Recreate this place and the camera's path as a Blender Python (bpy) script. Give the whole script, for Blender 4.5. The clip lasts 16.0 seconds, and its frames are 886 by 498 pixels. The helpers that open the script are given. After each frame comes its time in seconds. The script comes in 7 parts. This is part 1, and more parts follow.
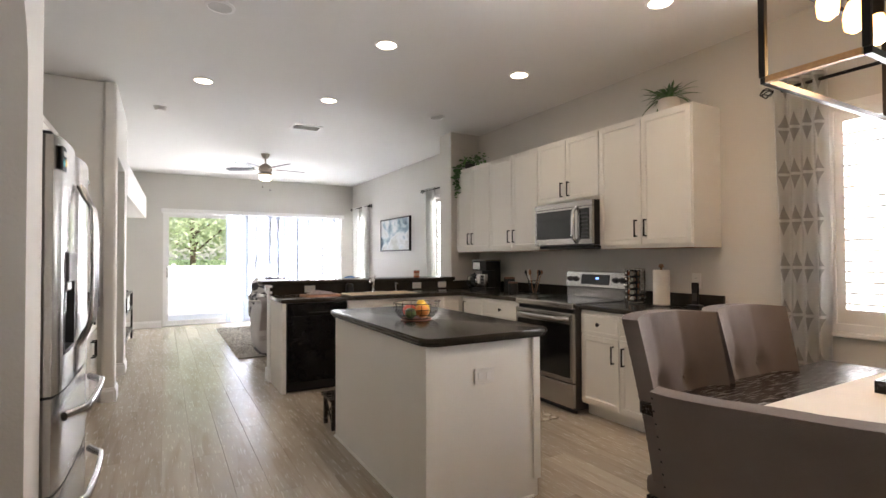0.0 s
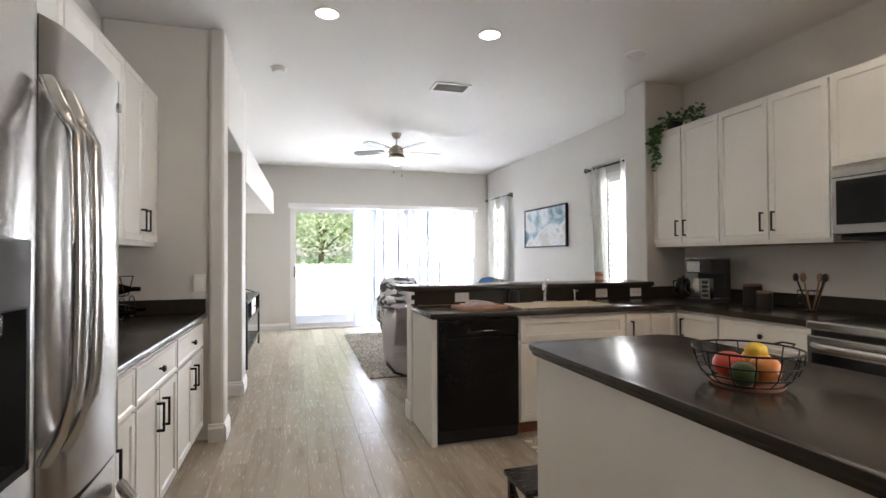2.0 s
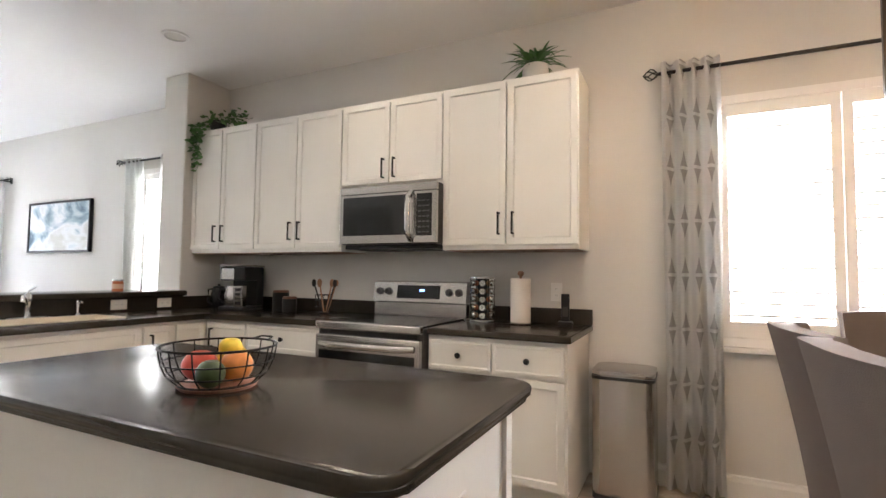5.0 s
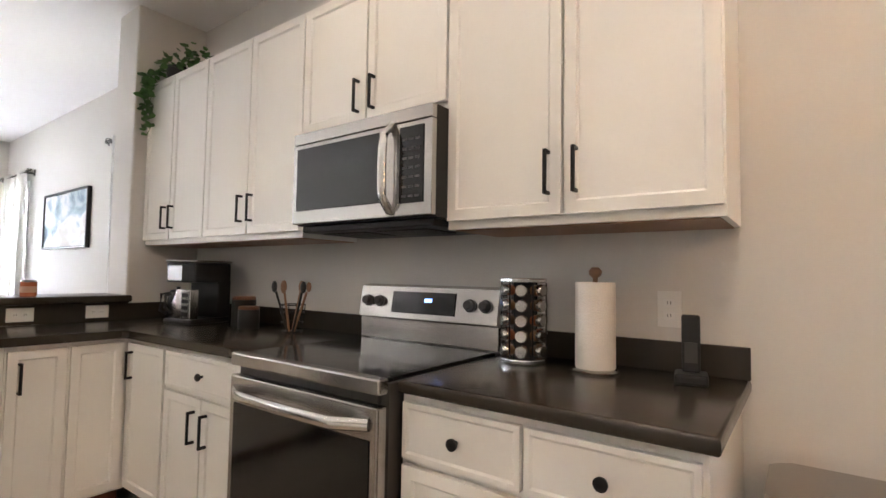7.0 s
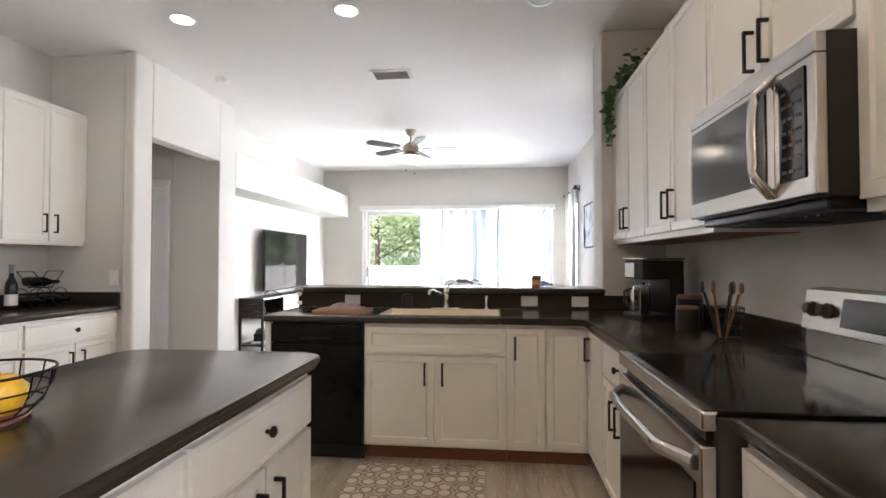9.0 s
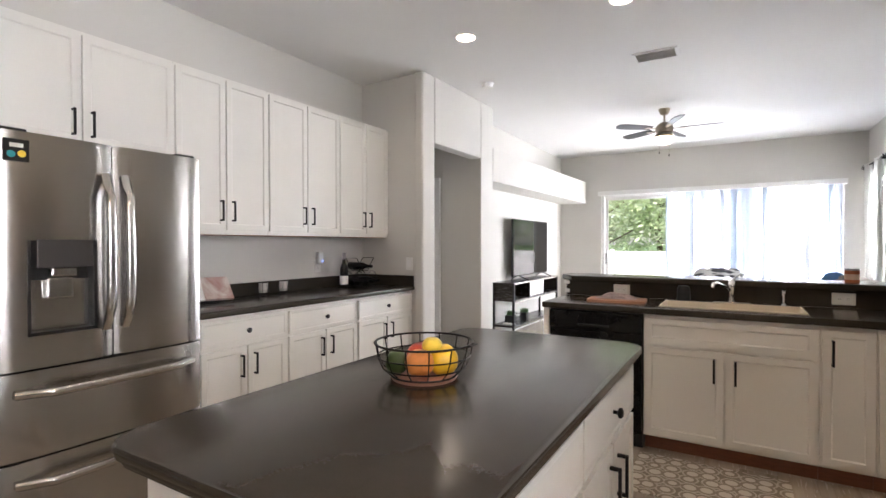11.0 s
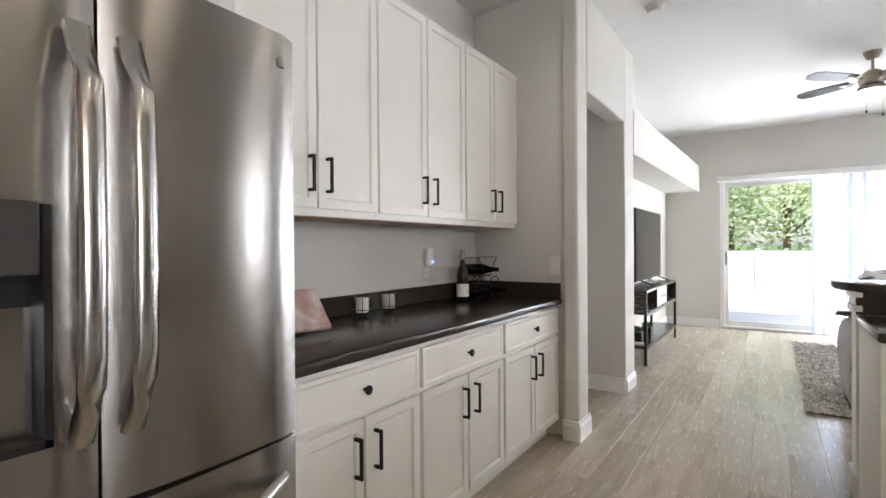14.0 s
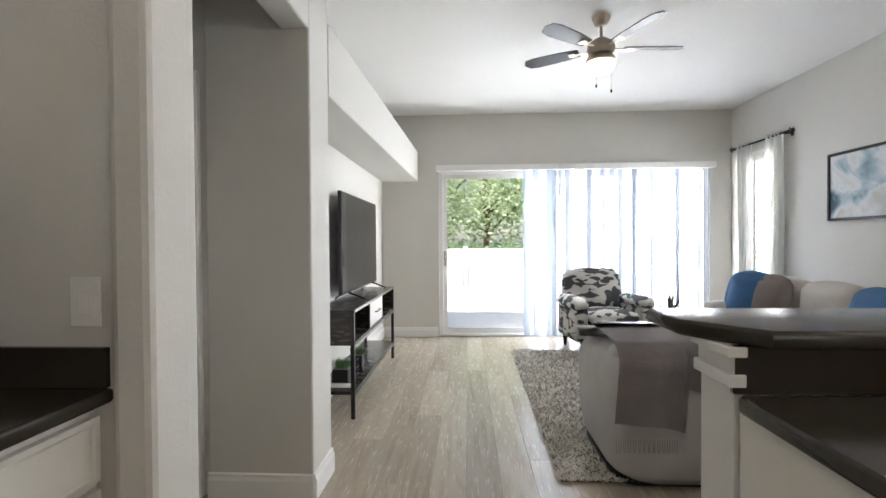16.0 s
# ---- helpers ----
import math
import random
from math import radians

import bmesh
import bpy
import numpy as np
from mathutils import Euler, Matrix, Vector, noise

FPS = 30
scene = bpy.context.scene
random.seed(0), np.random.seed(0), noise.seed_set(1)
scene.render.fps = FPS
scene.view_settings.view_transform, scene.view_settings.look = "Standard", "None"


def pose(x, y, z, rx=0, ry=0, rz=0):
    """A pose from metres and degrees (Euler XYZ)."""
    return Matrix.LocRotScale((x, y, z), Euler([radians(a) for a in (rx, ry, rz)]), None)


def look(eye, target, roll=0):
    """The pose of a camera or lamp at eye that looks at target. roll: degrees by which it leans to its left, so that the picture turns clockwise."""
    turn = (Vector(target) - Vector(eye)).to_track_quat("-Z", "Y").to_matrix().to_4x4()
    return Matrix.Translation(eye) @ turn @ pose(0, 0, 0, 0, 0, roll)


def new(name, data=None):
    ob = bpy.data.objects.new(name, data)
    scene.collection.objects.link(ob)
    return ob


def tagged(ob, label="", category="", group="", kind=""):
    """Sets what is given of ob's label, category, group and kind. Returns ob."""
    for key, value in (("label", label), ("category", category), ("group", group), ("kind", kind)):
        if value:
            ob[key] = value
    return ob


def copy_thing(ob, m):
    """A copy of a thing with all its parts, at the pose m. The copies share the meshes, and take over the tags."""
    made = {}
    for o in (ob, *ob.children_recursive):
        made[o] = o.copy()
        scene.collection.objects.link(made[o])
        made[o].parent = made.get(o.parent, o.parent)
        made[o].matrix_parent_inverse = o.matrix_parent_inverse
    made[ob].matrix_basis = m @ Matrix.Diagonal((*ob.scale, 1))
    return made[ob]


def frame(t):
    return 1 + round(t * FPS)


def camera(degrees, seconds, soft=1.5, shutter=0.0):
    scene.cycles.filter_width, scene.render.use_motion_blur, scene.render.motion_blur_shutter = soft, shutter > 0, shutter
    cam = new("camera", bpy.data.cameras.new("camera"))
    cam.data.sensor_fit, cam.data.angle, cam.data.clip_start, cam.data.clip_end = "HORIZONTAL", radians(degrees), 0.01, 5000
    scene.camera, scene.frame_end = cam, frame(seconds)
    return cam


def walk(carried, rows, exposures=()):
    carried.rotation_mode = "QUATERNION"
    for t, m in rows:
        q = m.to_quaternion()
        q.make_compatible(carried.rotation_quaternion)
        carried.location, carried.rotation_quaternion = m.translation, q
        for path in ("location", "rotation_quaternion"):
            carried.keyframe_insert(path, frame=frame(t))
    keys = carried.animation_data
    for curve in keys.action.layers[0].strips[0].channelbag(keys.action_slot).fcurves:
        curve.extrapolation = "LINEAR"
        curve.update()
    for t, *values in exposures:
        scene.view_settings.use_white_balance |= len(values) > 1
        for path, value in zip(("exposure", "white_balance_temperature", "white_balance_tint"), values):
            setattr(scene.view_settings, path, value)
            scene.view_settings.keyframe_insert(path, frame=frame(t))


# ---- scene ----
cam = camera(84.0, 16.0)
PATH = [
    (0, (0.889, 0.507, 1.311), (1.877, 2.246, 1.347), -0.2),
    (0.5, (0.898, 0.862, 1.308), (1.734, 2.678, 1.331), -0.1),
    (1, (0.969, 1.306, 1.317), (1.662, 3.182, 1.338), -0.2),
    (1.5, (0.957, 1.77, 1.292), (1.552, 3.68, 1.324), -0.2),
    (2, (1.006, 2.142, 1.306), (1.573, 4.059, 1.337), -0.3),
    (2.5, (1.065, 2.412, 1.317), (1.632, 4.33, 1.351), -0.5),
    (3, (1.08, 2.481, 1.309), (1.807, 4.343, 1.363), -0.2),
    (3.5, (0.995, 2.391, 1.319), (2.181, 4.0, 1.383), -0.0),
    (4, (1.007, 2.331, 1.275), (2.541, 3.61, 1.367), 0.6),
    (4.5, (1.115, 2.271, 1.234), (2.835, 3.285, 1.347), 0.8),
    (5, (1.354, 2.187, 1.222), (3.15, 3.06, 1.328), 0.7),
    (7.5, (3.081, 2.642, 1.225), (4.472, 4.076, 1.32), 1.1),
    (8, (3.248, 2.66, 1.235), (4.152, 4.443, 1.307), 0.7),
    (8.5, (3.362, 2.44, 1.261), (3.603, 4.425, 1.315), 0.2),
    (9, (3.381, 2.339, 1.272), (3.166, 4.327, 1.317), 0.0),
    (9.5, (3.361, 2.162, 1.305), (2.813, 4.085, 1.329), -0.1),
    (10, (3.319, 1.953, 1.333), (2.447, 3.753, 1.329), 0.2),
    (11.2, (3.0, 2.1, 1.31), (1.93, 3.79, 1.29), -0.2),
    (12.5, (2.482, 2.157, 1.282), (0.98, 3.477, 1.262), -0.5),
    (13, (2.071, 2.302, 1.273), (0.586, 3.641, 1.275), -0.9),
    (13.5, (1.782, 2.537, 1.257), (0.421, 4.002, 1.252), -0.9),
    (14, (1.538, 2.872, 1.261), (0.425, 4.534, 1.251), -0.4),
    (14.5, (1.407, 3.36, 1.28), (0.669, 5.219, 1.256), -0.3),
    (15, (1.305, 3.833, 1.297), (0.851, 5.78, 1.264), -0.4),
    (15.5, (1.24, 4.315, 1.285), (1.002, 6.3, 1.257), -0.6),
    (16, (1.267, 4.825, 1.268), (1.165, 6.823, 1.24), -0.4),
]
walk(cam, [(t, look(eye, target, roll)) for t, eye, target, roll in PATH],
     exposures=[(0, 1.2, 6750, 15), (1.5, 1.15, 6550, 14), (3.5, 1.2, 6450, 13), (5, 1.8, 6450, 14), (7.5, 1.9, 6500, 16), (8, 1.85, 6500, 16), (9, 1.4, 6450, 15), (10, 1.2, 6500, 16),
                (12.5, 1.35, 6500, 16), (13.5, 1.2, 6450, 15), (14.5, 1.1, 6350, 12), (16, 0.75, 6500, 11)])

# ---- world, sun, lights ----
world = bpy.data.worlds.new("sky")
world.use_nodes = True
scene.world = world
_n = world.node_tree.nodes
_sky = _n.new("ShaderNodeTexSky")
_sky.sky_type, _sky.sun_disc = "NISHITA", False
_sky.sun_elevation, _sky.sun_rotation = radians(52), radians(195)
_sky.air_density, _sky.dust_density = 1.0, 1.5
_n["Background"].inputs[1].default_value = 0.14
world.node_tree.links.new(_sky.outputs[0], _n["Background"].inputs[0])

sun = new("sun", bpy.data.lights.new("sun", "SUN"))
sun.data.energy, sun.data.angle, sun.data.color = 5.0, radians(0.6), (1, 0.96, 0.9)
sun.matrix_world = look((0, 0, 0), (0.2, 0.75, -1.0))


def area(name, eye, target, w, h, watts, color):
    lamp = new(name, bpy.data.lights.new(name, "AREA"))
    lamp.data.shape, lamp.data.size, lamp.data.size_y = "RECTANGLE", w, h
    lamp.data.energy, lamp.data.color = watts, color
    lamp.matrix_world = look(eye, target)
    return lamp


DAY = (0.93, 0.97, 1.0)
area("slider_daylight", (3.22, 11.62, 1.15), (3.22, 5, 1.0), 2.3, 2.1, 310, DAY)
area("dining_window_daylight", (4.80, 1.4, 1.55), (0, 1.4, 1.2), 1.2, 1.35, 64, DAY)
area("living_window_daylight", (4.86, 10.65, 1.55), (0, 10.3, 1.2), 0.55, 1.4, 32, DAY)
area("living_window_daylight", (4.86, 7.15, 1.55), (0, 7.2, 1.2), 0.55, 1.4, 32, DAY)
DOWNLIGHTS = [(x, y) for y in (2.55, 4.0, 5.53) for x in (1.2, 2.38, 3.67)]
UNLIT = (0, 3, 8)
for x, y in [p for i, p in enumerate(DOWNLIGHTS) if i not in UNLIT]:
    spot = new("downlight_lamp", bpy.data.lights.new("downlight_lamp", "SPOT"))
    spot.data.energy, spot.data.spot_size, spot.data.spot_blend, spot.data.shadow_soft_size = 8, radians(150), 0.8, 0.07
    spot.data.color = (1, 0.85, 0.68)
    spot.location = (x, y, 2.945)
hall_lamp = new("hall_lamp", bpy.data.lights.new("hall_lamp", "POINT"))
hall_lamp.data.energy, hall_lamp.data.shadow_soft_size, hall_lamp.data.color = 3.2, 0.1, (1, 0.74, 0.42)
hall_lamp.location = (-2.4, 2.68, 2.75)
# fill lamp added to brighten the room past the hall, which has no window
area("bedroom_fill", (-6.0, 1.2, 1.6), (-6.0, 3, 1.2), 1.2, 1.2, 9, DAY)


chandelier_lamp = new("chandelier_lamp", bpy.data.lights.new("chandelier_lamp", "POINT"))
chandelier_lamp.data.energy, chandelier_lamp.data.shadow_soft_size, chandelier_lamp.data.color = 9, 0.12, (1, 0.62, 0.30)
chandelier_lamp.location = (3.27, 1.31, 2.08)


# ---- materials ----
def material(name, color, rough=0.5, metal=0.0, vary=0.06, scale=6.0, bump=0.0, bump_scale=60.0, stretch=(1, 1, 1), coat=0.0,
             rand=0.0, island=False, rough_vary=0.08, glow=0.0, aniso=0.0):
    """A surface with blotches and grain at two scales, in object space."""
    m = bpy.data.materials.new(name)
    m.use_nodes = True
    nt = m.node_tree
    nd, ln = nt.nodes, nt.links
    b = nd["Principled BSDF"]
    b.inputs["Metallic"].default_value = metal
    b.inputs["Coat Weight"].default_value = coat
    b.inputs["Anisotropic"].default_value, b.inputs["Anisotropic Rotation"].default_value = aniso, 0.25 if aniso else 0.0
    tc = nd.new("ShaderNodeTexCoord")
    mp = nd.new("ShaderNodeMapping")
    mp.inputs["Scale"].default_value = stretch
    ln.new(tc.outputs["Object"], mp.inputs["Vector"])
    big, fine = nd.new("ShaderNodeTexNoise"), nd.new("ShaderNodeTexNoise")
    big.inputs["Scale"].default_value, fine.inputs["Scale"].default_value = scale, bump_scale
    big.inputs["Detail"].default_value, fine.inputs["Detail"].default_value = 4, 3
    for t in (big, fine):
        ln.new(mp.outputs[0], t.inputs["Vector"])
    add = nd.new("ShaderNodeMath")
    add.operation = "MULTIPLY_ADD"
    ln.new(fine.outputs[0], add.inputs[0])
    add.inputs[1].default_value = 0.5
    ln.new(big.outputs[0], add.inputs[2])
    rg = nd.new("ShaderNodeMapRange")
    rg.inputs[1].default_value, rg.inputs[2].default_value = 0.45, 1.05
    rg.inputs[3].default_value, rg.inputs[4].default_value = 1 - vary, 1 + vary
    ln.new(add.outputs[0], rg.inputs[0])
    value = rg.outputs[0]
    if rand:
        src = nd.new("ShaderNodeNewGeometry").outputs["Random Per Island"] if island else nd.new("ShaderNodeObjectInfo").outputs["Random"]
        rr = nd.new("ShaderNodeMapRange")
        rr.inputs[3].default_value, rr.inputs[4].default_value = 1 - rand, 1 + rand
        ln.new(src, rr.inputs[0])
        mu = nd.new("ShaderNodeMath")
        mu.operation = "MULTIPLY"
        ln.new(value, mu.inputs[0])
        ln.new(rr.outputs[0], mu.inputs[1])
        value = mu.outputs[0]
    mix = nd.new("ShaderNodeVectorMath")
    mix.operation = "SCALE"
    mix.inputs[0].default_value = color
    ln.new(value, mix.inputs["Scale"])
    ln.new(mix.outputs[0], b.inputs["Base Color"])
    r2 = nd.new("ShaderNodeMapRange")
    r2.inputs[3].default_value, r2.inputs[4].default_value = max(rough - rough_vary, 0.02), min(rough + rough_vary, 1)
    ln.new(big.outputs[0], r2.inputs[0])
    ln.new(r2.outputs[0], b.inputs["Roughness"])
    if bump:
        bp = nd.new("ShaderNodeBump")
        bp.inputs["Strength"].default_value, bp.inputs["Distance"].default_value = bump, 0.004
        ln.new(fine.outputs[0], bp.inputs["Height"])
        ln.new(bp.outputs[0], b.inputs["Normal"])
    if glow:
        b.inputs["Emission Color"].default_value = (*color, 1)
        b.inputs["Emission Strength"].default_value = glow
    return m


def lamp_glow(name, color, strength):
    m = bpy.data.materials.new(name)
    m.use_nodes = True
    b = m.node_tree.nodes["Principled BSDF"]
    b.inputs["Base Color"].default_value = (0.8, 0.8, 0.78, 1)
    b.inputs["Emission Color"].default_value = (*color, 1)
    b.inputs["Emission Strength"].default_value = strength
    return m


def glass(name, color=(1, 1, 1), rough=0.0):
    m = bpy.data.materials.new(name)
    m.use_nodes = True
    b = m.node_tree.nodes["Principled BSDF"]
    b.inputs["Base Color"].default_value = (*color, 1)
    b.inputs["Roughness"].default_value = rough
    b.inputs["Transmission Weight"].default_value = 1
    b.inputs["IOR"].default_value = 1.45
    return m


def sheer(name, color, through_light=0.6, vary=0.1):
    """Thin cloth that lets daylight through."""
    m = material(name, color, 0.9, vary=vary, bump=0.3, bump_scale=350)
    nd, ln = m.node_tree.nodes, m.node_tree.links
    tr, mx = nd.new("ShaderNodeBsdfTranslucent"), nd.new("ShaderNodeMixShader")
    tr.inputs[0].default_value = (*color, 1)
    mx.inputs[0].default_value = through_light
    ln.new(nd["Principled BSDF"].outputs[0], mx.inputs[1])
    ln.new(tr.outputs[0], mx.inputs[2])
    ln.new(mx.outputs[0], nd["Material Output"].inputs[0])
    return m


def two_tone(name, dark, light, scale, kind="geometric", rough=0.9):
    """Woven or painted pattern of two colours."""
    m = material(name, light, rough, bump=0.4, bump_scale=200)
    nd, ln = m.node_tree.nodes, m.node_tree.links
    tc = nd.new("ShaderNodeTexCoord")
    mp = nd.new("ShaderNodeMapping")
    mp.inputs["Scale"].default_value = scale
    ln.new(tc.outputs["Object"], mp.inputs[0])
    ramp = nd.new("ShaderNodeValToRGB")
    ramp.color_ramp.interpolation = "CONSTANT" if kind == "geometric" else "LINEAR"
    if kind == "geometric":
        v = nd.new("ShaderNodeTexVoronoi")
        v.distance, v.inputs["Scale"].default_value = "MANHATTAN", 1
        ln.new(mp.outputs[0], v.inputs["Vector"])
        sep = nd.new("ShaderNodeSeparateColor")
        ln.new(v.outputs["Color"], sep.inputs[0])
        fac = sep.outputs[0]
        ramp.color_ramp.elements[0].position, ramp.color_ramp.elements[1].position = 0, 0.52
    else:
        v = nd.new("ShaderNodeTexNoise")
        v.inputs["Scale"].default_value, v.inputs["Detail"].default_value, v.inputs["Distortion"].default_value = 1, 6, 1.2
        ln.new(mp.outputs[0], v.inputs["Vector"])
        fac = v.outputs[0]
        ramp.color_ramp.elements[0].position, ramp.color_ramp.elements[1].position = 0.36, 0.62
    ramp.color_ramp.elements[0].color, ramp.color_ramp.elements[1].color = (*dark, 1), (*light, 1)
    ln.new(fac, ramp.inputs[0])
    ln.new(ramp.outputs[0], nd["Principled BSDF"].inputs["Base Color"])
    return m


def plank_wood(name):
    """Grey-beige vinyl oak with long grain and streaks."""
    m = material(name, (0.45, 0.39, 0.315), 0.25, vary=0.0, rand=0.13, bump=0.03, bump_scale=40, stretch=(14, 1, 14), rough_vary=0.1)
    nd, ln = m.node_tree.nodes, m.node_tree.links
    tc, oi = nd.new("ShaderNodeTexCoord"), nd.new("ShaderNodeObjectInfo")
    sh = nd.new("ShaderNodeVectorMath")
    sh.operation = "MULTIPLY_ADD"
    ln.new(oi.outputs["Random"], sh.inputs[0])
    sh.inputs[1].default_value = (37, 91, 13)
    ln.new(tc.outputs["Object"], sh.inputs[2])
    mp = nd.new("ShaderNodeMapping")
    mp.inputs["Scale"].default_value = (6.5, 0.5, 6.5)
    ln.new(sh.outputs[0], mp.inputs[0])
    g = nd.new("ShaderNodeTexNoise")
    g.inputs["Scale"].default_value, g.inputs["Detail"].default_value, g.inputs["Distortion"].default_value = 1.6, 7, 1.4
    ln.new(mp.outputs[0], g.inputs["Vector"])
    ramp = nd.new("ShaderNodeValToRGB")
    e = ramp.color_ramp.elements
    e[0].position, e[0].color = 0.30, (0.76, 0.73, 0.70, 1)
    e[1].position, e[1].color = 0.52, (1, 1, 1, 1)
    ln.new(g.outputs[0], ramp.inputs[0])
    mul = nd.new("ShaderNodeMix")
    mul.data_type, mul.blend_type = "RGBA", "MULTIPLY"
    mul.inputs[0].default_value = 1.0
    b = nd["Principled BSDF"]
    ln.new(b.inputs["Base Color"].links[0].from_socket, mul.inputs[6])
    ln.new(ramp.outputs[0], mul.inputs[7])
    ln.new(mul.outputs[2], b.inputs["Base Color"])
    return m


WALL = material("wall_paint", (0.62, 0.60, 0.56), 0.75, vary=0.02, scale=1.5, bump=0.25, bump_scale=90)
CEIL = material("ceiling_paint", (0.78, 0.77, 0.75), 0.85, vary=0.02, scale=1.2, bump=0.35, bump_scale=70)
TRIM = material("trim_paint", (0.78, 0.77, 0.75), 0.4, vary=0.02)
CABW = material("cabinet_paint", (0.76, 0.74, 0.69), 0.42, vary=0.025, scale=3, bump=0.06, bump_scale=80)
PLANK = plank_wood("plank_vinyl")
SUBFLOOR = material("subfloor", (0.10, 0.085, 0.07), 0.8)
TOP = material("quartz_brown_grey", (0.034, 0.028, 0.022), 0.21, vary=0.12, scale=9, bump_scale=240, rough_vary=0.05)
BLACKM = material("black_metal", (0.014, 0.013, 0.013), 0.42, metal=0.6)
BLACKG = material("black_gloss", (0.008, 0.008, 0.009), 0.12)
BLACKP = material("black_plastic", (0.018, 0.018, 0.018), 0.4)
STEEL = material("brushed_steel", (0.46, 0.44, 0.42), 0.24, metal=1.0, vary=0.01, rough_vary=0.015, aniso=0.65)
DISHBLACK = material("dishwasher_black", (0.006, 0.006, 0.006), 0.22)
for m, level in ((BLACKP, 0.25), (DISHBLACK, 0.22), (TOP, 0.4)):
    m.node_tree.nodes["Principled BSDF"].inputs["Specular IOR Level"].default_value = level
STEELH = material("satin_steel", (0.52, 0.51, 0.49), 0.22, metal=1.0, vary=0.03)
DARKSTEEL = material("fridge_side", (0.06, 0.055, 0.053), 0.45, metal=0.4)
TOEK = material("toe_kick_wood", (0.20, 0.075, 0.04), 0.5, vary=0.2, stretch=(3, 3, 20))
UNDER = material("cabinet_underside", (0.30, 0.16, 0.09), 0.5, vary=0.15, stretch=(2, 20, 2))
WHITEP = material("white_plastic", (0.76, 0.75, 0.72), 0.35, vary=0.01)
GLASS = glass("clear_glass")
BLIND = sheer("blind_vane", (0.50, 0.54, 0.61), 0.10, vary=0.03)
SHEER = sheer("sheer_curtain", (0.85, 0.85, 0.83), 0.7)
GLOW = lamp_glow("warm_led", (1, 0.86, 0.66), 7)
BULB = lamp_glow("filament_bulb", (1, 0.5, 0.15), 3)
FABG = material("grey_upholstery", (0.50, 0.48, 0.47), 0.95, vary=0.08, bump=0.6, bump_scale=350)
FABT = material("taupe_linen", (0.15, 0.123, 0.11), 0.95, vary=0.1, bump=0.6, bump_scale=420)
FABS = material("light_taupe_sofa", (0.47, 0.43, 0.39), 0.95, vary=0.06, bump=0.5, bump_scale=300)
BLUE = material("blue_cushion", (0.035, 0.11, 0.24), 0.9, vary=0.1, bump=0.4, bump_scale=300)
THROW = material("grey_throw", (0.36, 0.32, 0.31), 1.0, vary=0.15, bump=1.0, bump_scale=120)
ESPRESSO = material("espresso_wood", (0.022, 0.016, 0.013), 0.26, vary=0.06, stretch=(2, 20, 20))
LEAF = material("leaf", (0.06, 0.15, 0.04), 0.5, vary=0.25, rand=0.35, island=True)
POT = material("white_ceramic", (0.72, 0.68, 0.63), 0.4)


# ---- mesh helpers ----
def box(bm, x0, x1, y0, y1, z0, z1, bevel=0.0, seg=2):
    vs = [bm.verts.new((x, y, z)) for z in (z0, z1) for y in (y0, y1) for x in (x0, x1)]
    fs = [bm.faces.new([vs[i] for i in q]) for q in ((0, 2, 3, 1), (4, 5, 7, 6), (0, 1, 5, 4), (2, 6, 7, 3), (0, 4, 6, 2), (1, 3, 7, 5))]
    if bevel:
        es = {e for f in fs for e in f.edges}
        bmesh.ops.bevel(bm, geom=list(es), offset=bevel, segments=seg, affect="EDGES", profile=0.5)
    return fs


def boxes(*rows, bevel=0.0):
    bm = bmesh.new()
    for r in rows:
        box(bm, *r, bevel=bevel)
    return bm


def lathe(rows, seg=24, at=(0, 0, 0), bm=None):
    """Turned shape from (radius, height) rows."""
    bm = bm or bmesh.new()
    rings = []
    for r, z in rows:
        rings.append([bm.verts.new((at[0] + r * math.cos(2 * math.pi * i / seg), at[1] + r * math.sin(2 * math.pi * i / seg), at[2] + z)) for i in range(seg)])
    for a, b in zip(rings, rings[1:]):
        for i in range(seg):
            bm.faces.new((a[i], a[(i + 1) % seg], b[(i + 1) % seg], b[i]))
    bm.faces.new(list(reversed(rings[0])))
    bm.faces.new(rings[-1])
    return bm


def tube(points, r, seg=8, bm=None, closed=False):
    """A round bar along points."""
    bm = bm or bmesh.new()
    pts = [Vector(p) for p in points]
    rings, n = [], len(pts)
    for i, p in enumerate(pts):
        a = pts[(i - 1) % n] if closed or i else p
        b = pts[(i + 1) % n] if closed or i < n - 1 else p
        d = (b - a).normalized()
        up = Vector((0, 0, 1)) if abs(d.z) < 0.95 else Vector((1, 0, 0))
        u = d.cross(up).normalized()
        v = u.cross(d)
        rings.append([bm.verts.new(p + r * (math.cos(2 * math.pi * k / seg) * u + math.sin(2 * math.pi * k / seg) * v)) for k in range(seg)])
    for i in range(n if closed else n - 1):
        a, b = rings[i], rings[(i + 1) % n]
        for k in range(seg):
            bm.faces.new((a[k], a[(k + 1) % seg], b[(k + 1) % seg], b[k]))
    if not closed:
        bm.faces.new(list(reversed(rings[0])))
        bm.faces.new(rings[-1])
    return bm


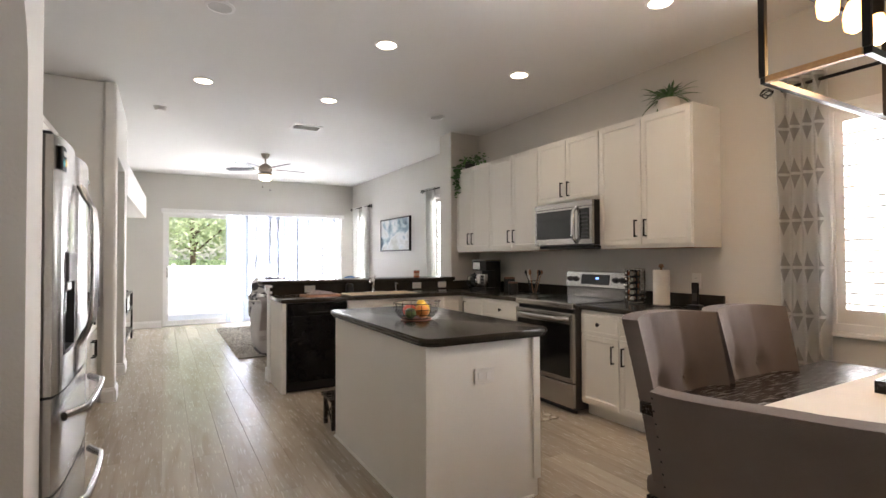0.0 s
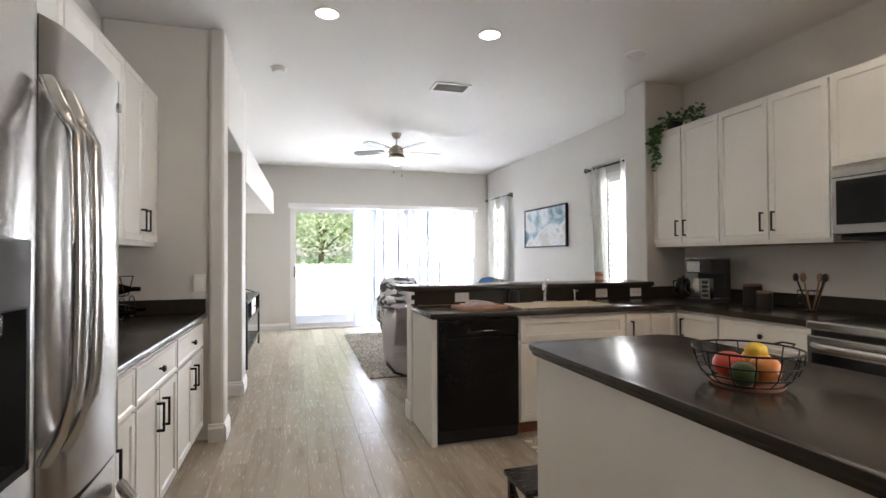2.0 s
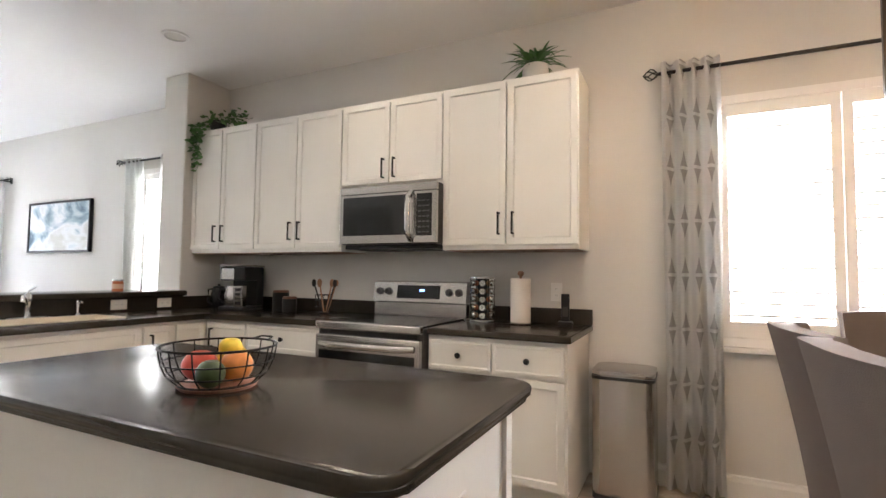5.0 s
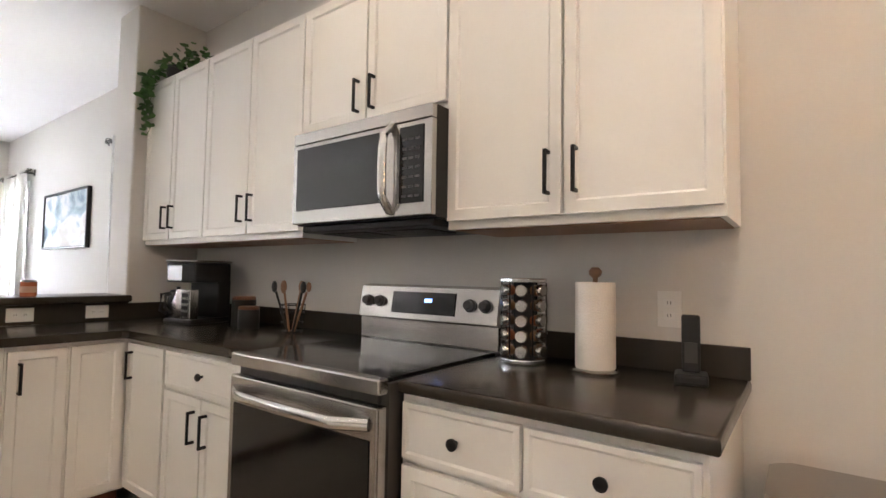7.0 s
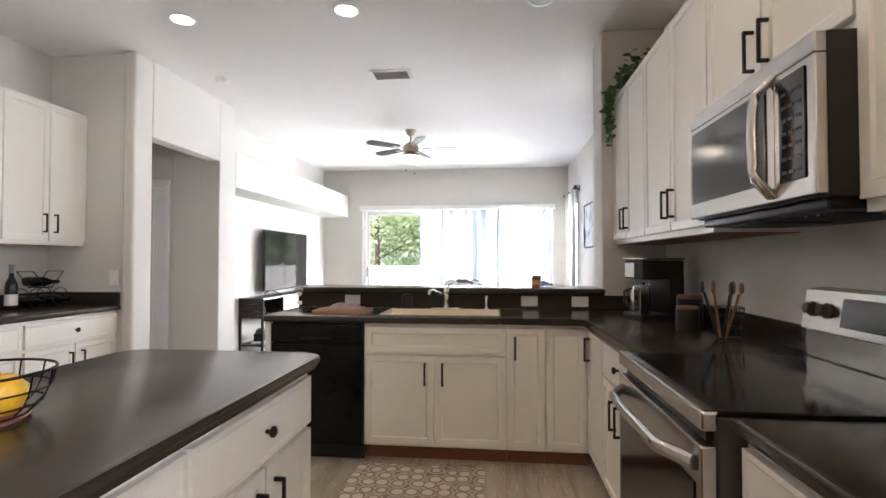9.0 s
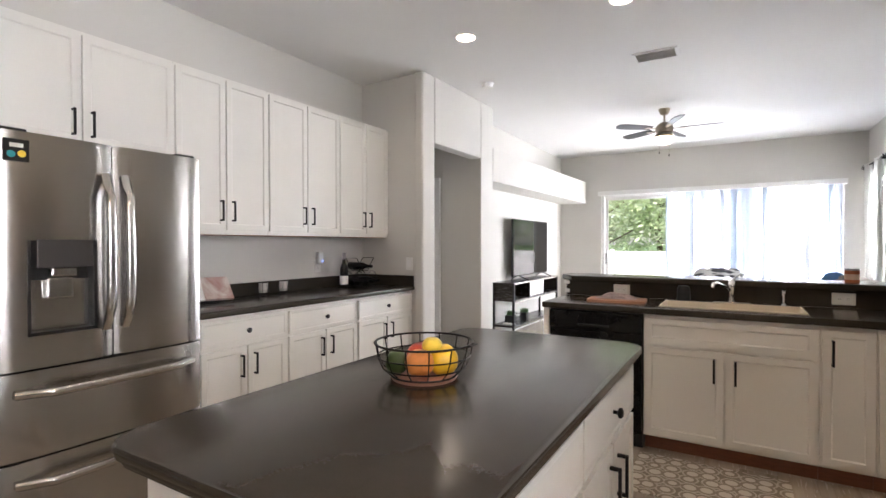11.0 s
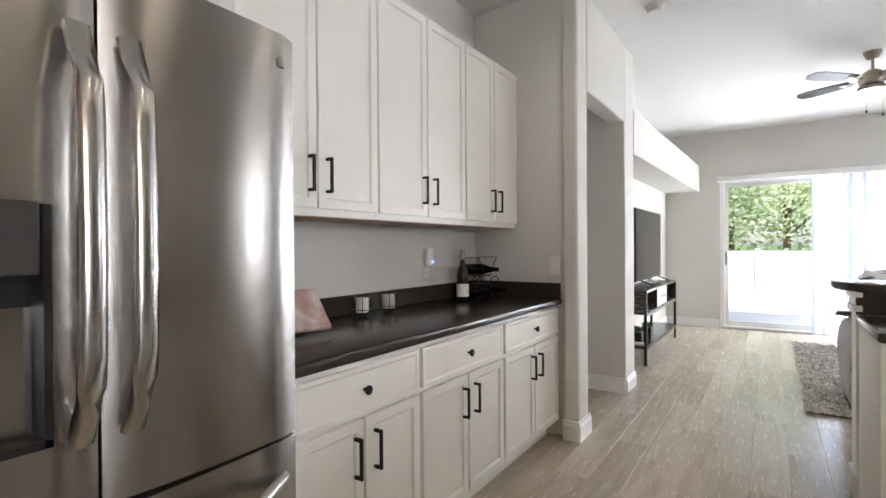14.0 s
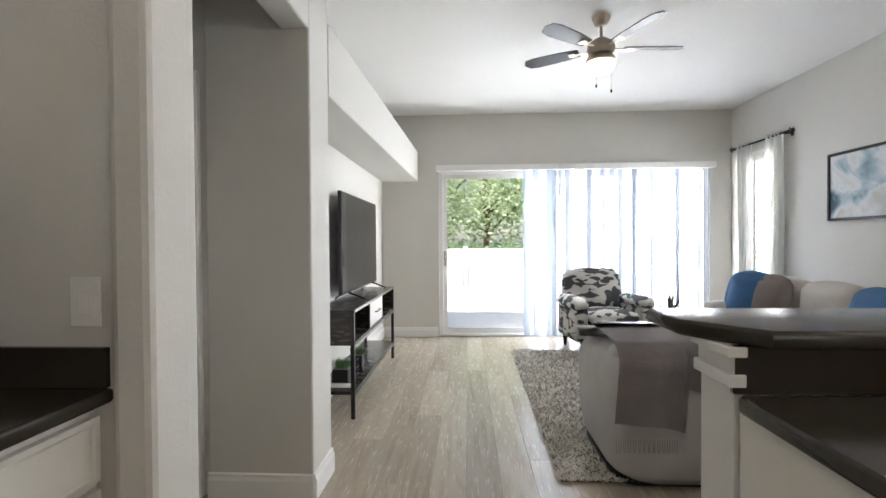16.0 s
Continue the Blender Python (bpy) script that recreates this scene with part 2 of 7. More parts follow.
def slab(outline, z0, z1, bevel=0.0, seg=3):
    """A plate from an outline in x and y."""
    bm = bmesh.new()
    lo, hi = [bm.verts.new((x, y, z0)) for x, y in outline], [bm.verts.new((x, y, z1)) for x, y in outline]
    n = len(outline)
    fs = [bm.faces.new(list(reversed(lo))), bm.faces.new(hi)]
    fs += [bm.faces.new((lo[i], lo[(i + 1) % n], hi[(i + 1) % n], hi[i])) for i in range(n)]
    if bevel:
        bmesh.ops.bevel(bm, geom=list({*fs[0].edges, *fs[1].edges}), offset=bevel, segments=seg, affect="EDGES", profile=0.5)
    return bm


def rounded(x0, x1, y0, y1, r, seg=6):
    out = []
    for cx, cy, a in ((x1 - r, y1 - r, 0), (x0 + r, y1 - r, 90), (x0 + r, y0 + r, 180), (x1 - r, y0 + r, 270)):
        out += [(cx + r * math.cos(radians(a + 90 * i / seg)), cy + r * math.sin(radians(a + 90 * i / seg))) for i in range(seg + 1)]
    return out


def cushion(bm, x0, x1, y0, y1, z0, z1, puff=0.02, r=0.05, n=8):
    """A soft padded block."""
    start = len(bm.verts)
    tmp = bmesh.new()
    bmesh.ops.create_cube(tmp, size=2)
    bmesh.ops.subdivide_edges(tmp, edges=tmp.edges, cuts=n, use_grid_fill=True)
    sx, sy, sz = (x1 - x0) / 2, (y1 - y0) / 2, (z1 - z0) / 2
    table = {}
    for v in tmp.verts:
        p = v.co.copy()
        q = Vector((p.x * sx, p.y * sy, p.z * sz))
        core = Vector((max(-sx + r, min(sx - r, q.x)), max(-sy + r, min(sy - r, q.y)), max(-sz + r, min(sz - r, q.z))))
        d = q - core
        if d.length > 1e-6:
            q = core + d.normalized() * r
        w = (1 - p.x ** 2) * (1 - p.y ** 2), (1 - p.x ** 2) * (1 - p.z ** 2), (1 - p.y ** 2) * (1 - p.z ** 2)
        if abs(p.z) > 0.99:
            q.z += puff * w[0] * p.z
        if abs(p.y) > 0.99:
            q.y += puff * w[1] * p.y
        if abs(p.x) > 0.99:
            q.x += puff * w[2] * p.x
        table[v.index] = bm.verts.new((q.x + (x0 + x1) / 2, q.y + (y0 + y1) / 2, q.z + (z0 + z1) / 2))
    tmp.verts.ensure_lookup_table()
    for f in tmp.faces:
        bm.faces.new([table[v.index] for v in f.verts])
    tmp.free()
    return bm


def part(name, bm, mat, parent=None, label="", smooth=None, at=None):
    """One mesh object under a thing or a part; smooth: shade smooth below that angle."""
    me = bpy.data.meshes.new(name)
    bmesh.ops.recalc_face_normals(bm, faces=bm.faces)
    bm.to_mesh(me)
    bm.free()
    for m in mat if isinstance(mat, (list, tuple)) else [mat]:
        me.materials.append(m)
    if smooth is not None:
        me.shade_smooth()
        me.set_sharp_from_angle(angle=radians(smooth))
    ob = new(name, me)
    if parent:
        ob.parent = parent
    if at is not None:
        ob.matrix_basis = at if isinstance(at, Matrix) else Matrix.Translation(at)
    if label:
        ob["label"] = label
    return ob


def again(ob, name, parent, at):
    """Another object on the same mesh."""
    o = new(name, ob.data)
    o.parent = parent
    o.matrix_basis = at if isinstance(at, Matrix) else Matrix.Translation(at)
    return o


def thing(name, m, label, category, group="", kind=""):
    ob = new(name)
    ob.empty_display_size = 0.1
    ob.matrix_basis = m
    return tagged(ob, label, category, group, kind)


def structure(name, bm, mat, label, category, smooth=None):
    return tagged(part(name, bm, mat, smooth=smooth), label, category, kind="structure")

# ---- structure ----
H = 2.96
RX, LX = 4.60, 0.50          # stove wall, front of the fridge-side wall
BACK, REAR = 11.39, -2.6
structure("floor", boxes((-6.9, 4.9, REAR - 0.2, BACK + 0.2, -0.12, -0.006)), SUBFLOOR, "dark underlay beneath the vinyl plank floor", "floor")
structure("ceiling", boxes((-0.45, 4.9, REAR - 0.2, BACK + 0.2, H, H + 0.15)), CEIL, "smooth white painted ceiling", "ceiling")
# stove wall with the dining window
WY0, WY1, WZ0, WZ1 = 0.78, 2.04, 0.84, 2.28
structure("wall_east_kitchen", boxes(
    (RX, RX + 0.25, REAR, WY0, 0, H), (RX, RX + 0.25, WY1, 6.33, 0, H), (RX, RX + 0.25, WY0, WY1, 0, WZ0), (RX, RX + 0.25, WY0, WY1, WZ1, H)),
    WALL, "warm greige painted wall behind the stove", "wall")
LRX = 4.68
LW = ((6.85, 7.45), (10.35, 10.95))
rows, y = [], 6.33
for a, b in LW:
    rows += [(LRX, LRX + 0.2, y, a, 0, H), (LRX, LRX + 0.2, a, b, 0, 0.75), (LRX, LRX + 0.2, a, b, 2.32, H)]
    y = b
rows.append((LRX, LRX + 0.2, y, BACK, 0, H))
structure("wall_east_living", boxes(*rows), WALL, "pale grey living room wall with two windows", "wall")
structure("wall_stub", boxes((4.15, RX, 6.03, 6.33, 0, H), bevel=0.012), WALL, "short greige wall between kitchen and living room", "wall")
# garden wall with the sliding door
SX0, SX1, SZ = 0.88, 4.40, 2.24
structure("wall_north", boxes((-0.1, SX0, BACK, BACK + 0.2, 0, H), (SX1, 4.9, BACK, BACK + 0.2, 0, H), (SX0, SX1, BACK, BACK + 0.2, SZ, H)),
          WALL, "pale greige wall around the sliding garden door", "wall")
structure("wall_south", boxes((-0.45, 4.9, REAR - 0.2, REAR, 0, H)), WALL, "plain greige painted end wall", "wall")
# fridge-side wall: arch pier, niche, column, passage, television recess
NX = -0.28                   # back of the cabinet niche
structure("wall_west_niche", boxes((NX - 0.12, NX, 2.80, 6.10, 0, H)), WALL, "greige wall at the back of the cabinet niche", "wall")
structure("column", boxes((NX, LX, 6.00, 6.19, 0, H), (0.40, LX + 0.003, 5.97, 6.15, 0, H), bevel=0.02), WALL, "greige wall end with rounded corners beside the counter", "wall")
PY0, PY1, PZ = 6.19, 7.20, 2.31
structure("wall_west_passage", boxes((0.36, LX, PY0, PY1, PZ, H), (-0.03, LX, PY1, 7.52, 0, H), bevel=0.01), WALL, "greige wall above and beside the passage opening", "wall")
AX = 0.12                    # back of the television recess
structure("wall_west_living", boxes((AX - 0.12, AX, 7.52, BACK, 0, H)), WALL, "pale grey wall behind the television", "wall")
structure("plant_ledge", slab([(AX, 7.52), (LX + 0.004, 7.52), (0.60, BACK), (AX, BACK)], 2.08, 2.48, 0.008), WALL, "boxed plaster ledge above the television", "ledge")


def arch_wall():
    """Wall along x = LX with an arched opening to the hall."""
    bm = bmesh.new()
    y0, y1, top, r = 1.35, 2.57, 2.36, 0.45
    prof = [(y1, 0.0), (y1, top - r)]
    prof += [(y1 - r + r * math.cos(radians(a)), top - r + r * math.sin(radians(a))) for a in range(10, 91, 10)]
    prof += [(y0 + r - r * math.sin(radians(a)), top - r + r * math.cos(radians(a))) for a in range(0, 91, 10)]
    prof += [(y0, 0.0)]
    outer = [(2.80, 0.0)] + [(2.80, H)] + [(REAR, H), (REAR, 0.0)]
    th = 0.16
    # front and back sheets as strips between the arch and the outline
    for x in (LX, LX - th):
        def q(*ps):
            bm.faces.new([bm.verts.new((x, *p)) for p in ps])
        q((y1, 0), (2.80, 0), (2.80, top - r), (y1, top - r))
        q((REAR, 0), (y0, 0), (y0, top - r), (REAR, top - r))
        q((REAR, top), (2.80, top), (2.80, H), (REAR, H))
        arc = prof[1:-1]
        right = [p for p in arc if p[0] > (y0 + y1) / 2]
        left = [p for p in arc if p[0] < (y0 + y1) / 2]
        for a, b in zip(right, right[1:]):
            q(a, (2.80, a[1]), (2.80, b[1]), b)
        for a, b in zip(left, left[1:]):
            q(a, (REAR, a[1]), (REAR, b[1]), b)
    for a, b in zip(prof, prof[1:]):
        bm.faces.new([bm.verts.new(p) for p in ((LX, *a), (LX, *b), (LX - th, *b), (LX - th, *a))])
    for p, q2 in (((2.80, 0), (2.80, H)),):
        bm.faces.new([bm.verts.new(v) for v in ((LX, *p), (LX, *q2), (LX - th, *q2), (LX - th, *p))])
    bmesh.ops.remove_doubles(bm, verts=bm.verts, dist=0.0005)
    return bm


structure("wall_west_arch", arch_wall(), WALL, "greige wall with an arched opening to the hall", "wall", smooth=30)
structure("niche_side_wall", boxes((NX - 0.12, LX - 0.16, 2.68, 2.80, 0, H)), WALL, "greige side wall of the fridge niche", "wall")
# hall beyond the arch
HZ = 2.95
HX = -3.9
structure("ceiling_hall", boxes((-6.9, LX - 0.16, 1.0, 2.68, HZ, HZ + 0.1), (-6.9, NX - 0.12, 2.68, 7.4, HZ, HZ + 0.1)), CEIL, "cream hall ceiling", "ceiling")
structure("wall_hall_south", slab([(0.34, 1.25), (-1.6, 1.90), (HX, 2.16), (HX, 2.0), (-1.6, 1.75), (0.34, 1.1)], 0, HZ), WALL, "cream hall wall", "wall")
HO0, HO1 = 2.32, 2.76        # open doorway at the end of the hall
structure("wall_hall_west", boxes((HX - 0.12, HX, 1.0, HO0, 0, HZ), (HX - 0.12, HX, HO1, 4.6, 0, HZ), (HX - 0.12, HX, HO0, HO1, 2.13, HZ)), WALL, "cream wall at the end of the hall", "wall")
structure("wall_hall_north", boxes((-2.3, NX - 0.12, 3.0, 3.12, 0, HZ), (HX, -3.2, 3.62, 3.74, 0, HZ)), WALL, "cream hall wall beside the niche", "wall")
structure("wall_bedroom", boxes((-6.9, -6.8, 0.5, 4.6, 0, HZ), (-6.8, HX - 0.12, 0.9, 1.0, 0, HZ), (-6.8, HX - 0.12, 4.5, 4.6, 0, HZ)), WALL, "white room wall beyond the hall", "wall")
structure("wall_passage_north", boxes((-1.6, -0.03, PY1 + 0.03, PY1 + 0.15, 0, HZ)), WALL, "pale wall inside the side passage", "wall")
structure("wall_passage_west", boxes((-1.72, -1.6, 6.0, 7.4, 0, HZ), (-1.6, NX - 0.12, 6.0, 6.12, 0, HZ)), WALL, "pale wall at the end of the side passage", "wall")


def baseboard(name, x0, y0, x1, y1, t=0.016, h=0.13):
    """A moulded skirting board; it stands to the left of its line."""
    a, b = Vector((x0, y0)), Vector((x1, y1))
    d = (b - a).normalized()
    n = Vector((-d.y, d.x))
    bm = bmesh.new()
    prof = ((0, 0), (t, 0), (t, h - 0.035), (t * 0.55, h - 0.02), (t * 0.55, h - 0.006), (0, h))
    ends = [[bm.verts.new((*(p + n * u), z)) for u, z in prof] for p in (a, b)]
    for i in range(len(prof)):
        j = (i + 1) % len(prof)
        bm.faces.new((ends[0][i], ends[0][j], ends[1][j], ends[1][i]))
    bm.faces.new(ends[0])
    bm.faces.new(list(reversed(ends[1])))
    structure(name, bm, TRIM, "white painted moulded baseboard", "baseboard")


for r in ((0.40, 5.97, LX, 5.97), (LX + 0.003, 5.955, LX + 0.003, 6.19), (-0.03, 7.2, LX, 7.2), (LX, 7.2, LX, 7.52), (AX, 7.52, AX, BACK), (AX, BACK, SX0 - 0.02, BACK), (SX1 + 0.02, BACK, LRX, BACK),
          (LRX, BACK, LRX, 6.33), (RX, 2.66, RX, REAR), (LX, 2.56, LX, 2.80), (LX, REAR, LX, 1.35), (0.34, 2.56, LX, 2.56), (-2.3, 3.0, -0.4, 3.0), (HX, 1.0, HX, 2.12), (0.34, 1.25, -1.6, 1.9)):
    x0, y0, x1, y1 = r
    baseboard("baseboard", x1, y1, x0, y0)

# ---- openings: sliding door, windows, blinds, curtains ----


def shaker(w, h, t=0.02, rail=0.055, deep=0.008):
    """A recessed-panel front, lower left corner at the origin, face towards -y."""
    bm = bmesh.new()
    fs = box(bm, 0, w, -t, 0, 0, h)
    front = fs[2]
    bm.normal_update()
    r = bmesh.ops.inset_region(bm, faces=[front], thickness=rail, depth=0)
    r2 = bmesh.ops.inset_region(bm, faces=[front], thickness=0.010, depth=-deep)
    return bm


def slider():
    d = thing("door_1", pose(0, BACK, 0), "white framed sliding glass garden door", "sliding door", kind="structure")
    y0, y1 = 0.08, 0.15
    part("door_frame", boxes((SX0, SX0 + 0.05, 0.04, 0.18, 0, SZ), (SX1 - 0.05, SX1, 0.04, 0.18, 0, SZ), (SX0 + 0.05, SX1 - 0.05, 0.04, 0.18, SZ - 0.05, SZ), (SX0 + 0.05, SX1 - 0.05, 0.04, 0.18, 0, 0.03)), TRIM, d)
    n, w = 3, (SX1 - SX0 - 0.1) / 3
    for i in range(n):
        a = SX0 + 0.05 + i * w
        b = a + w
        yy = y0 if i % 2 else y1
        p = part("sash", boxes((a, a + 0.05, yy - 0.02, yy + 0.02, 0.03, SZ - 0.05), (b - 0.05, b, yy - 0.02, yy + 0.02, 0.03, SZ - 0.05),
                               (a + 0.05, b - 0.05, yy - 0.02, yy + 0.02, SZ - 0.11, SZ - 0.05), (a + 0.05, b - 0.05, yy - 0.02, yy + 0.02, 0.03, 0.1)), TRIM, d)
        g = part("pane", boxes((a + 0.05, b - 0.05, yy - 0.003, yy + 0.003, 0.1, SZ - 0.11)), GLASS, p)
        g.visible_shadow = False
    part("door_handle", boxes((SX0 + 0.06, SX0 + 0.085, 0.06, 0.09, 0.95, 1.15), bevel=0.006), STEELH, d)
    part("track", boxes((SX0, SX1, -0.02, 0.04, 0, 0.012)), STEELH, d, "metal door track")
    v = thing("vertical_blind", pose(0, BACK - 0.09, 0), "pale blue-grey vertical blind drawn partly across the garden door", "blind")
    part("valance", boxes((SX0 - 0.03, SX1 + 0.03, -0.04, 0.09, 2.20, 2.275), bevel=0.004), TRIM, v)
    rng = random.Random(4)

    def vane(w):
        bm = bmesh.new()
        n = 5
        rows = [[bm.verts.new(((i / n - 0.5) * w, 0.008 * math.sin(math.pi * i / n), z)) for i in range(n + 1)] for z in (0.03, 2.2)]
        for i in range(n):
            bm.faces.new((rows[0][i], rows[0][i + 1], rows[1][i + 1], rows[1][i]))
        bmesh.ops.solidify(bm, geom=bm.faces[:], thickness=0.0012)
        return bm
    first = None
    x = 2.03
    while x < SX1 - 0.02:
        dense = 2.92 < x < 3.22 or x > 4.12
        ang = rng.uniform(52, 74) if dense else rng.choice((14, 20, 28, 50)) + rng.uniform(-5, 5)
        m = pose(x, rng.uniform(-0.004, 0.004), 0, 0, 0, ang)
        if first is None:
            first = part("vane", vane(0.089), BLIND, v, smooth=60, at=m)
        else:
            again(first, "vane", v, m)
        x += 0.032 if dense else rng.choice((0.07, 0.078, 0.085, 0.12))


slider()


def shutters(name, wall_x, y0, y1, z0, z1, panels, pitch=0.066, tilt=12):
    """Plantation shutters in a window on a wall that faces -x."""
    w = thing(name, pose(wall_x, 0, 0), "white plantation shutters in a bright window", "window", kind="structure")
    f = 0.05
    part("window_frame", boxes((-0.012, 0.06, y0, y0 + f, z0, z1), (-0.012, 0.06, y1 - f, y1, z0, z1), (-0.012, 0.06, y0 + f, y1 - f, z1 - f, z1), (-0.012, 0.06, y0 + f, y1 - f, z0, z0 + f)), TRIM, w)
    part("window_sill", boxes((-0.05, 0.0, y0 - 0.03, y1 + 0.03, z0 - 0.03, z0), bevel=0.006), TRIM, w)
    g = part("pane", boxes((0.16, 0.166, y0, y1, z0, z1)), GLASS, w)
    g.visible_shadow = False
    pw = (y1 - y0 - 2 * f) / panels
    lo, hi = z0 + f, z1 - f
    for k in range(panels):
        a, b = y0 + f + k * pw, y0 + f + (k + 1) * pw
        s = 0.05
        p = part("shutter_panel", boxes((0.0, 0.03, a + 0.002, a + s, lo, hi), (0.0, 0.03, b - s, b - 0.002, lo, hi), (0.0, 0.03, a + s, b - s, lo, lo + 0.09), (0.0, 0.03, a + s, b - s, hi - 0.07, hi)), TRIM, w)
        n = int((hi - lo - 0.16) / pitch)
        first = None
        for i in range(n):
            z = lo + 0.09 + pitch * (i + 0.5)
            m = pose(0.015, (a + b) / 2, z, 0, tilt, 0)
            if first is None:
                half = (b - a) / 2 - s - 0.002
                bm = boxes((-0.032, 0.032, -half, half, -0.006, 0.006), bevel=0.004)
                first = part("slat", bm, TRIM, p, at=m)
            else:
                again(first, "slat", p, m)


shutters("window_1", RX, WY0, WY1, WZ0, WZ1, 2)
shutters("window_2", LRX, LW[0][0], LW[0][1], 0.75, 2.32, 1)
shutters("window_3", LRX, LW[1][0], LW[1][1], 0.75, 2.32, 1)


def curtain_panel(name, x, y0, y1, z0, z1, folds, mat, label, amp=0.045):
    bm = bmesh.new()
    n, m = folds * 8, 14
    rows = []
    for j in range(m + 1):
        v = j / m
        z = z0 + (z1 - z0) * v
        row = []
        for i in range(n + 1):
            u = i / n
            a = amp * (0.75 + 0.25 * math.sin(3 * v + 5 * u))
            row.append(bm.verts.new((x + a * math.sin(2 * math.pi * folds * u + 0.5 * math.sin(4 * v)), y0 + (y1 - y0) * (u + 0.02 * math.sin(6 * v + 9 * u)), z)))
        rows.append(row)
    for j in range(m):
        for i in range(n):
            bm.faces.new((rows[j][i], rows[j][i + 1], rows[j + 1][i + 1], rows[j + 1][i]))
    bmesh.ops.solidify(bm, geom=bm.faces[:], thickness=0.003)
    return tagged(part(name, bm, mat, smooth=80), label, "curtain")


def curtain_rod(x, y0, y1, z, wall):
    r = thing("curtain_rod", pose(x, 0, z), "black metal curtain rod with cage finials", "curtain rod")
    part("rod", tube([(0, y0, 0), (0, y1, 0)], 0.011, 10), BLACKM, r)
    for y, s in ((y0, -1), (y1, 1)):
        bm = bmesh.new()
        for k in range(5):
            a = k * 2 * math.pi / 5
            tube([(0.034 * math.sin(math.pi * i / 6) * math.cos(a + i * 0.3), y + s * 0.085 * i / 6, 0.034 * math.sin(math.pi * i / 6) * math.sin(a + i * 0.3)) for i in range(7)], 0.004, 5, bm)
        part("finial", bm, BLACKM, r)
    for y in (y0 + 0.06, y1 - 0.06):
        part("bracket", boxes((-0.008, wall - x, y - 0.008, y + 0.008, -0.02, -0.005), (wall - x - 0.008, wall - x, y - 0.02, y + 0.02, -0.04, 0.04)), BLACKM, r)


def curtain_pattern():
    """White leaf-shaped lozenges on grey, in rows."""
    m = sheer("patterned_curtain", (0.7, 0.7, 0.69), 0.4)
    nd, ln = m.node_tree.nodes, m.node_tree.links
    tc, sep = nd.new("ShaderNodeTexCoord"), nd.new("ShaderNodeSeparateXYZ")
    ln.new(tc.outputs["Object"], sep.inputs[0])

    def math_node(op, a, b):
        k = nd.new("ShaderNodeMath")
        k.operation = op
        for i, v in enumerate((a, b)):
            if v is None:
                continue
            if isinstance(v, (int, float)):
                k.inputs[i].default_value = v
            else:
                ln.new(v, k.inputs[i])
        return k.outputs[0]
    cy = math_node("ABSOLUTE", math_node("SINE", math_node("MULTIPLY", sep.outputs[1], math.pi / 0.07), None), None)
    cz = math_node("ABSOLUTE", math_node("SINE", math_node("MULTIPLY", sep.outputs[2], math.pi / 0.31), None), None)
    leaf = math_node("GREATER_THAN", math_node("ADD", cy, cz), 0.88)
    band = math_node("LESS_THAN", cz, 0.10)
    pat = math_node("MAXIMUM", leaf, band)
    mix = nd.new("ShaderNodeMix")
    mix.data_type = "RGBA"
    ln.new(pat, mix.inputs[0])
    mix.inputs[6].default_value, mix.inputs[7].default_value = (0.29, 0.28, 0.27, 1), (0.82, 0.82, 0.81, 1)
    ln.new(mix.outputs[2], nd["Principled BSDF"].inputs["Base Color"])
    return m


CURT = curtain_pattern()
curtain_rod(RX - 0.09, 0.35, 2.30, 2.44, RX)
curtain_panel("curtain", RX - 0.09, 1.98, 2.28, 0.02, 2.50, 4, CURT, "grey and white leaf-patterned curtain hanging to the floor")
curtain_panel("curtain", RX - 0.09, 0.40, 0.72, 0.02, 2.50, 4, CURT, "grey and white leaf-patterned curtain hanging to the floor")
for a, b in LW:
    curtain_rod(LRX - 0.08, a - 0.22, b + 0.22, 2.40, LRX)
    curtain_panel("curtain", LRX - 0.08, a - 0.12, a + 0.14, 0.02, 2.43, 4, SHEER, "sheer white curtain hanging beside the window", 0.03)
    curtain_panel("curtain", LRX - 0.08, b - 0.14, b + 0.12, 0.02, 2.43, 4, SHEER, "sheer white curtain hanging beside the window", 0.03)

# ---- cabinets ----


def pull(parent, x, z, length=0.14, horizontal=False):
    """A flat black bar pull in front of y = -0.02."""
    h = length / 2
    bm = boxes((x - 0.006, x + 0.006, -0.056, -0.046, z - h, z + h), (x - 0.006, x + 0.006, -0.047, -0.02, z - h, z - h + 0.012), (x - 0.006, x + 0.006, -0.047, -0.02, z + h - 0.012, z + h), bevel=0.0025)
    part("handle", bm, BLACKM, parent, "black bar handle")


def knob(parent, x, z):
    bm = lathe([(0.006, 0), (0.006, 0.012), (0.016, 0.018), (0.017, 0.026), (0.010, 0.031)], 16)
    bmesh.ops.rotate(bm, verts=bm.verts, matrix=Matrix.Rotation(radians(90), 3, "X"))
    bmesh.ops.translate(bm, verts=bm.verts, vec=(x, -0.018, z))
    part("knob", bm, BLACKM, parent, "round black knob", smooth=40)


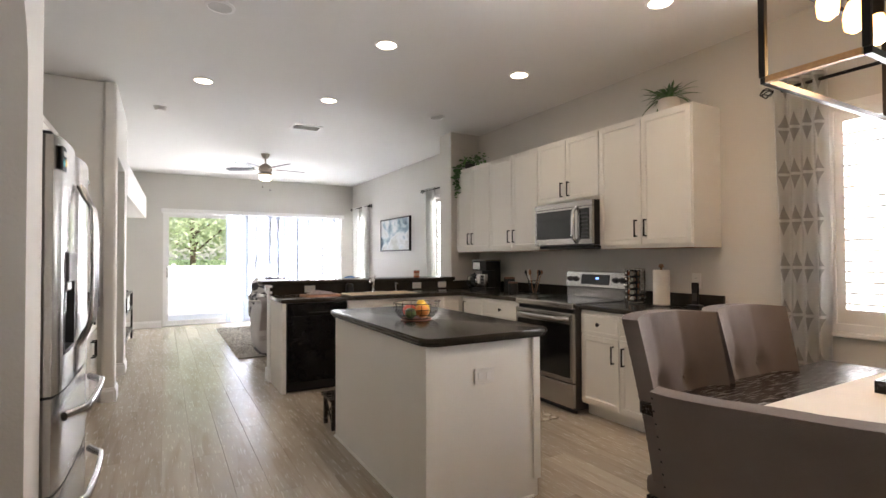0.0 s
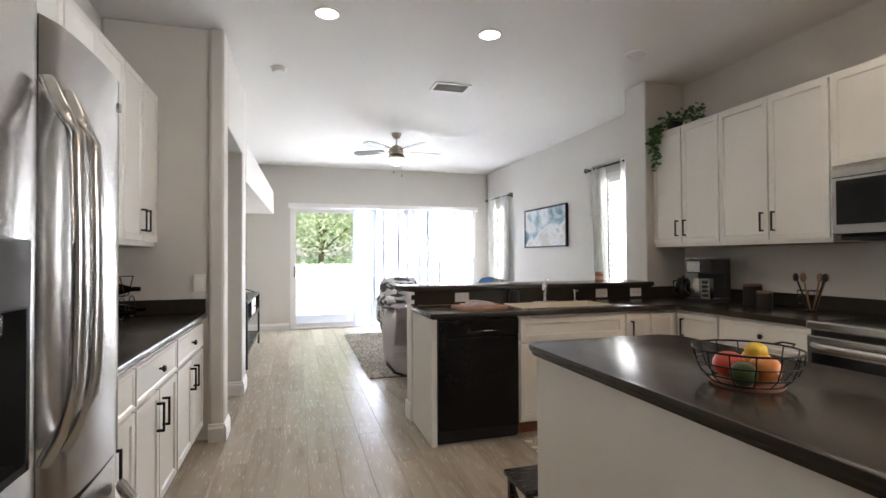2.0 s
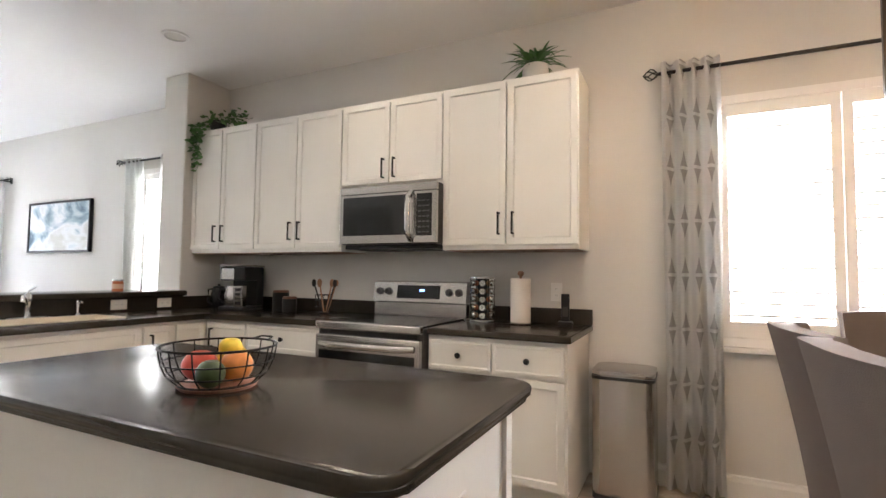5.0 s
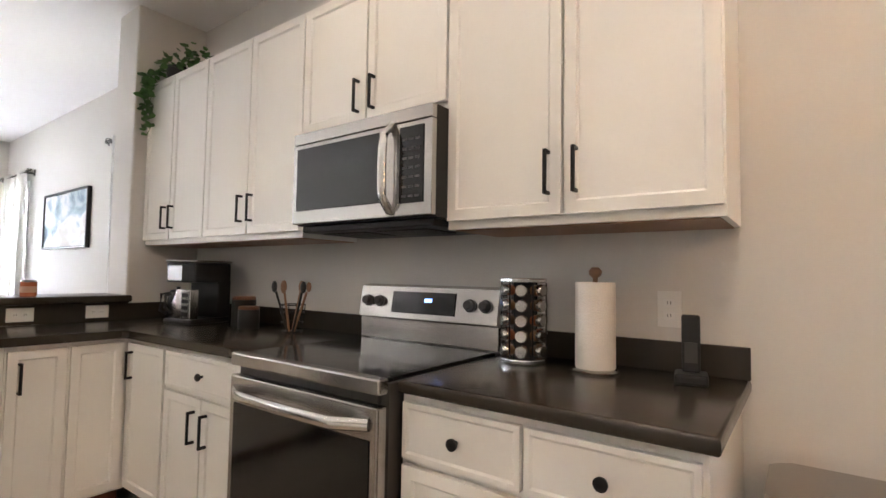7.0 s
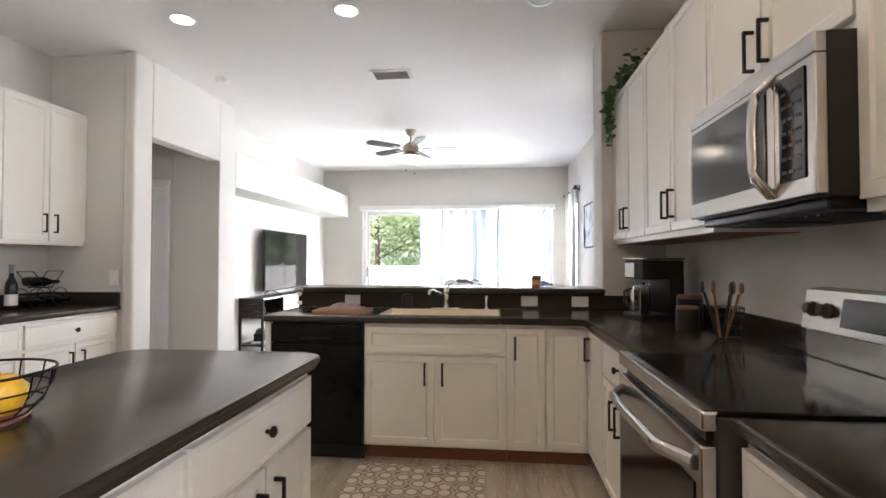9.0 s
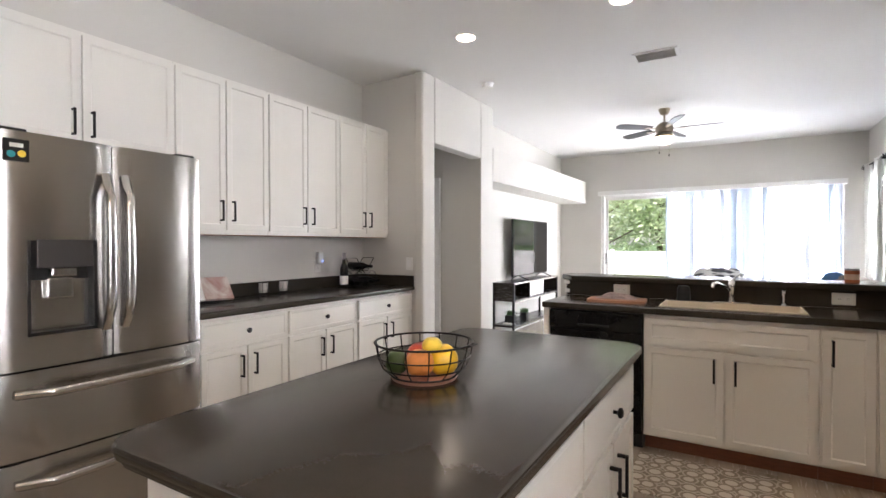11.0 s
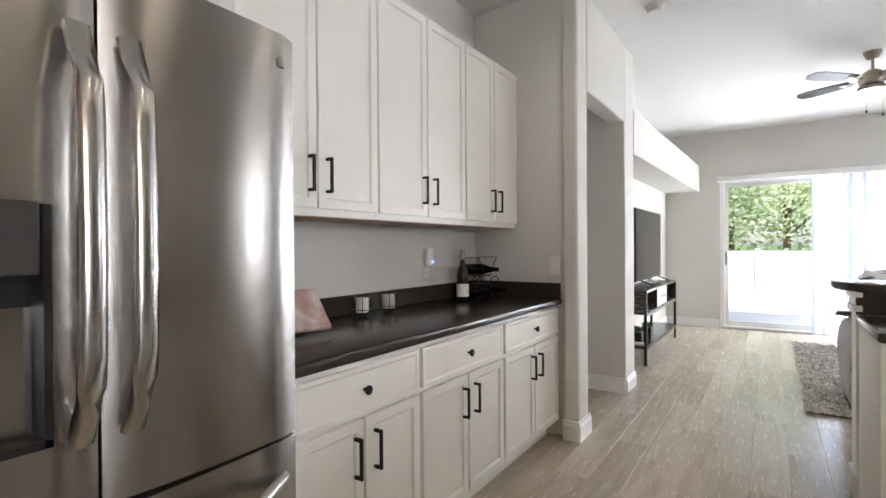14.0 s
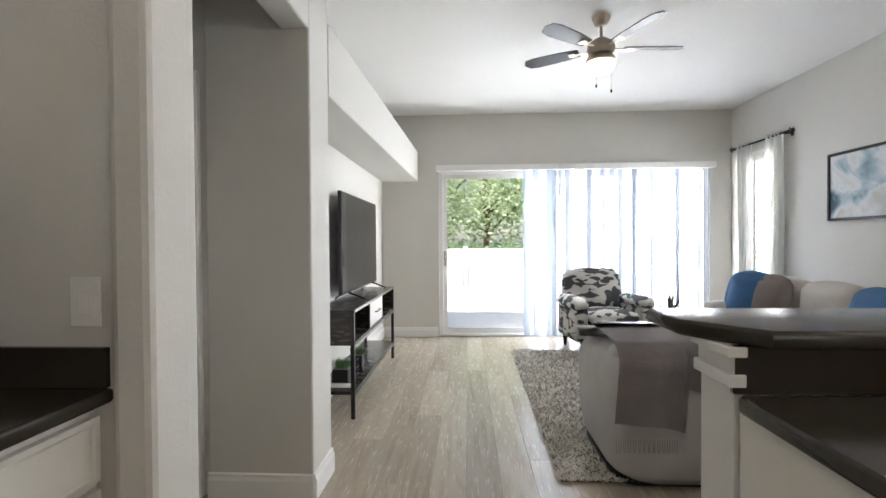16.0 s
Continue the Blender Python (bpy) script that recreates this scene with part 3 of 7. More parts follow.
def cabinet(m, w, d, h, fronts, label, category="cabinet", toe=0.0, toe_mat=None, under=None, group="kitchen cabinets", name="cabinet"):
    """Front faces -y at y = 0; fronts: (x0, x1, z0, z1, kind, hardware x, hardware z)."""
    c = thing(name, m, label, category, group)
    part("body", boxes((0, w, 0, d, toe, h)), CABW, c)
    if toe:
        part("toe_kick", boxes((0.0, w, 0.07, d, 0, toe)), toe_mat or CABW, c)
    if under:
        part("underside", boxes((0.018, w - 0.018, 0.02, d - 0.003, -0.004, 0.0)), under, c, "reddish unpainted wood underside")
    for x0, x1, z0, z1, kind, hx, hz in fronts:
        o = part("drawer" if kind == "drawer" else "door", shaker(x1 - x0, z1 - z0, rail=0.02 if kind == "drawer" else 0.052, deep=0.004 if kind == "drawer" else 0.008), CABW, c, at=(x0, 0, z0))
        if hx is not None:
            if kind == "drawer":
                knob(o, hx - x0, hz - z0)
            else:
                pull(o, hx - x0, hz - z0)
    return c


G = 0.006


def upper(m, w, z0, z1, split, label, d=0.34, under=None, handle_z=0.13, lone=False):
    h = z1 - z0
    fr = [(G, split - G, 0.03, h - 0.02, "door", split - 0.045, 0.03 + handle_z), (split + G, w - G, 0.03, h - 0.02, "door", split + 0.045, 0.03 + handle_z)]
    return cabinet(m, w, d, h, fr, label, "wall cabinet", under=under, group="wall cabinets", name="wall_cabinet")


def base(m, w, d, label, splits, drawers=1, toe_mat=None):
    """Base cabinet 0.875 m high with a drawer row and a pair of doors."""
    fr = []
    cols = [(G * 2, w - G * 2)] if drawers == 1 else [(G * 2, splits - G), (splits + G, w - G * 2)]
    for a, b in cols:
        if drawers:
            fr.append((a, b, 0.69, 0.85, "drawer", (a + b) / 2, 0.77))
    top = 0.67 if drawers else 0.85
    fr.append((G * 2, splits - G, 0.12, top, "door", splits - 0.05, top - 0.12))
    fr.append((splits + G, w - G * 2, 0.12, top, "door", splits + 0.05, top - 0.12))
    return cabinet(m, w, d, 0.875, fr, label, "base cabinet", toe=0.10, toe_mat=toe_mat, group="base cabinets", name="base_cabinet")


UF, UZ0, UZ1 = 4.25, 1.385, 2.452     # stove-side wall cabinets


def east(y, z, x):
    """Pose for a unit on the stove wall whose far end is at y."""
    return pose(x, y, z, 0, 0, -90)


WHITE_UP = "white shaker wall cabinet with two doors and black handles"
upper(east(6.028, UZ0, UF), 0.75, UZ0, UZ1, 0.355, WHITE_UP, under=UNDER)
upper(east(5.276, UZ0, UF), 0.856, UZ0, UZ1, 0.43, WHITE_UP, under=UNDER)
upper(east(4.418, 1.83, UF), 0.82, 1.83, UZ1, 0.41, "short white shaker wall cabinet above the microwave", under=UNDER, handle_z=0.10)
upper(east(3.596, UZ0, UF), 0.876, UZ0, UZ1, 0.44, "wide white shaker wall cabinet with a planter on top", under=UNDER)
BF = 3.95
base(east(3.535, 0, BF), 0.81, 0.645, "white base cabinet with two drawers and two doors beside the stove", 0.40, 2)
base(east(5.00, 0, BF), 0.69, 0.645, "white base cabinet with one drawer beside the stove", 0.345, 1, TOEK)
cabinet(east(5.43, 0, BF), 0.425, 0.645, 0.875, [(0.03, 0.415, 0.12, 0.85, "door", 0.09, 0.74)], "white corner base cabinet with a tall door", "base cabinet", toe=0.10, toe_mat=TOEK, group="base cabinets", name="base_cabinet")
# peninsula, facing the kitchen
PF = 5.425
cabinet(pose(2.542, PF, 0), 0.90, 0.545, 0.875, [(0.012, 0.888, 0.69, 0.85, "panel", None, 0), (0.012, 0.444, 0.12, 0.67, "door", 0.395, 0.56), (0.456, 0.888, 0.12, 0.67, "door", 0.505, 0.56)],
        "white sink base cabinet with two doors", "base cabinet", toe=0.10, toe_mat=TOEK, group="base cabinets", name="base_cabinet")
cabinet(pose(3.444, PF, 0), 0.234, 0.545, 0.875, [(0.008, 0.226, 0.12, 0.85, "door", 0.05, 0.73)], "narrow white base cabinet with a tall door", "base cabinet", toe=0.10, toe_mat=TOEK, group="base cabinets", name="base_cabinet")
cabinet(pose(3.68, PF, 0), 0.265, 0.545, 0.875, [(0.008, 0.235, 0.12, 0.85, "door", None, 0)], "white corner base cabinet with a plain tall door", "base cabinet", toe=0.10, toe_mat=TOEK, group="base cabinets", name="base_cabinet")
tagged(part("end_panel", boxes((1.885, 1.925, PF - 0.02, 5.98, 0.0, 0.875), bevel=0.003), CABW), "white end panel beside the dishwasher", "panel")


def dishwasher():
    d = thing("dishwasher", pose(1.928, PF, 0), "black built-in dishwasher under the counter", "dishwasher")
    part("body", boxes((0.002, 0.608, 0.0, 0.54, 0.02, 0.87)), BLACKP, d)
    part("door", boxes((0.004, 0.606, -0.028, -0.001, 0.10, 0.74), bevel=0.006), DISHBLACK, d)
    part("control_panel", boxes((0.004, 0.606, -0.034, -0.001, 0.745, 0.865), bevel=0.006), DISHBLACK, d)
    part("handle", boxes((0.20, 0.41, -0.042, -0.033, 0.765, 0.785), bevel=0.004), BLACKG, d)
    part("kick_plate", boxes((0.004, 0.606, 0.03, 0.05, 0.0, 0.095)), BLACKP, d)


dishwasher()
# fridge side
WL = 0.05
WHITE_L = "white shaker wall cabinet with two doors above the side counter"


def west(y, z, x):
    return pose(x, y, z, 0, 0, 90)


upper(west(2.815, 1.83, WL), 1.02, 1.83, UZ1, 0.52, "short white shaker wall cabinet above the refrigerator", d=0.32, handle_z=0.1)
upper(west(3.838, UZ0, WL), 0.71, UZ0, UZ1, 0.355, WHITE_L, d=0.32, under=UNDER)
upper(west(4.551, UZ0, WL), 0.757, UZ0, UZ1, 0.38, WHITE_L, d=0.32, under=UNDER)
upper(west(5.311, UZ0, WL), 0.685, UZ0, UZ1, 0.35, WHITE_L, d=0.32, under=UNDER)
LB = 0.345
for y0, w in ((3.80, 0.66), (4.462, 0.735), (5.20, 0.79)):
    base(west(y0, 0, LB), w, 0.61, "white base cabinet with one drawer and two doors", w / 2, 1)


# ---- counters ----
def counter(name, outline, label, z0=0.875, z1=0.915, bevel=0.012):
    return tagged(part(name, slab(outline, z0, z1, bevel), TOP, smooth=40), label, "countertop")


CTOP = "dark brown-grey stone countertop"
SK = (2.62, 3.40, 5.52, 5.86)   # sink bowl
counter("countertop", [(3.915, 2.70), (RX, 2.70), (RX, 3.530), (3.915, 3.530)], CTOP + " beside the stove")
counter("countertop", [(3.915, 4.312), (RX, 4.312), (RX, 6.028), (4.1, 6.028), (4.1, 5.978), (SK[1], 5.978), (SK[1], 5.38), (3.89, 5.38), (3.915, 5.355)], CTOP + " in the corner")
counter("countertop", rounded(1.875, SK[0], 5.38, 5.978, 0.02, 3), CTOP + " over the dishwasher", bevel=0.01)
counter("countertop", [(SK[0], 5.38), (SK[1], 5.38), (SK[1], SK[2]), (SK[0], SK[2])], CTOP + " in front of the sink", bevel=0.004)
counter("countertop", [(SK[0], SK[3]), (SK[1], SK[3]), (SK[1], 5.978), (SK[0], 5.978)], CTOP + " behind the sink", bevel=0.004)
counter("countertop", [(NX, 3.80), (0.385, 3.80), (0.385, 5.998), (NX, 5.998)], CTOP + " on the side cabinets")
SPL = "low dark stone backsplash along the counter"
for r in ((RX - 0.02, RX, 2.70, 3.53, 0.915, 1.015), (RX - 0.02, RX, 4.312, 6.028, 0.915, 1.015), (4.15, RX - 0.02, 6.008, 6.028, 0.915, 1.015), (NX, NX + 0.02, 3.80, 5.978, 0.915, 1.015), (NX, 0.38, 5.978, 5.998, 0.915, 1.015)):
    tagged(part("backsplash", boxes(r, bevel=0.003), TOP), SPL, "backsplash")
# raised bar
structure("half_wall", boxes((1.90, 4.15, 6.0, 6.13, 0, 1.025)), WALL, "white half wall between kitchen and living room", "wall")
tagged(part("backsplash", boxes((1.875, 4.15, 5.979, 5.999, 0.915, 1.025)), TOP), "dark stone panel below the raised bar", "backsplash")
tagged(part("bar_top", slab([(1.93, 5.93), (4.148, 5.93), (4.148, 6.32), (1.80, 6.32), (1.80, 6.11)], 1.025, 1.068, 0.012), TOP, smooth=40), "dark stone raised breakfast bar top", "bar")
tagged(part("end_trim", boxes((1.875, 1.90, 5.985, 6.145, 0, 0.93), (1.86, 1.90, 5.975, 6.155, 0.93, 0.96), (1.87, 1.90, 5.98, 6.15, 0.96, 1.0), (1.855, 1.90, 5.97, 6.16, 1.0, 1.024), (1.86, 1.90, 5.97, 6.16, 0.001, 0.13), bevel=0.003), TRIM), "white moulded trim on the half wall end", "trim")

# island
IX0, IX1, IY0, IY1 = 1.96, 2.745, 2.56, 4.13


def island():
    i = thing("kitchen_island", pose(0, 0, 0), "white kitchen island with drawers and a dark stone top", "island")
    part("body", boxes((2.0, 2.695, 2.635, 4.08, 0.0, 0.882), bevel=0.003), CABW, i)
    part("base_trim", boxes((1.99, 2.66, 2.625, 4.08, 0, 0.012)), CABW, i)
    part("corner_stile", boxes((2.66, 2.705, 2.622, 2.636, 0.10, 0.882)), CABW, i)
    y = 2.645
    for w in (0.71, 0.71):
        o = part("drawer", shaker(w - 0.012, 0.165, rail=0.02, deep=0.003), CABW, i, at=pose(2.695, y + 0.006, 0.69, 0, 0, 90))
        knob(o, w / 2, 0.082)
        for k in (0, 1):
            a = y + 0.006 + k * w / 2
            q = part("door", shaker(w / 2 - 0.012, 0.55), CABW, i, at=pose(2.695, a, 0.12, 0, 0, 90))
            pull(q, w / 2 - 0.06 if k == 0 else 0.05, 0.43)
        y += w + 0.006
    part("countertop", slab(rounded(IX0, IX1, IY0, IY1, 0.07, 8), 0.901, 0.926, 0.011), TOP, i, "dark brown-grey stone top with rounded corners", smooth=40)
    part("countertop_edge", slab(rounded(IX0 + 0.012, IX1 - 0.012, IY0 + 0.012, IY1 - 0.012, 0.062, 8), 0.883, 0.9012, 0.007), TOP, i, "lower step of the moulded stone edge", smooth=40)
    o = part("outlet", boxes((2.28, 2.40, 2.628, 2.6345, 0.66, 0.74), bevel=0.003), WHITEP, i, "white power outlet")
    part("socket", boxes((2.30, 2.33, 2.625, 2.6285, 0.68, 0.72), (2.35, 2.38, 2.625, 2.6285, 0.68, 0.72), bevel=0.001), TRIM, o)


island()

# ---- appliances ----


def crown(x0, x1, y, bulge, n=10, back=0.06, r=0.012):
    """Outline of a door with a gently bowed front."""
    c, h = (x0 + x1) / 2, (x1 - x0) / 2
    out = [(x1, y + back), (x0, y + back)]
    for i in range(n + 1):
        x = x0 + (x1 - x0) * i / n
        e = min(x - x0, x1 - x)
        out.append((x, y - bulge * (1 - ((x - c) / h) ** 2) + (r if e < 1e-6 else 0)))
    return list(reversed(out))


def arc_handle(x0, z0, x1, z1, out, r, y=-0.02, n=14, flat=1.0):
    """A bowed bar handle from one end to the other, standing off by out."""
    pts = []
    for i in range(n + 1):
        u = i / n
        s = math.sin(math.pi * u)
        pts.append((x0 + (x1 - x0) * u, y - out * min(1, 2.2 * s) * (0.8 + 0.2 * s), z0 + (z1 - z0) * u))
    bm = tube(pts, r, 10)
    for v in bm.verts:
        if x0 == x1:
            v.co.x = x0 + (v.co.x - x0) * flat
        else:
            v.co.z = z0 + (v.co.z - z0) * flat
    return bm


def fridge():
    W, Hf, D = 0.875, 1.785, 0.80
    f = thing("refrigerator", west(2.825, 0, 0.54), "stainless steel french-door refrigerator with water dispenser", "refrigerator")
    part("body", boxes((0.004, W - 0.004, 0.065, D, 0.03, Hf - 0.02)), DARKSTEEL, f, "dark grey cabinet sides")
    part("hinge_cover", boxes((0.02, 0.12, 0.02, 0.2, Hf - 0.02, Hf + 0.012), bevel=0.006), BLACKP, f)
    part("hinge_cover", boxes((W - 0.12, W - 0.02, 0.02, 0.2, Hf - 0.02, Hf + 0.012), bevel=0.006), BLACKP, f)
    z0, z1 = 0.80, Hf - 0.005
    a, b = 0.0, W / 2 - 0.003
    d0, d1, dz0, dz1 = 0.105, 0.362, 0.935, 1.335
    bm = bmesh.new()

    def add(outline, lo, hi):
        t = slab(outline, lo, hi)
        me = bpy.data.meshes.new("tmp")
        t.to_mesh(me)
        t.free()
        bm.from_mesh(me)
        bpy.data.meshes.remove(me)
    full = crown(a, b, 0.0, 0.014)
    add(full, z0, dz0)
    add(full, dz1, z1)
    front = [p for p in full if p[1] < 0.05]
    front.sort()

    def yat(x):
        for p, q in zip(front, front[1:]):
            if p[0] <= x <= q[0]:
                return p[1] + (q[1] - p[1]) * (x - p[0]) / max(q[0] - p[0], 1e-6)
        return 0
    lo = [p for p in front if p[0] < d0] + [(d0, yat(d0)), (d0, 0.06), (a, 0.06)]
    hi = [(d1, 0.06), (d1, yat(d1))] + [p for p in front if p[0] > d1] + [(b, 0.06)]
    add(lo, dz0, dz1)
    add(hi, dz0, dz1)
    door = part("door", bm, STEEL, f, smooth=25)
    disp = part("dispenser", boxes((d0, d1, 0.05, 0.06, dz0, dz1), (d0, d0 + 0.012, -0.012, 0.05, dz0, dz1), (d1 - 0.012, d1, -0.012, 0.05, dz0, dz1), (d0, d1, -0.012, 0.05, dz0, dz0 + 0.014)), BLACKP, door, "black and steel water dispenser recess")
    part("dispenser_panel", boxes((d0 + 0.03, d1 - 0.018, -0.022, 0.045, dz1 - 0.115, dz1 + 0.004), bevel=0.004), DARKSTEEL, door, "dark display panel")
    part("dispenser_back", boxes((d0 + 0.014, d1 - 0.014, 0.036, 0.049, dz0 + 0.015, dz1 - 0.17)), STEEL, door, "steel recess back")
    part("dispenser_spout", boxes((d0 + 0.085, d1 - 0.075, -0.01, 0.035, dz1 - 0.155, dz1 - 0.116), (d0 + 0.075, d1 - 0.085, 0.005, 0.03, dz1 - 0.25, dz1 - 0.16), bevel=0.006), STEELH, door, "grey spout and paddle")
    part("handle", arc_handle(b - 0.038, 0.93, b - 0.038, 1.64, 0.055, 0.013, flat=1.7), STEELH, door, smooth=60)
    tag = part("magnet", boxes((0.03, 0.115, -0.0125, -0.005, 1.655, 1.745)), BLACKP, door, "dark magnet with coloured discs")
    for x, z, col in ((0.055, 1.683, TEAL), (0.09, 1.687, YELLOW)):
        bm2 = lathe([(0.014, 0), (0.014, 0.003)], 16)
        bmesh.ops.rotate(bm2, verts=bm2.verts, matrix=Matrix.Rotation(radians(90), 3, "X"))
        part("magnet_disc", bm2, col, door, at=(x, -0.0125, z))
    part("magnet_bar", boxes((0.05, 0.095, -0.015, -0.0128, 1.712, 1.728)), WHITEP, door)
    right = part("door", slab(crown(W / 2 + 0.003, W, 0.0, 0.014), z0, z1), STEEL, f, smooth=25)
    part("handle", arc_handle(W / 2 + 0.041, 0.93, W / 2 + 0.041, 1.64, 0.055, 0.013, flat=1.7), STEELH, right, smooth=60)
    part("badge", boxes((W - 0.06, W - 0.04, -0.010, -0.003, 1.70, 1.72)), STEELH, right)
    for lo2, hi2 in ((0.43, 0.79), (0.06, 0.42)):
        dr = part("drawer", slab(crown(0, W, 0.0, 0.016, 14), lo2, hi2, 0.004, 2), STEEL, f, smooth=25)
        part("handle", arc_handle(0.06, hi2 - 0.085, W - 0.06, hi2 - 0.085, 0.07, 0.014, n=20, flat=1.35), STEELH, dr, smooth=60)
    part("foot_grille", boxes((0.02, W - 0.02, 0.04, 0.1, 0.0, 0.055)), BLACKP, f)


TEAL = material("teal_print", (0.02, 0.30, 0.36), 0.5)
YELLOW = material("yellow_print", (0.75, 0.5, 0.05), 0.5)
fridge()


def oven_range():
    W = 0.762
    r = thing("range", east(4.302, 0, 3.86), "stainless steel electric range with black glass top", "stove")
    part("body", boxes((0.0, W, 0.03, 0.735, 0.03, 0.905)), DARKSTEEL, r)
    part("cooktop", boxes((0.012, W - 0.012, 0.03, 0.66, 0.9055, 0.921), bevel=0.003), BLACKG, r, "black glass cooktop")
    part("front_trim", boxes((0.0, W, -0.012, 0.03, 0.875, 0.924), bevel=0.008), STEEL, r)
    part("vent_strip", boxes((0.03, W - 0.03, 0.012, 0.03, 0.845, 0.872)), BLACKP, r)
    d = part("oven_door", boxes((0.004, W - 0.004, -0.012, 0.029, 0.26, 0.842), bevel=0.006), STEEL, r)
    part("window", boxes((0.035, W - 0.035, -0.0155, -0.0125, 0.30, 0.745), bevel=0.001), BLACKG, d, "dark oven window")
    part("handle", arc_handle(0.04, 0.79, W - 0.04, 0.79, 0.06, 0.014, y=-0.012, n=20, flat=1.4), STEELH, d, smooth=60)
    part("drawer", boxes((0.004, W - 0.004, -0.008, 0.029, 0.05, 0.25), bevel=0.006), STEEL, r)
    part("kick", boxes((0.02, W - 0.02, 0.04, 0.06, 0.0, 0.05)), BLACKP, r)
    # backguard: lower strip, then a panel that leans back
    part("back_strip", boxes((0.0, W, 0.66, 0.735, 0.9215, 1.02), bevel=0.004), STEEL, r)
    bm = bmesh.new()
    prof = [(0.645, 1.025), (0.668, 1.165), (0.72, 1.175), (0.735, 1.165), (0.735, 1.025)]
    e0 = [bm.verts.new((0.0, y, z)) for y, z in prof]
    e1 = [bm.verts.new((W, y, z)) for y, z in prof]
    for i in range(5):
        j = (i + 1) % 5
        bm.faces.new((e0[i], e0[j], e1[j], e1[i]))
    bm.faces.new(e0)
    bm.faces.new(list(reversed(e1)))
    g = part("control_panel", bm, STEEL, r)
    lean = math.degrees(math.atan2(0.023, 0.14))
    scr = part("display", boxes((-0.175, 0.175, -0.004, 0.0, -0.048, 0.048), bevel=0.001), BLACKG, g, "black glass display", at=pose(W / 2, 0.655, 1.097, -lean, 0, 0))
    clock = part("clock", boxes(*[(0.015 + k * 0.014, 0.025 + k * 0.014, -0.006, -0.0045, 0.004, 0.02) for k in range(3)]), lamp_glow("clock_led", (0.15, 0.35, 1.0), 2), g, "blue clock digits", at=pose(W / 2, 0.655, 1.097, -lean, 0, 0))
    for x in (0.055, 0.13, W - 0.13, W - 0.055):
        k = lathe([(0.027, 0), (0.027, 0.006), (0.021, 0.009), (0.019, 0.028), (0.015, 0.031)], 20)
        bmesh.ops.rotate(k, verts=k.verts, matrix=Matrix.Rotation(radians(90), 3, "X"))
        part("knob", k, DARKSTEEL, g, "dark steel burner knob", smooth=35, at=pose(x, 0.655, 1.097, -lean, 0, 0))


oven_range()


def microwave():
    W = 0.76
    m = thing("microwave", east(4.348, 1.425, 4.135), "stainless over-the-range microwave with black window", "microwave")
    part("body", boxes((0.0, W, 0.03, 0.463, 0.0, 0.395)), BLACKP, m, "black casing")
    part("top_trim", boxes((0.0, W, 0.0, 0.029, 0.345, 0.395), bevel=0.004), STEEL, m)
    d = part("door", boxes((0.0, 0.588, 0.0, 0.029, 0.004, 0.343), bevel=0.004), STEEL, m)
    part("window", boxes((0.03, 0.545, -0.004, -0.0005, 0.06, 0.325), bevel=0.001), BLACKG, d, "black glass window")
    part("handle", arc_handle(0.572, 0.02, 0.572, 0.345, 0.05, 0.013, y=0.0, flat=1.5), STEELH, d, smooth=60)
    p = part("control_panel", boxes((0.59, W, 0.0, 0.029, 0.004, 0.343), bevel=0.004), STEEL, m)
    part("keypad", boxes((0.615, W - 0.035, -0.004, -0.0005, 0.05, 0.325), bevel=0.001), BLACKG, p, "black keypad")
    for i in range(3):
        for j in range(7):
            part("key", boxes((0.63 + i * 0.03, 0.65 + i * 0.03, -0.0055, -0.0042, 0.07 + j * 0.034, 0.078 + j * 0.034)), DARKSTEEL, p)
    part("underside", boxes((0.02, W - 0.02, 0.04, 0.44, -0.03, -0.001), bevel=0.008), BLACKP, m)
    for k in range(2):
        part("filter", boxes(*[(0.09 + k * 0.32 + i * 0.026, 0.104 + k * 0.32 + i * 0.026, 0.1, 0.3, -0.036, -0.0305) for i in range(10)]), DARKSTEEL, m, "slotted grease filter")["kind"] = "stuff"


microwave()

# ---- ceiling fixtures ----
LENS_OFF = material("lamp_lens", (0.6, 0.58, 0.55), 0.4)
for i, (x, y) in enumerate(DOWNLIGHTS):
    off = i in UNLIT
    d = thing("downlight", pose(x, y, H), "white recessed ceiling downlight, unlit" if off else "white recessed ceiling downlight, lit", "downlight", "ceiling downlights")
    bm = bmesh.new()
    ring = [(0.095, 0.0), (0.095, -0.006), (0.075, -0.010), (0.072, -0.001)]
    seg = 28
    rr = [[bm.verts.new((r * math.cos(2 * math.pi * k / seg), r * math.sin(2 * math.pi * k / seg), z)) for k in range(seg)] for r, z in ring]
    for a, b in zip(rr, rr[1:]):
        for k in range(seg):
            bm.faces.new((a[k], a[(k + 1) % seg], b[(k + 1) % seg], b[k]))
    part("trim_ring", bm, TRIM, d, smooth=50)
    part("lens", lathe([(0.073, -0.004), (0.073, -0.001)], seg), LENS_OFF if off else GLOW, d, "" if off else "glowing lens")

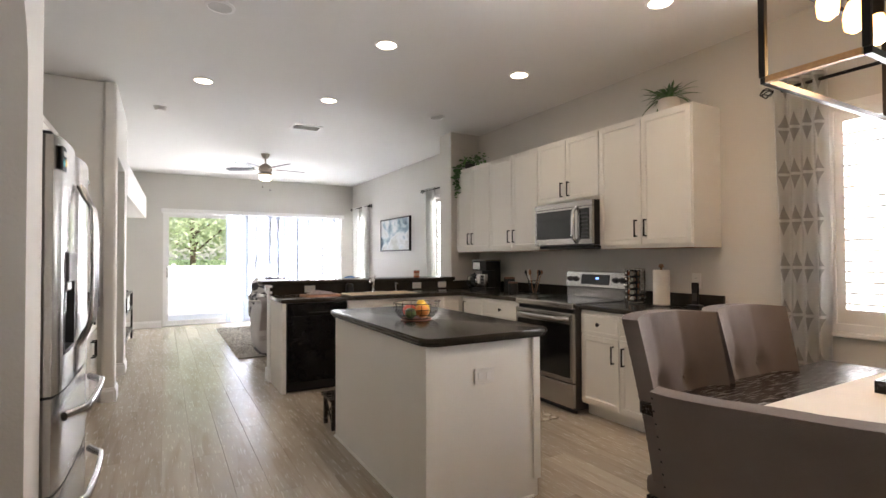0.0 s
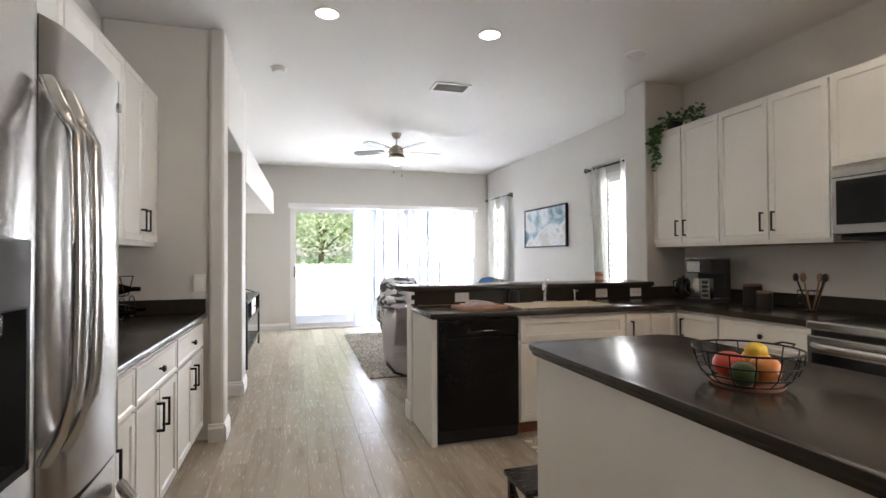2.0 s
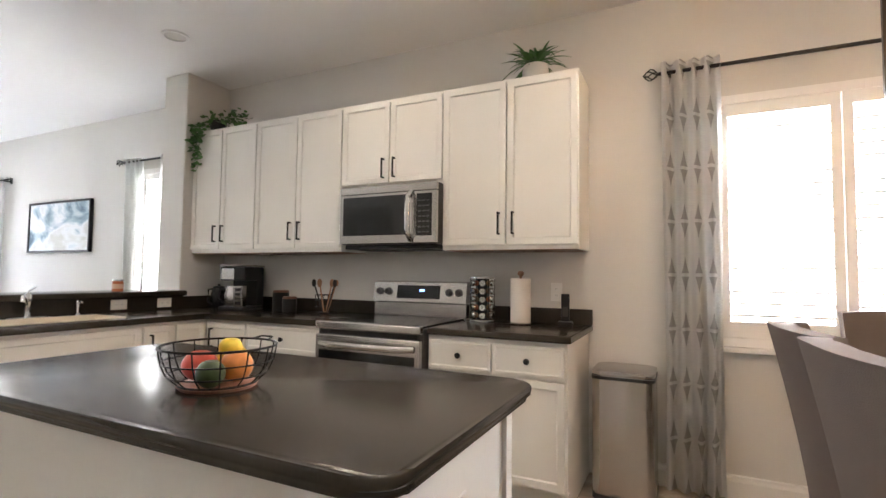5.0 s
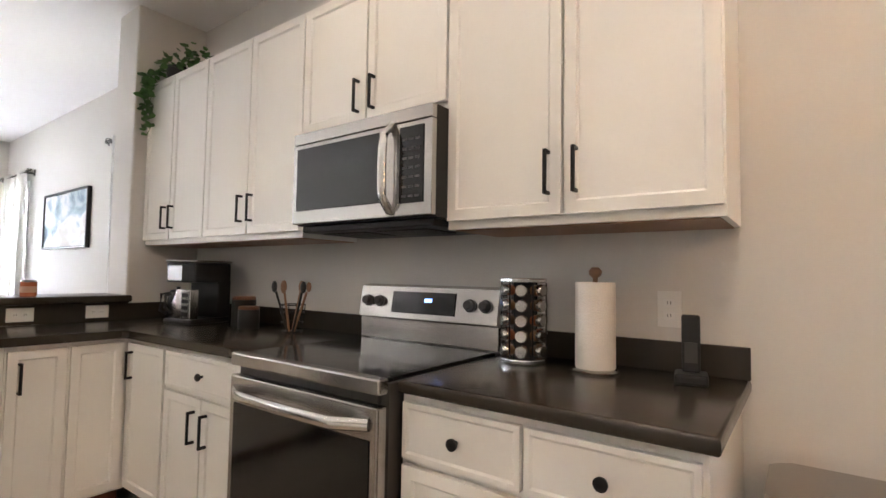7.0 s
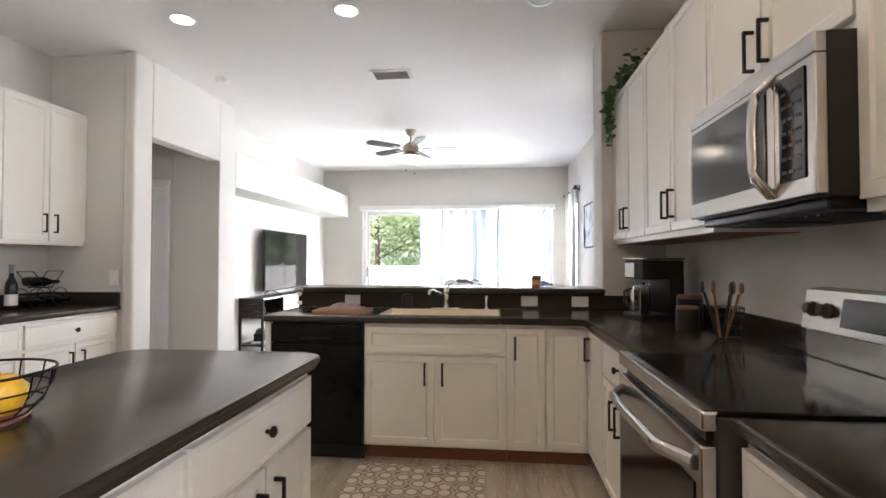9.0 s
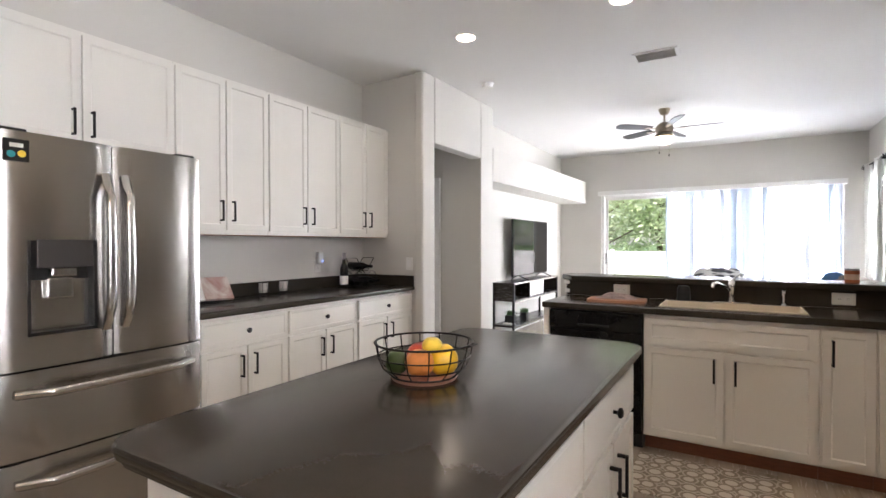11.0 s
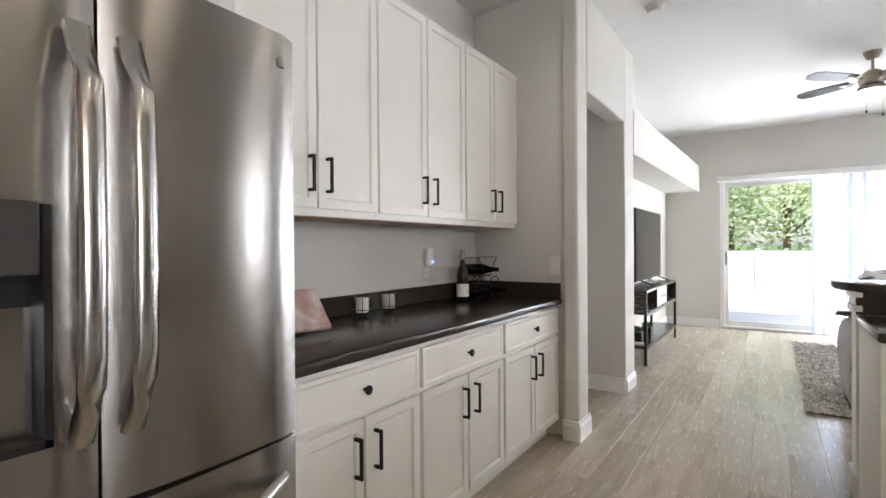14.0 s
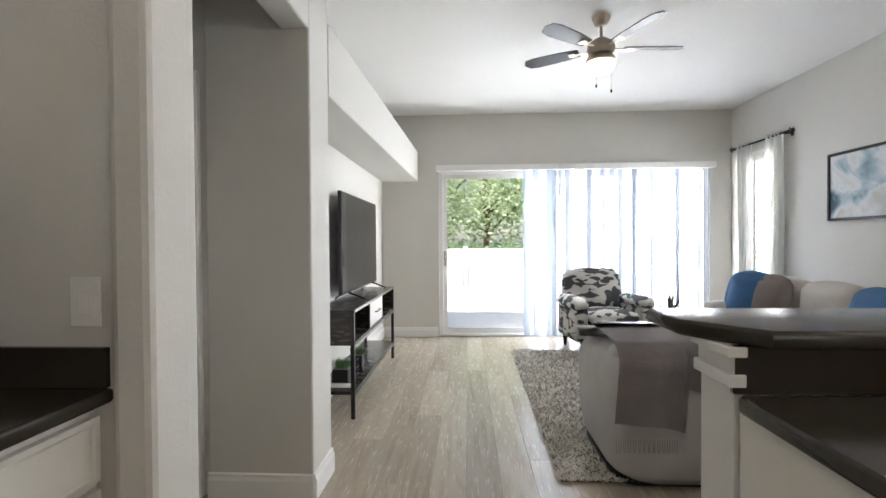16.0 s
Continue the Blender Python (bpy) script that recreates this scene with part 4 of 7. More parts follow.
v = thing("ceiling_vent", pose(2.44, 6.70, H), "white ceiling air vent with angled louvres", "vent")
part("backing", boxes((-0.16, 0.16, -0.10, 0.10, -0.004, -0.001)), material("vent_dark", (0.25, 0.24, 0.23), 0.7), v)
part("frame", boxes((-0.18, 0.18, -0.12, -0.095, -0.012, 0), (-0.18, 0.18, 0.095, 0.12, -0.012, 0), (-0.18, -0.155, -0.095, 0.095, -0.012, 0), (0.155, 0.18, -0.095, 0.095, -0.012, 0)), TRIM, v)
s0 = part("slat", boxes((-0.155, 0.155, -0.011, 0.011, -0.001, 0.001)), TRIM, v, at=pose(0, -0.08, -0.009, 35))
for k in range(1, 8):
    again(s0, "slat", v, pose(0, -0.08 + k * 0.0225, -0.009, 35))
s = thing("smoke_detector", pose(0.85, 6.64, H), "round white smoke detector on the ceiling", "smoke detector")
part("base", lathe([(0.065, -0.012), (0.068, -0.008), (0.068, 0)], 28), WHITEP, s, smooth=40)
part("cap", lathe([(0.02, -0.042), (0.045, -0.04), (0.056, -0.028), (0.058, -0.0125)], 28), WHITEP, s, smooth=40)


def ceiling_fan():
    f = thing("ceiling_fan", pose(2.28, 8.62, H), "brushed nickel ceiling fan with dark blades and lit globe", "ceiling fan")
    nick = material("brushed_nickel", (0.42, 0.36, 0.29), 0.3, metal=1.0)
    part("canopy", lathe([(0.02, -0.075), (0.045, -0.065), (0.065, -0.02), (0.068, 0)], 24), nick, f, smooth=50)
    part("downrod", lathe([(0.012, -0.16), (0.012, -0.07)], 12), nick, f, smooth=50)
    part("motor", lathe([(0.03, -0.30), (0.095, -0.285), (0.105, -0.25), (0.10, -0.21), (0.06, -0.175), (0.025, -0.155)], 28), nick, f, smooth=50)
    part("light_kit", lathe([(0.10, -0.345), (0.112, -0.335), (0.105, -0.31), (0.06, -0.299)], 28), nick, f, smooth=50)
    part("globe", lathe([(0.02, -0.43), (0.06, -0.422), (0.09, -0.395), (0.104, -0.346)], 28), lamp_glow("fan_globe", (1, 0.88, 0.68), 3.5), f, "glowing frosted glass globe", smooth=60)
    blade = material("blade_wood", (0.035, 0.033, 0.035), 0.4, vary=0.15, stretch=(1, 14, 1))
    first = None
    for k in range(5):
        m = pose(0, 0, -0.235, 0, 0, k * 72 + 4)
        if first is None:
            out = [(0.17, -0.045), (0.30, -0.06), (0.52, -0.068), (0.60, -0.055), (0.63, 0), (0.60, 0.055), (0.52, 0.068), (0.30, 0.06), (0.17, 0.045)]
            bm = slab(out, -0.004, 0.004)
            bmesh.ops.rotate(bm, verts=bm.verts, matrix=Matrix.Rotation(radians(12), 3, "X"))
            first = part("blade", bm, blade, f, at=m)
            arm = part("blade_arm", boxes((0.08, 0.24, -0.014, 0.014, -0.012, -0.004), (0.2, 0.25, -0.035, 0.035, -0.012, -0.005), bevel=0.003), nick, f, at=m)
        else:
            again(first, "blade", f, m)
            again(arm, "blade_arm", f, m)
    for x, z in ((0.06, -0.56), (-0.05, -0.52)):
        part("pull_chain", tube([(x, -0.05, -0.34), (x, -0.05, z)], 0.0015, 5), nick, f)
        part("pull_knob", lathe([(0.004, 0), (0.008, 0.008), (0.006, 0.022), (0.002, 0.026)], 10, at=(x, -0.05, z - 0.026)), ESPRESSO, f, smooth=50)


ceiling_fan()

# hall fittings
h = thing("hall_ceiling_light", pose(-2.4, 2.68, HZ), "flush frosted dome hall ceiling light, lit", "ceiling light")
part("rim", lathe([(0.15, -0.03), (0.155, -0.02), (0.155, 0)], 28), STEELH, h, smooth=40)
dome = part("dome", lathe([(0.03, -0.115), (0.08, -0.105), (0.12, -0.075), (0.142, -0.031)], 28), lamp_glow("hall_dome", (1, 0.86, 0.6), 3), h, "glowing frosted dome", smooth=60)
dome.visible_shadow = False
g = thing("return_air_grille", pose(-1.93, 2.78, HZ), "white return air grille in the hall ceiling", "vent")
part("frame", boxes((-0.30, 0.30, -0.2, -0.175, -0.012, 0), (-0.30, 0.30, 0.175, 0.2, -0.012, 0), (-0.30, -0.275, -0.175, 0.175, -0.012, 0), (0.275, 0.30, -0.175, 0.175, -0.012, 0)), TRIM, g)
part("backing", boxes((-0.275, 0.275, -0.175, 0.175, -0.003, -0.001)), material("grille_dark", (0.08, 0.07, 0.06), 0.8), g)
s0 = part("slat", boxes((-0.004, 0.004, -0.175, 0.175, -0.010, -0.004)), TRIM, g, at=(-0.26, 0, 0))
for k in range(1, 25):
    again(s0, "slat", g, (-0.26 + k * 0.0217, 0, 0))
cas = thing("door_casing", pose(HX, 0, 0), "white moulded casing around the open hall doorway", "door casing", kind="structure")
part("casing", boxes((0.001, 0.02, HO0 - 0.07, HO0, 0, 2.13), (0.001, 0.02, HO1, HO1 + 0.07, 0, 2.13), (0.001, 0.022, HO0 - 0.07, HO1 + 0.07, 2.13, 2.20), bevel=0.004), TRIM, cas)


def panel_door(name, m, w, hgt, label, casing=True):
    d = thing(name, m, label, "door", kind="structure")
    bm = bmesh.new()
    box(bm, 0, w, -0.02, 0, 0, hgt)
    part("leaf", bm, TRIM, d)
    pw = (w - 0.26) / 2
    for x in (0.10, 0.16 + pw):
        for z0, z1 in ((0.2, 0.75), (0.88, 1.5), (1.62, hgt - 0.12)):
            b2 = bmesh.new()
            fs = box(b2, x, x + pw, -0.026, -0.0205, z0, z1)
            b2.normal_update()
            bmesh.ops.inset_region(b2, faces=[fs[2]], thickness=0.03, depth=-0.003)
            part("panel", b2, TRIM, d)
    if casing:
        part("casing", boxes((-0.075, -0.003, -0.035, 0, 0, hgt + 0.003), (w + 0.003, w + 0.075, -0.035, 0, 0, hgt + 0.003), (-0.075, w + 0.075, -0.037, 0, hgt + 0.003, hgt + 0.075), bevel=0.005), TRIM, d)
    k = lathe([(0.01, 0), (0.01, 0.03), (0.026, 0.045), (0.028, 0.06), (0.015, 0.07)], 16)
    bmesh.ops.rotate(k, verts=k.verts, matrix=Matrix.Rotation(radians(90), 3, "X"))
    part("door_knob", k, STEELH, d, smooth=40, at=(0.06, -0.02, 0.98))
    return d


panel_door("door_2", pose(HX + 0.002, 2.99, 0, 0, 0, 90), 0.60, 2.08, "closed white six-panel hall door")
panel_door("door_3", pose(-0.92, PY1 + 0.028, 0), 0.78, 2.05, "closed white panel door inside the side passage")
hall_door = panel_door("door_4", pose(-3.0, 2.035, 0, 0, 0, 174.5), 0.80, 2.05, "white hall door in its moulded frame")
for z in (0.25, 1.05, 1.85):
    part("hinge", boxes((0.802, 0.822, -0.045, -0.034, z - 0.05, z + 0.05), bevel=0.002), BLACKM, hall_door, "dark bronze hinge")
k = thing("door_hanger", pose(HX + 0.06, 3.07, 0.86), "red and white tassel ornament hanging on the door knob", "ornament")
part("cord", tube([(0, 0, 0.12), (0.004, 0.002, 0.06), (0, 0, 0)], 0.004, 6), WHITEP, k)
part("tassel", lathe([(0.02, -0.10), (0.026, -0.06), (0.022, -0.01), (0.008, 0.0)], 12), material("red_cloth", (0.42, 0.05, 0.05), 0.9, vary=0.3, scale=60), k, smooth=50)
dr = thing("dresser", pose(-4.75, 2.62, 0), "black dresser in the room beyond the hall", "dresser")
part("body", boxes((-0.9, 0, 0.0, 0.45, 0.10, 0.80)), ESPRESSO, dr)
part("top", boxes((-0.92, 0.02, -0.02, 0.47, 0.80, 0.83), bevel=0.004), ESPRESSO, dr)
for x in (-0.88, -0.05):
    for y in (0.01, 0.40):
        part("leg", boxes((x, x + 0.04, y, y + 0.04, 0, 0.10)), ESPRESSO, dr)
for j in range(3):
    part("drawer", boxes((-0.88, -0.02, -0.014, -0.001, 0.13 + j * 0.22, 0.33 + j * 0.22), bevel=0.004), ESPRESSO, dr)
ob = thing("glass_jars", pose(-4.9, 2.75, 0.83), "small glass and ceramic jars on the dresser", "jars")
for x, r, hh in ((0, 0.04, 0.14), (0.10, 0.03, 0.19), (-0.1, 0.05, 0.09)):
    part("jar", lathe([(r * 0.8, 0), (r, 0.02), (r, hh * 0.7), (r * 0.5, hh * 0.85), (r * 0.6, hh)], 16, at=(x, 0.02, 0)), POT, ob, smooth=50)
bm = bmesh.new()
bmesh.ops.create_uvsphere(bm, u_segments=32, v_segments=20, radius=0.28)
tagged(part("exercise_ball", bm, material("red_rubber", (0.28, 0.03, 0.04), 0.4), smooth=60, at=(-5.6, 2.42, 0.28)), "dark red exercise ball on the floor", "ball")
ch = thing("door_chime", pose(HX, 3.2, 2.66), "round white chime on the hall wall", "chime")
part("case", boxes((0.0, 0.03, -0.06, 0.06, -0.06, 0.06), bevel=0.02), WHITEP, ch)

# ---- dining end ----


def dining_chair(m, label="taupe linen dining chair with buttoned back and dark legs"):
    c = thing("dining_chair", m, label, "chair", "dining chairs")
    bm = bmesh.new()
    n, k = 32, 22
    rows = []
    for j in range(k + 1):
        v = j / k
        z = 0.47 + 0.61 * v
        row = []
        for i in range(n + 1):
            u = i / n * 2 - 1
            half = 0.235 + 0.03 * v
            wrap = -0.075 * abs(u) ** 3
            tuft = sum(0.030 * math.exp(-((u * half - bx) / 0.035) ** 2 - ((z - 0.80) / 0.05) ** 2) + 0.004 * math.exp(-((u * half - bx) / 0.016) ** 2) for bx in (-0.09, 0.09))
            row.append((u * half, 0.235 + 0.11 * v ** 1.3 + wrap, z - 0.012 * (u * u) * v, tuft))
        rows.append(row)
    front = [[bm.verts.new((x, y - 0.052 + q, z)) for x, y, z, q in r] for r in rows]
    rear = [[bm.verts.new((x * 1.015, y + 0.02, z)) for x, y, z, q in r] for r in rows]
    for j in range(k):
        for i in range(n):
            bm.faces.new((front[j][i], front[j][i + 1], front[j + 1][i + 1], front[j + 1][i]))
            bm.faces.new((rear[j][i + 1], rear[j][i], rear[j + 1][i], rear[j + 1][i + 1]))
        for i in (0, n):
            bm.faces.new((front[j][i], front[j + 1][i], rear[j + 1][i], rear[j][i]))
    for i in range(n):
        for j in (0, k):
            bm.faces.new((front[j][i], rear[j][i], rear[j][i + 1], front[j][i + 1]))
    es = [e for e in bm.edges if e.is_manifold and e.calc_face_angle(0) > 1.0]
    bmesh.ops.bevel(bm, geom=es, offset=0.014, segments=2, affect="EDGES", profile=0.5)
    bk = part("backrest", bm, FABT, c, smooth=50)
    for x, z in ((-0.09, 0.80), (0.09, 0.80)):
        b2 = bmesh.new()
        bmesh.ops.create_uvsphere(b2, u_segments=10, v_segments=6, radius=0.014)
        part("button", b2, FABT, bk, smooth=60, at=(x, 0.268, z))
    nails = None
    for side in (-1, 1):
        for j in range(14):
            v = 0.12 + 0.85 * j / 13
            m2 = pose(side * (0.235 + 0.03 * v) * 0.99, 0.235 + 0.11 * v ** 1.3 - 0.075 + 0.021, 0.47 + 0.61 * v - 0.012 * v)
            if nails is None:
                b3 = bmesh.new()
                bmesh.ops.create_icosphere(b3, subdivisions=1, radius=0.006)
                nails = part("nailhead", b3, BLACKM, bk, at=m2)
            else:
                again(nails, "nailhead", bk, m2)
    part("seat", cushion(bmesh.new(), -0.24, 0.24, -0.27, 0.22, 0.40, 0.49, 0.012, 0.03, 6), FABT, c, smooth=60)
    part("seat_frame", boxes((-0.225, 0.225, -0.25, 0.22, 0.345, 0.40), bevel=0.004), ESPRESSO, c)
    for x in (-0.2, 0.2):
        for y, back in ((-0.225, 0), (0.21, 1)):
            b4 = bmesh.new()
            top, bot = 0.022, 0.015
            yb = y + 0.10 * back
            vs = [b4.verts.new((x + sx * (bot if z == 0 else top), (yb if z == 0 else y) + sy * (bot if z == 0 else top), z)) for z in (0, 0.36) for sx, sy in ((-1, -1), (1, -1), (1, 1), (-1, 1))]
            for i in range(4):
                b4.faces.new((vs[i], vs[(i + 1) % 4], vs[4 + (i + 1) % 4], vs[4 + i]))
            b4.faces.new(vs[3::-1])
            b4.faces.new(vs[4:])
            part("leg", b4, ESPRESSO, c)
    return c


first_chair = dining_chair(pose(2.74, 1.57, 0, 0, 0, 2))
copy_thing(first_chair, pose(3.27, 1.57, 0, 0, 0, -2))
copy_thing(first_chair, pose(4.02, 1.26, 0, 0, 0, -92))
end_chair = copy_thing(first_chair, pose(2.36, 1.22, 0, 0, 0, 112))
end_chair.scale = (1, 1, 0.90)
end_chair["label"] = "taupe linen dining chair at the table's end"

t = thing("dining_table", pose(3.20, 1.16, 0), "dark espresso wood dining table", "table")
part("tabletop", slab(rounded(-0.74, 0.74, -0.5, 0.62, 0.02, 3), 0.72, 0.765, 0.006), ESPRESSO, t)
part("apron", boxes((-0.70, 0.70, -0.46, -0.44, 0.60, 0.72), (-0.70, 0.70, 0.55, 0.57, 0.60, 0.72), (-0.70, -0.68, -0.44, 0.55, 0.60, 0.72), (0.68, 0.70, -0.44, 0.55, 0.60, 0.72)), ESPRESSO, t)
for x in (-0.64, 0.64):
    for y in (-0.41, 0.51):
        part("leg", boxes((x - 0.05, x + 0.05, y - 0.05, y + 0.05, 0, 0.72), bevel=0.006), ESPRESSO, t)
RUN = material("table_runner_cloth", (0.70, 0.66, 0.60), 0.9, vary=0.06, bump=0.5, bump_scale=260)
tagged(part("table_runner", slab(rounded(2.68, 3.85, 1.10, 1.50, 0.004, 2), 0.766, 0.769), RUN), "cream cloth runner along the dining table", "table runner")
tr = thing("tray", pose(3.55, 1.30, 0.769), "dark wooden centrepiece tray with small succulents", "tray")
part("tray_base", boxes((-0.20, 0.20, -0.07, 0.07, 0, 0.012), (-0.20, 0.20, -0.07, -0.06, 0.012, 0.05), (-0.20, 0.20, 0.06, 0.07, 0.012, 0.05), (-0.20, -0.19, -0.06, 0.06, 0.012, 0.05), (0.19, 0.20, -0.06, 0.06, 0.012, 0.05)), ESPRESSO, tr)
for x in (-0.12, 0.0, 0.12):
    part("pot", boxes((x - 0.035, x + 0.035, -0.035, 0.035, 0.013, 0.075), bevel=0.006), POT, tr)
    bm = bmesh.new()
    for i in range(14):
        a, e = i * 2.4, 0.4 + 0.05 * i
        p = Vector((x, 0, 0.078))
        d = Vector((math.cos(a) * math.cos(e), math.sin(a) * math.cos(e), math.sin(e)))
        s = d.cross(Vector((0, 0, 1))).normalized() * 0.008
        q = p + d * 0.035
        bm.faces.new([bm.verts.new(v) for v in (p - s, p + s, q + s * 0.6, q + d * 0.012, q - s * 0.6)])
    part("succulent", bm, LEAF, tr)


def chandelier():
    c = thing("linear_chandelier", pose(3.27, 1.31, 0), "black open-frame linear chandelier with amber filament bulbs", "chandelier")
    wood = material("chandelier_wood", (0.50, 0.30, 0.14), 0.5, vary=0.2, stretch=(1, 12, 12))
    x, y, z0, z1, b = 0.52, 0.15, 1.94, 2.34, 0.011
    rows = []
    for z in (z0, z1):
        for s in (-1, 1):
            rows.append((-x, x, s * y - b, s * y + b, z - b, z + b))
    for sx in (-1, 1):
        for sy in (-1, 1):
            rows.append((sx * x - b, sx * x + b, sy * y - b, sy * y + b, z0 + b, z1 - b))
    for r in rows:
        part("frame_bar", boxes(r, bevel=0.002), BLACKM, c)
    for sx in (-1, 1):
        for z in (z0, z1):
            part("end_bar", boxes((sx * x - b, sx * x + b, -y + b, y - b, z - b, z + b)), wood, c, "warm wooden end bar")
    part("lamp_bar", boxes((-x, x, -0.012, 0.012, z1 - 0.011, z1 + 0.011)), BLACKM, c)
    part("stem", tube([(0, 0, z1), (0, 0, H - 0.03)], 0.008, 8), BLACKM, c)
    part("canopy", lathe([(0.06, -0.03), (0.065, 0)], 24, at=(0, 0, H)), BLACKM, c)
    for k in range(5):
        bx = -0.40 + 0.20 * k
        part("socket", lathe([(0.02, 0), (0.022, 0.07), (0.01, 0.09)], 14, at=(bx, 0, z1 - 0.10)), BLACKM, c, smooth=50)
        part("bulb", lathe([(0.012, -0.115), (0.03, -0.10), (0.034, -0.06), (0.03, -0.03), (0.018, 0)], 16, at=(bx, 0, z1 - 0.10)), BULB, c, "glowing amber bulb", smooth=60)


chandelier()

tc = thing("trash_can", pose(4.40, 2.49, 0), "stainless steel step trash can beside the cabinets", "trash can")
part("body", slab(rounded(-0.17, 0.17, -0.165, 0.165, 0.05, 6), 0.03, 0.655), STEEL, tc, smooth=30)
part("base_ring", slab(rounded(-0.172, 0.172, -0.167, 0.167, 0.05, 6), 0.0, 0.03), BLACKP, tc, smooth=30)
part("lid_rim", slab(rounded(-0.173, 0.173, -0.168, 0.168, 0.05, 6), 0.655, 0.672), BLACKP, tc, smooth=30)
part("lid", slab(rounded(-0.17, 0.17, -0.165, 0.165, 0.05, 6), 0.672, 0.70, 0.012), STEEL, tc, smooth=30)
part("pedal", boxes((-0.205, -0.16, -0.07, 0.07, 0.012, 0.026), bevel=0.005), STEELH, tc)

st = thing("step_stool", pose(2.16, 4.30, 0), "small dark wooden stool tucked beside the island", "stool")
part("seat", boxes((-0.17, 0.17, -0.13, 0.13, 0.22, 0.245), bevel=0.006), ESPRESSO, st)
for sx in (-1, 1):
    for sy in (-1, 1):
        part("leg", boxes((sx * 0.14 - 0.015, sx * 0.14 + 0.015, sy * 0.10 - 0.015, sy * 0.10 + 0.015, 0, 0.22), bevel=0.003), ESPRESSO, st)
    part("brace", tube([(sx * 0.14, -0.09, 0.03), (sx * 0.14, 0.09, 0.2)], 0.008, 6), ESPRESSO, st)
    part("brace", tube([(sx * 0.14, 0.09, 0.03), (sx * 0.14, -0.09, 0.2)], 0.008, 6), ESPRESSO, st)


def floor_mat_material():
    m = material("mat_weave", (0.36, 0.31, 0.25), 0.95, bump=0.6, bump_scale=160)
    nd, ln = m.node_tree.nodes, m.node_tree.links
    tcn, v, ramp = nd.new("ShaderNodeTexCoord"), nd.new("ShaderNodeTexVoronoi"), nd.new("ShaderNodeValToRGB")
    v.inputs["Scale"].default_value, v.inputs["Randomness"].default_value = 11, 0.35
    ln.new(tcn.outputs["Object"], v.inputs["Vector"])
    ramp.color_ramp.interpolation = "CONSTANT"
    e = ramp.color_ramp.elements
    e[0].position, e[0].color = 0, (0.58, 0.53, 0.45, 1)
    e[1].position, e[1].color = 0.34, (0.27, 0.22, 0.17, 1)
    x = ramp.color_ramp.elements.new(0.50)
    x.color = (0.48, 0.43, 0.36, 1)
    x = ramp.color_ramp.elements.new(0.60)
    x.color = (0.24, 0.20, 0.15, 1)
    ln.new(v.outputs[0], ramp.inputs[0])
    ln.new(ramp.outputs[0], nd["Principled BSDF"].inputs["Base Color"])
    return m


MAT = floor_mat_material()
tagged(part("kitchen_mat", slab(rounded(2.53, 3.31, 4.83, 5.37, 0.02, 3), 0.0005, 0.008, 0.003), MAT, smooth=40), "beige patterned mat in front of the sink", "mat")
tagged(part("kitchen_mat", slab(rounded(3.22, 3.72, 3.55, 4.30, 0.02, 3), 0.0005, 0.008, 0.003), MAT, smooth=40), "beige patterned mat in front of the stove", "mat")

# ---- things on the counters ----


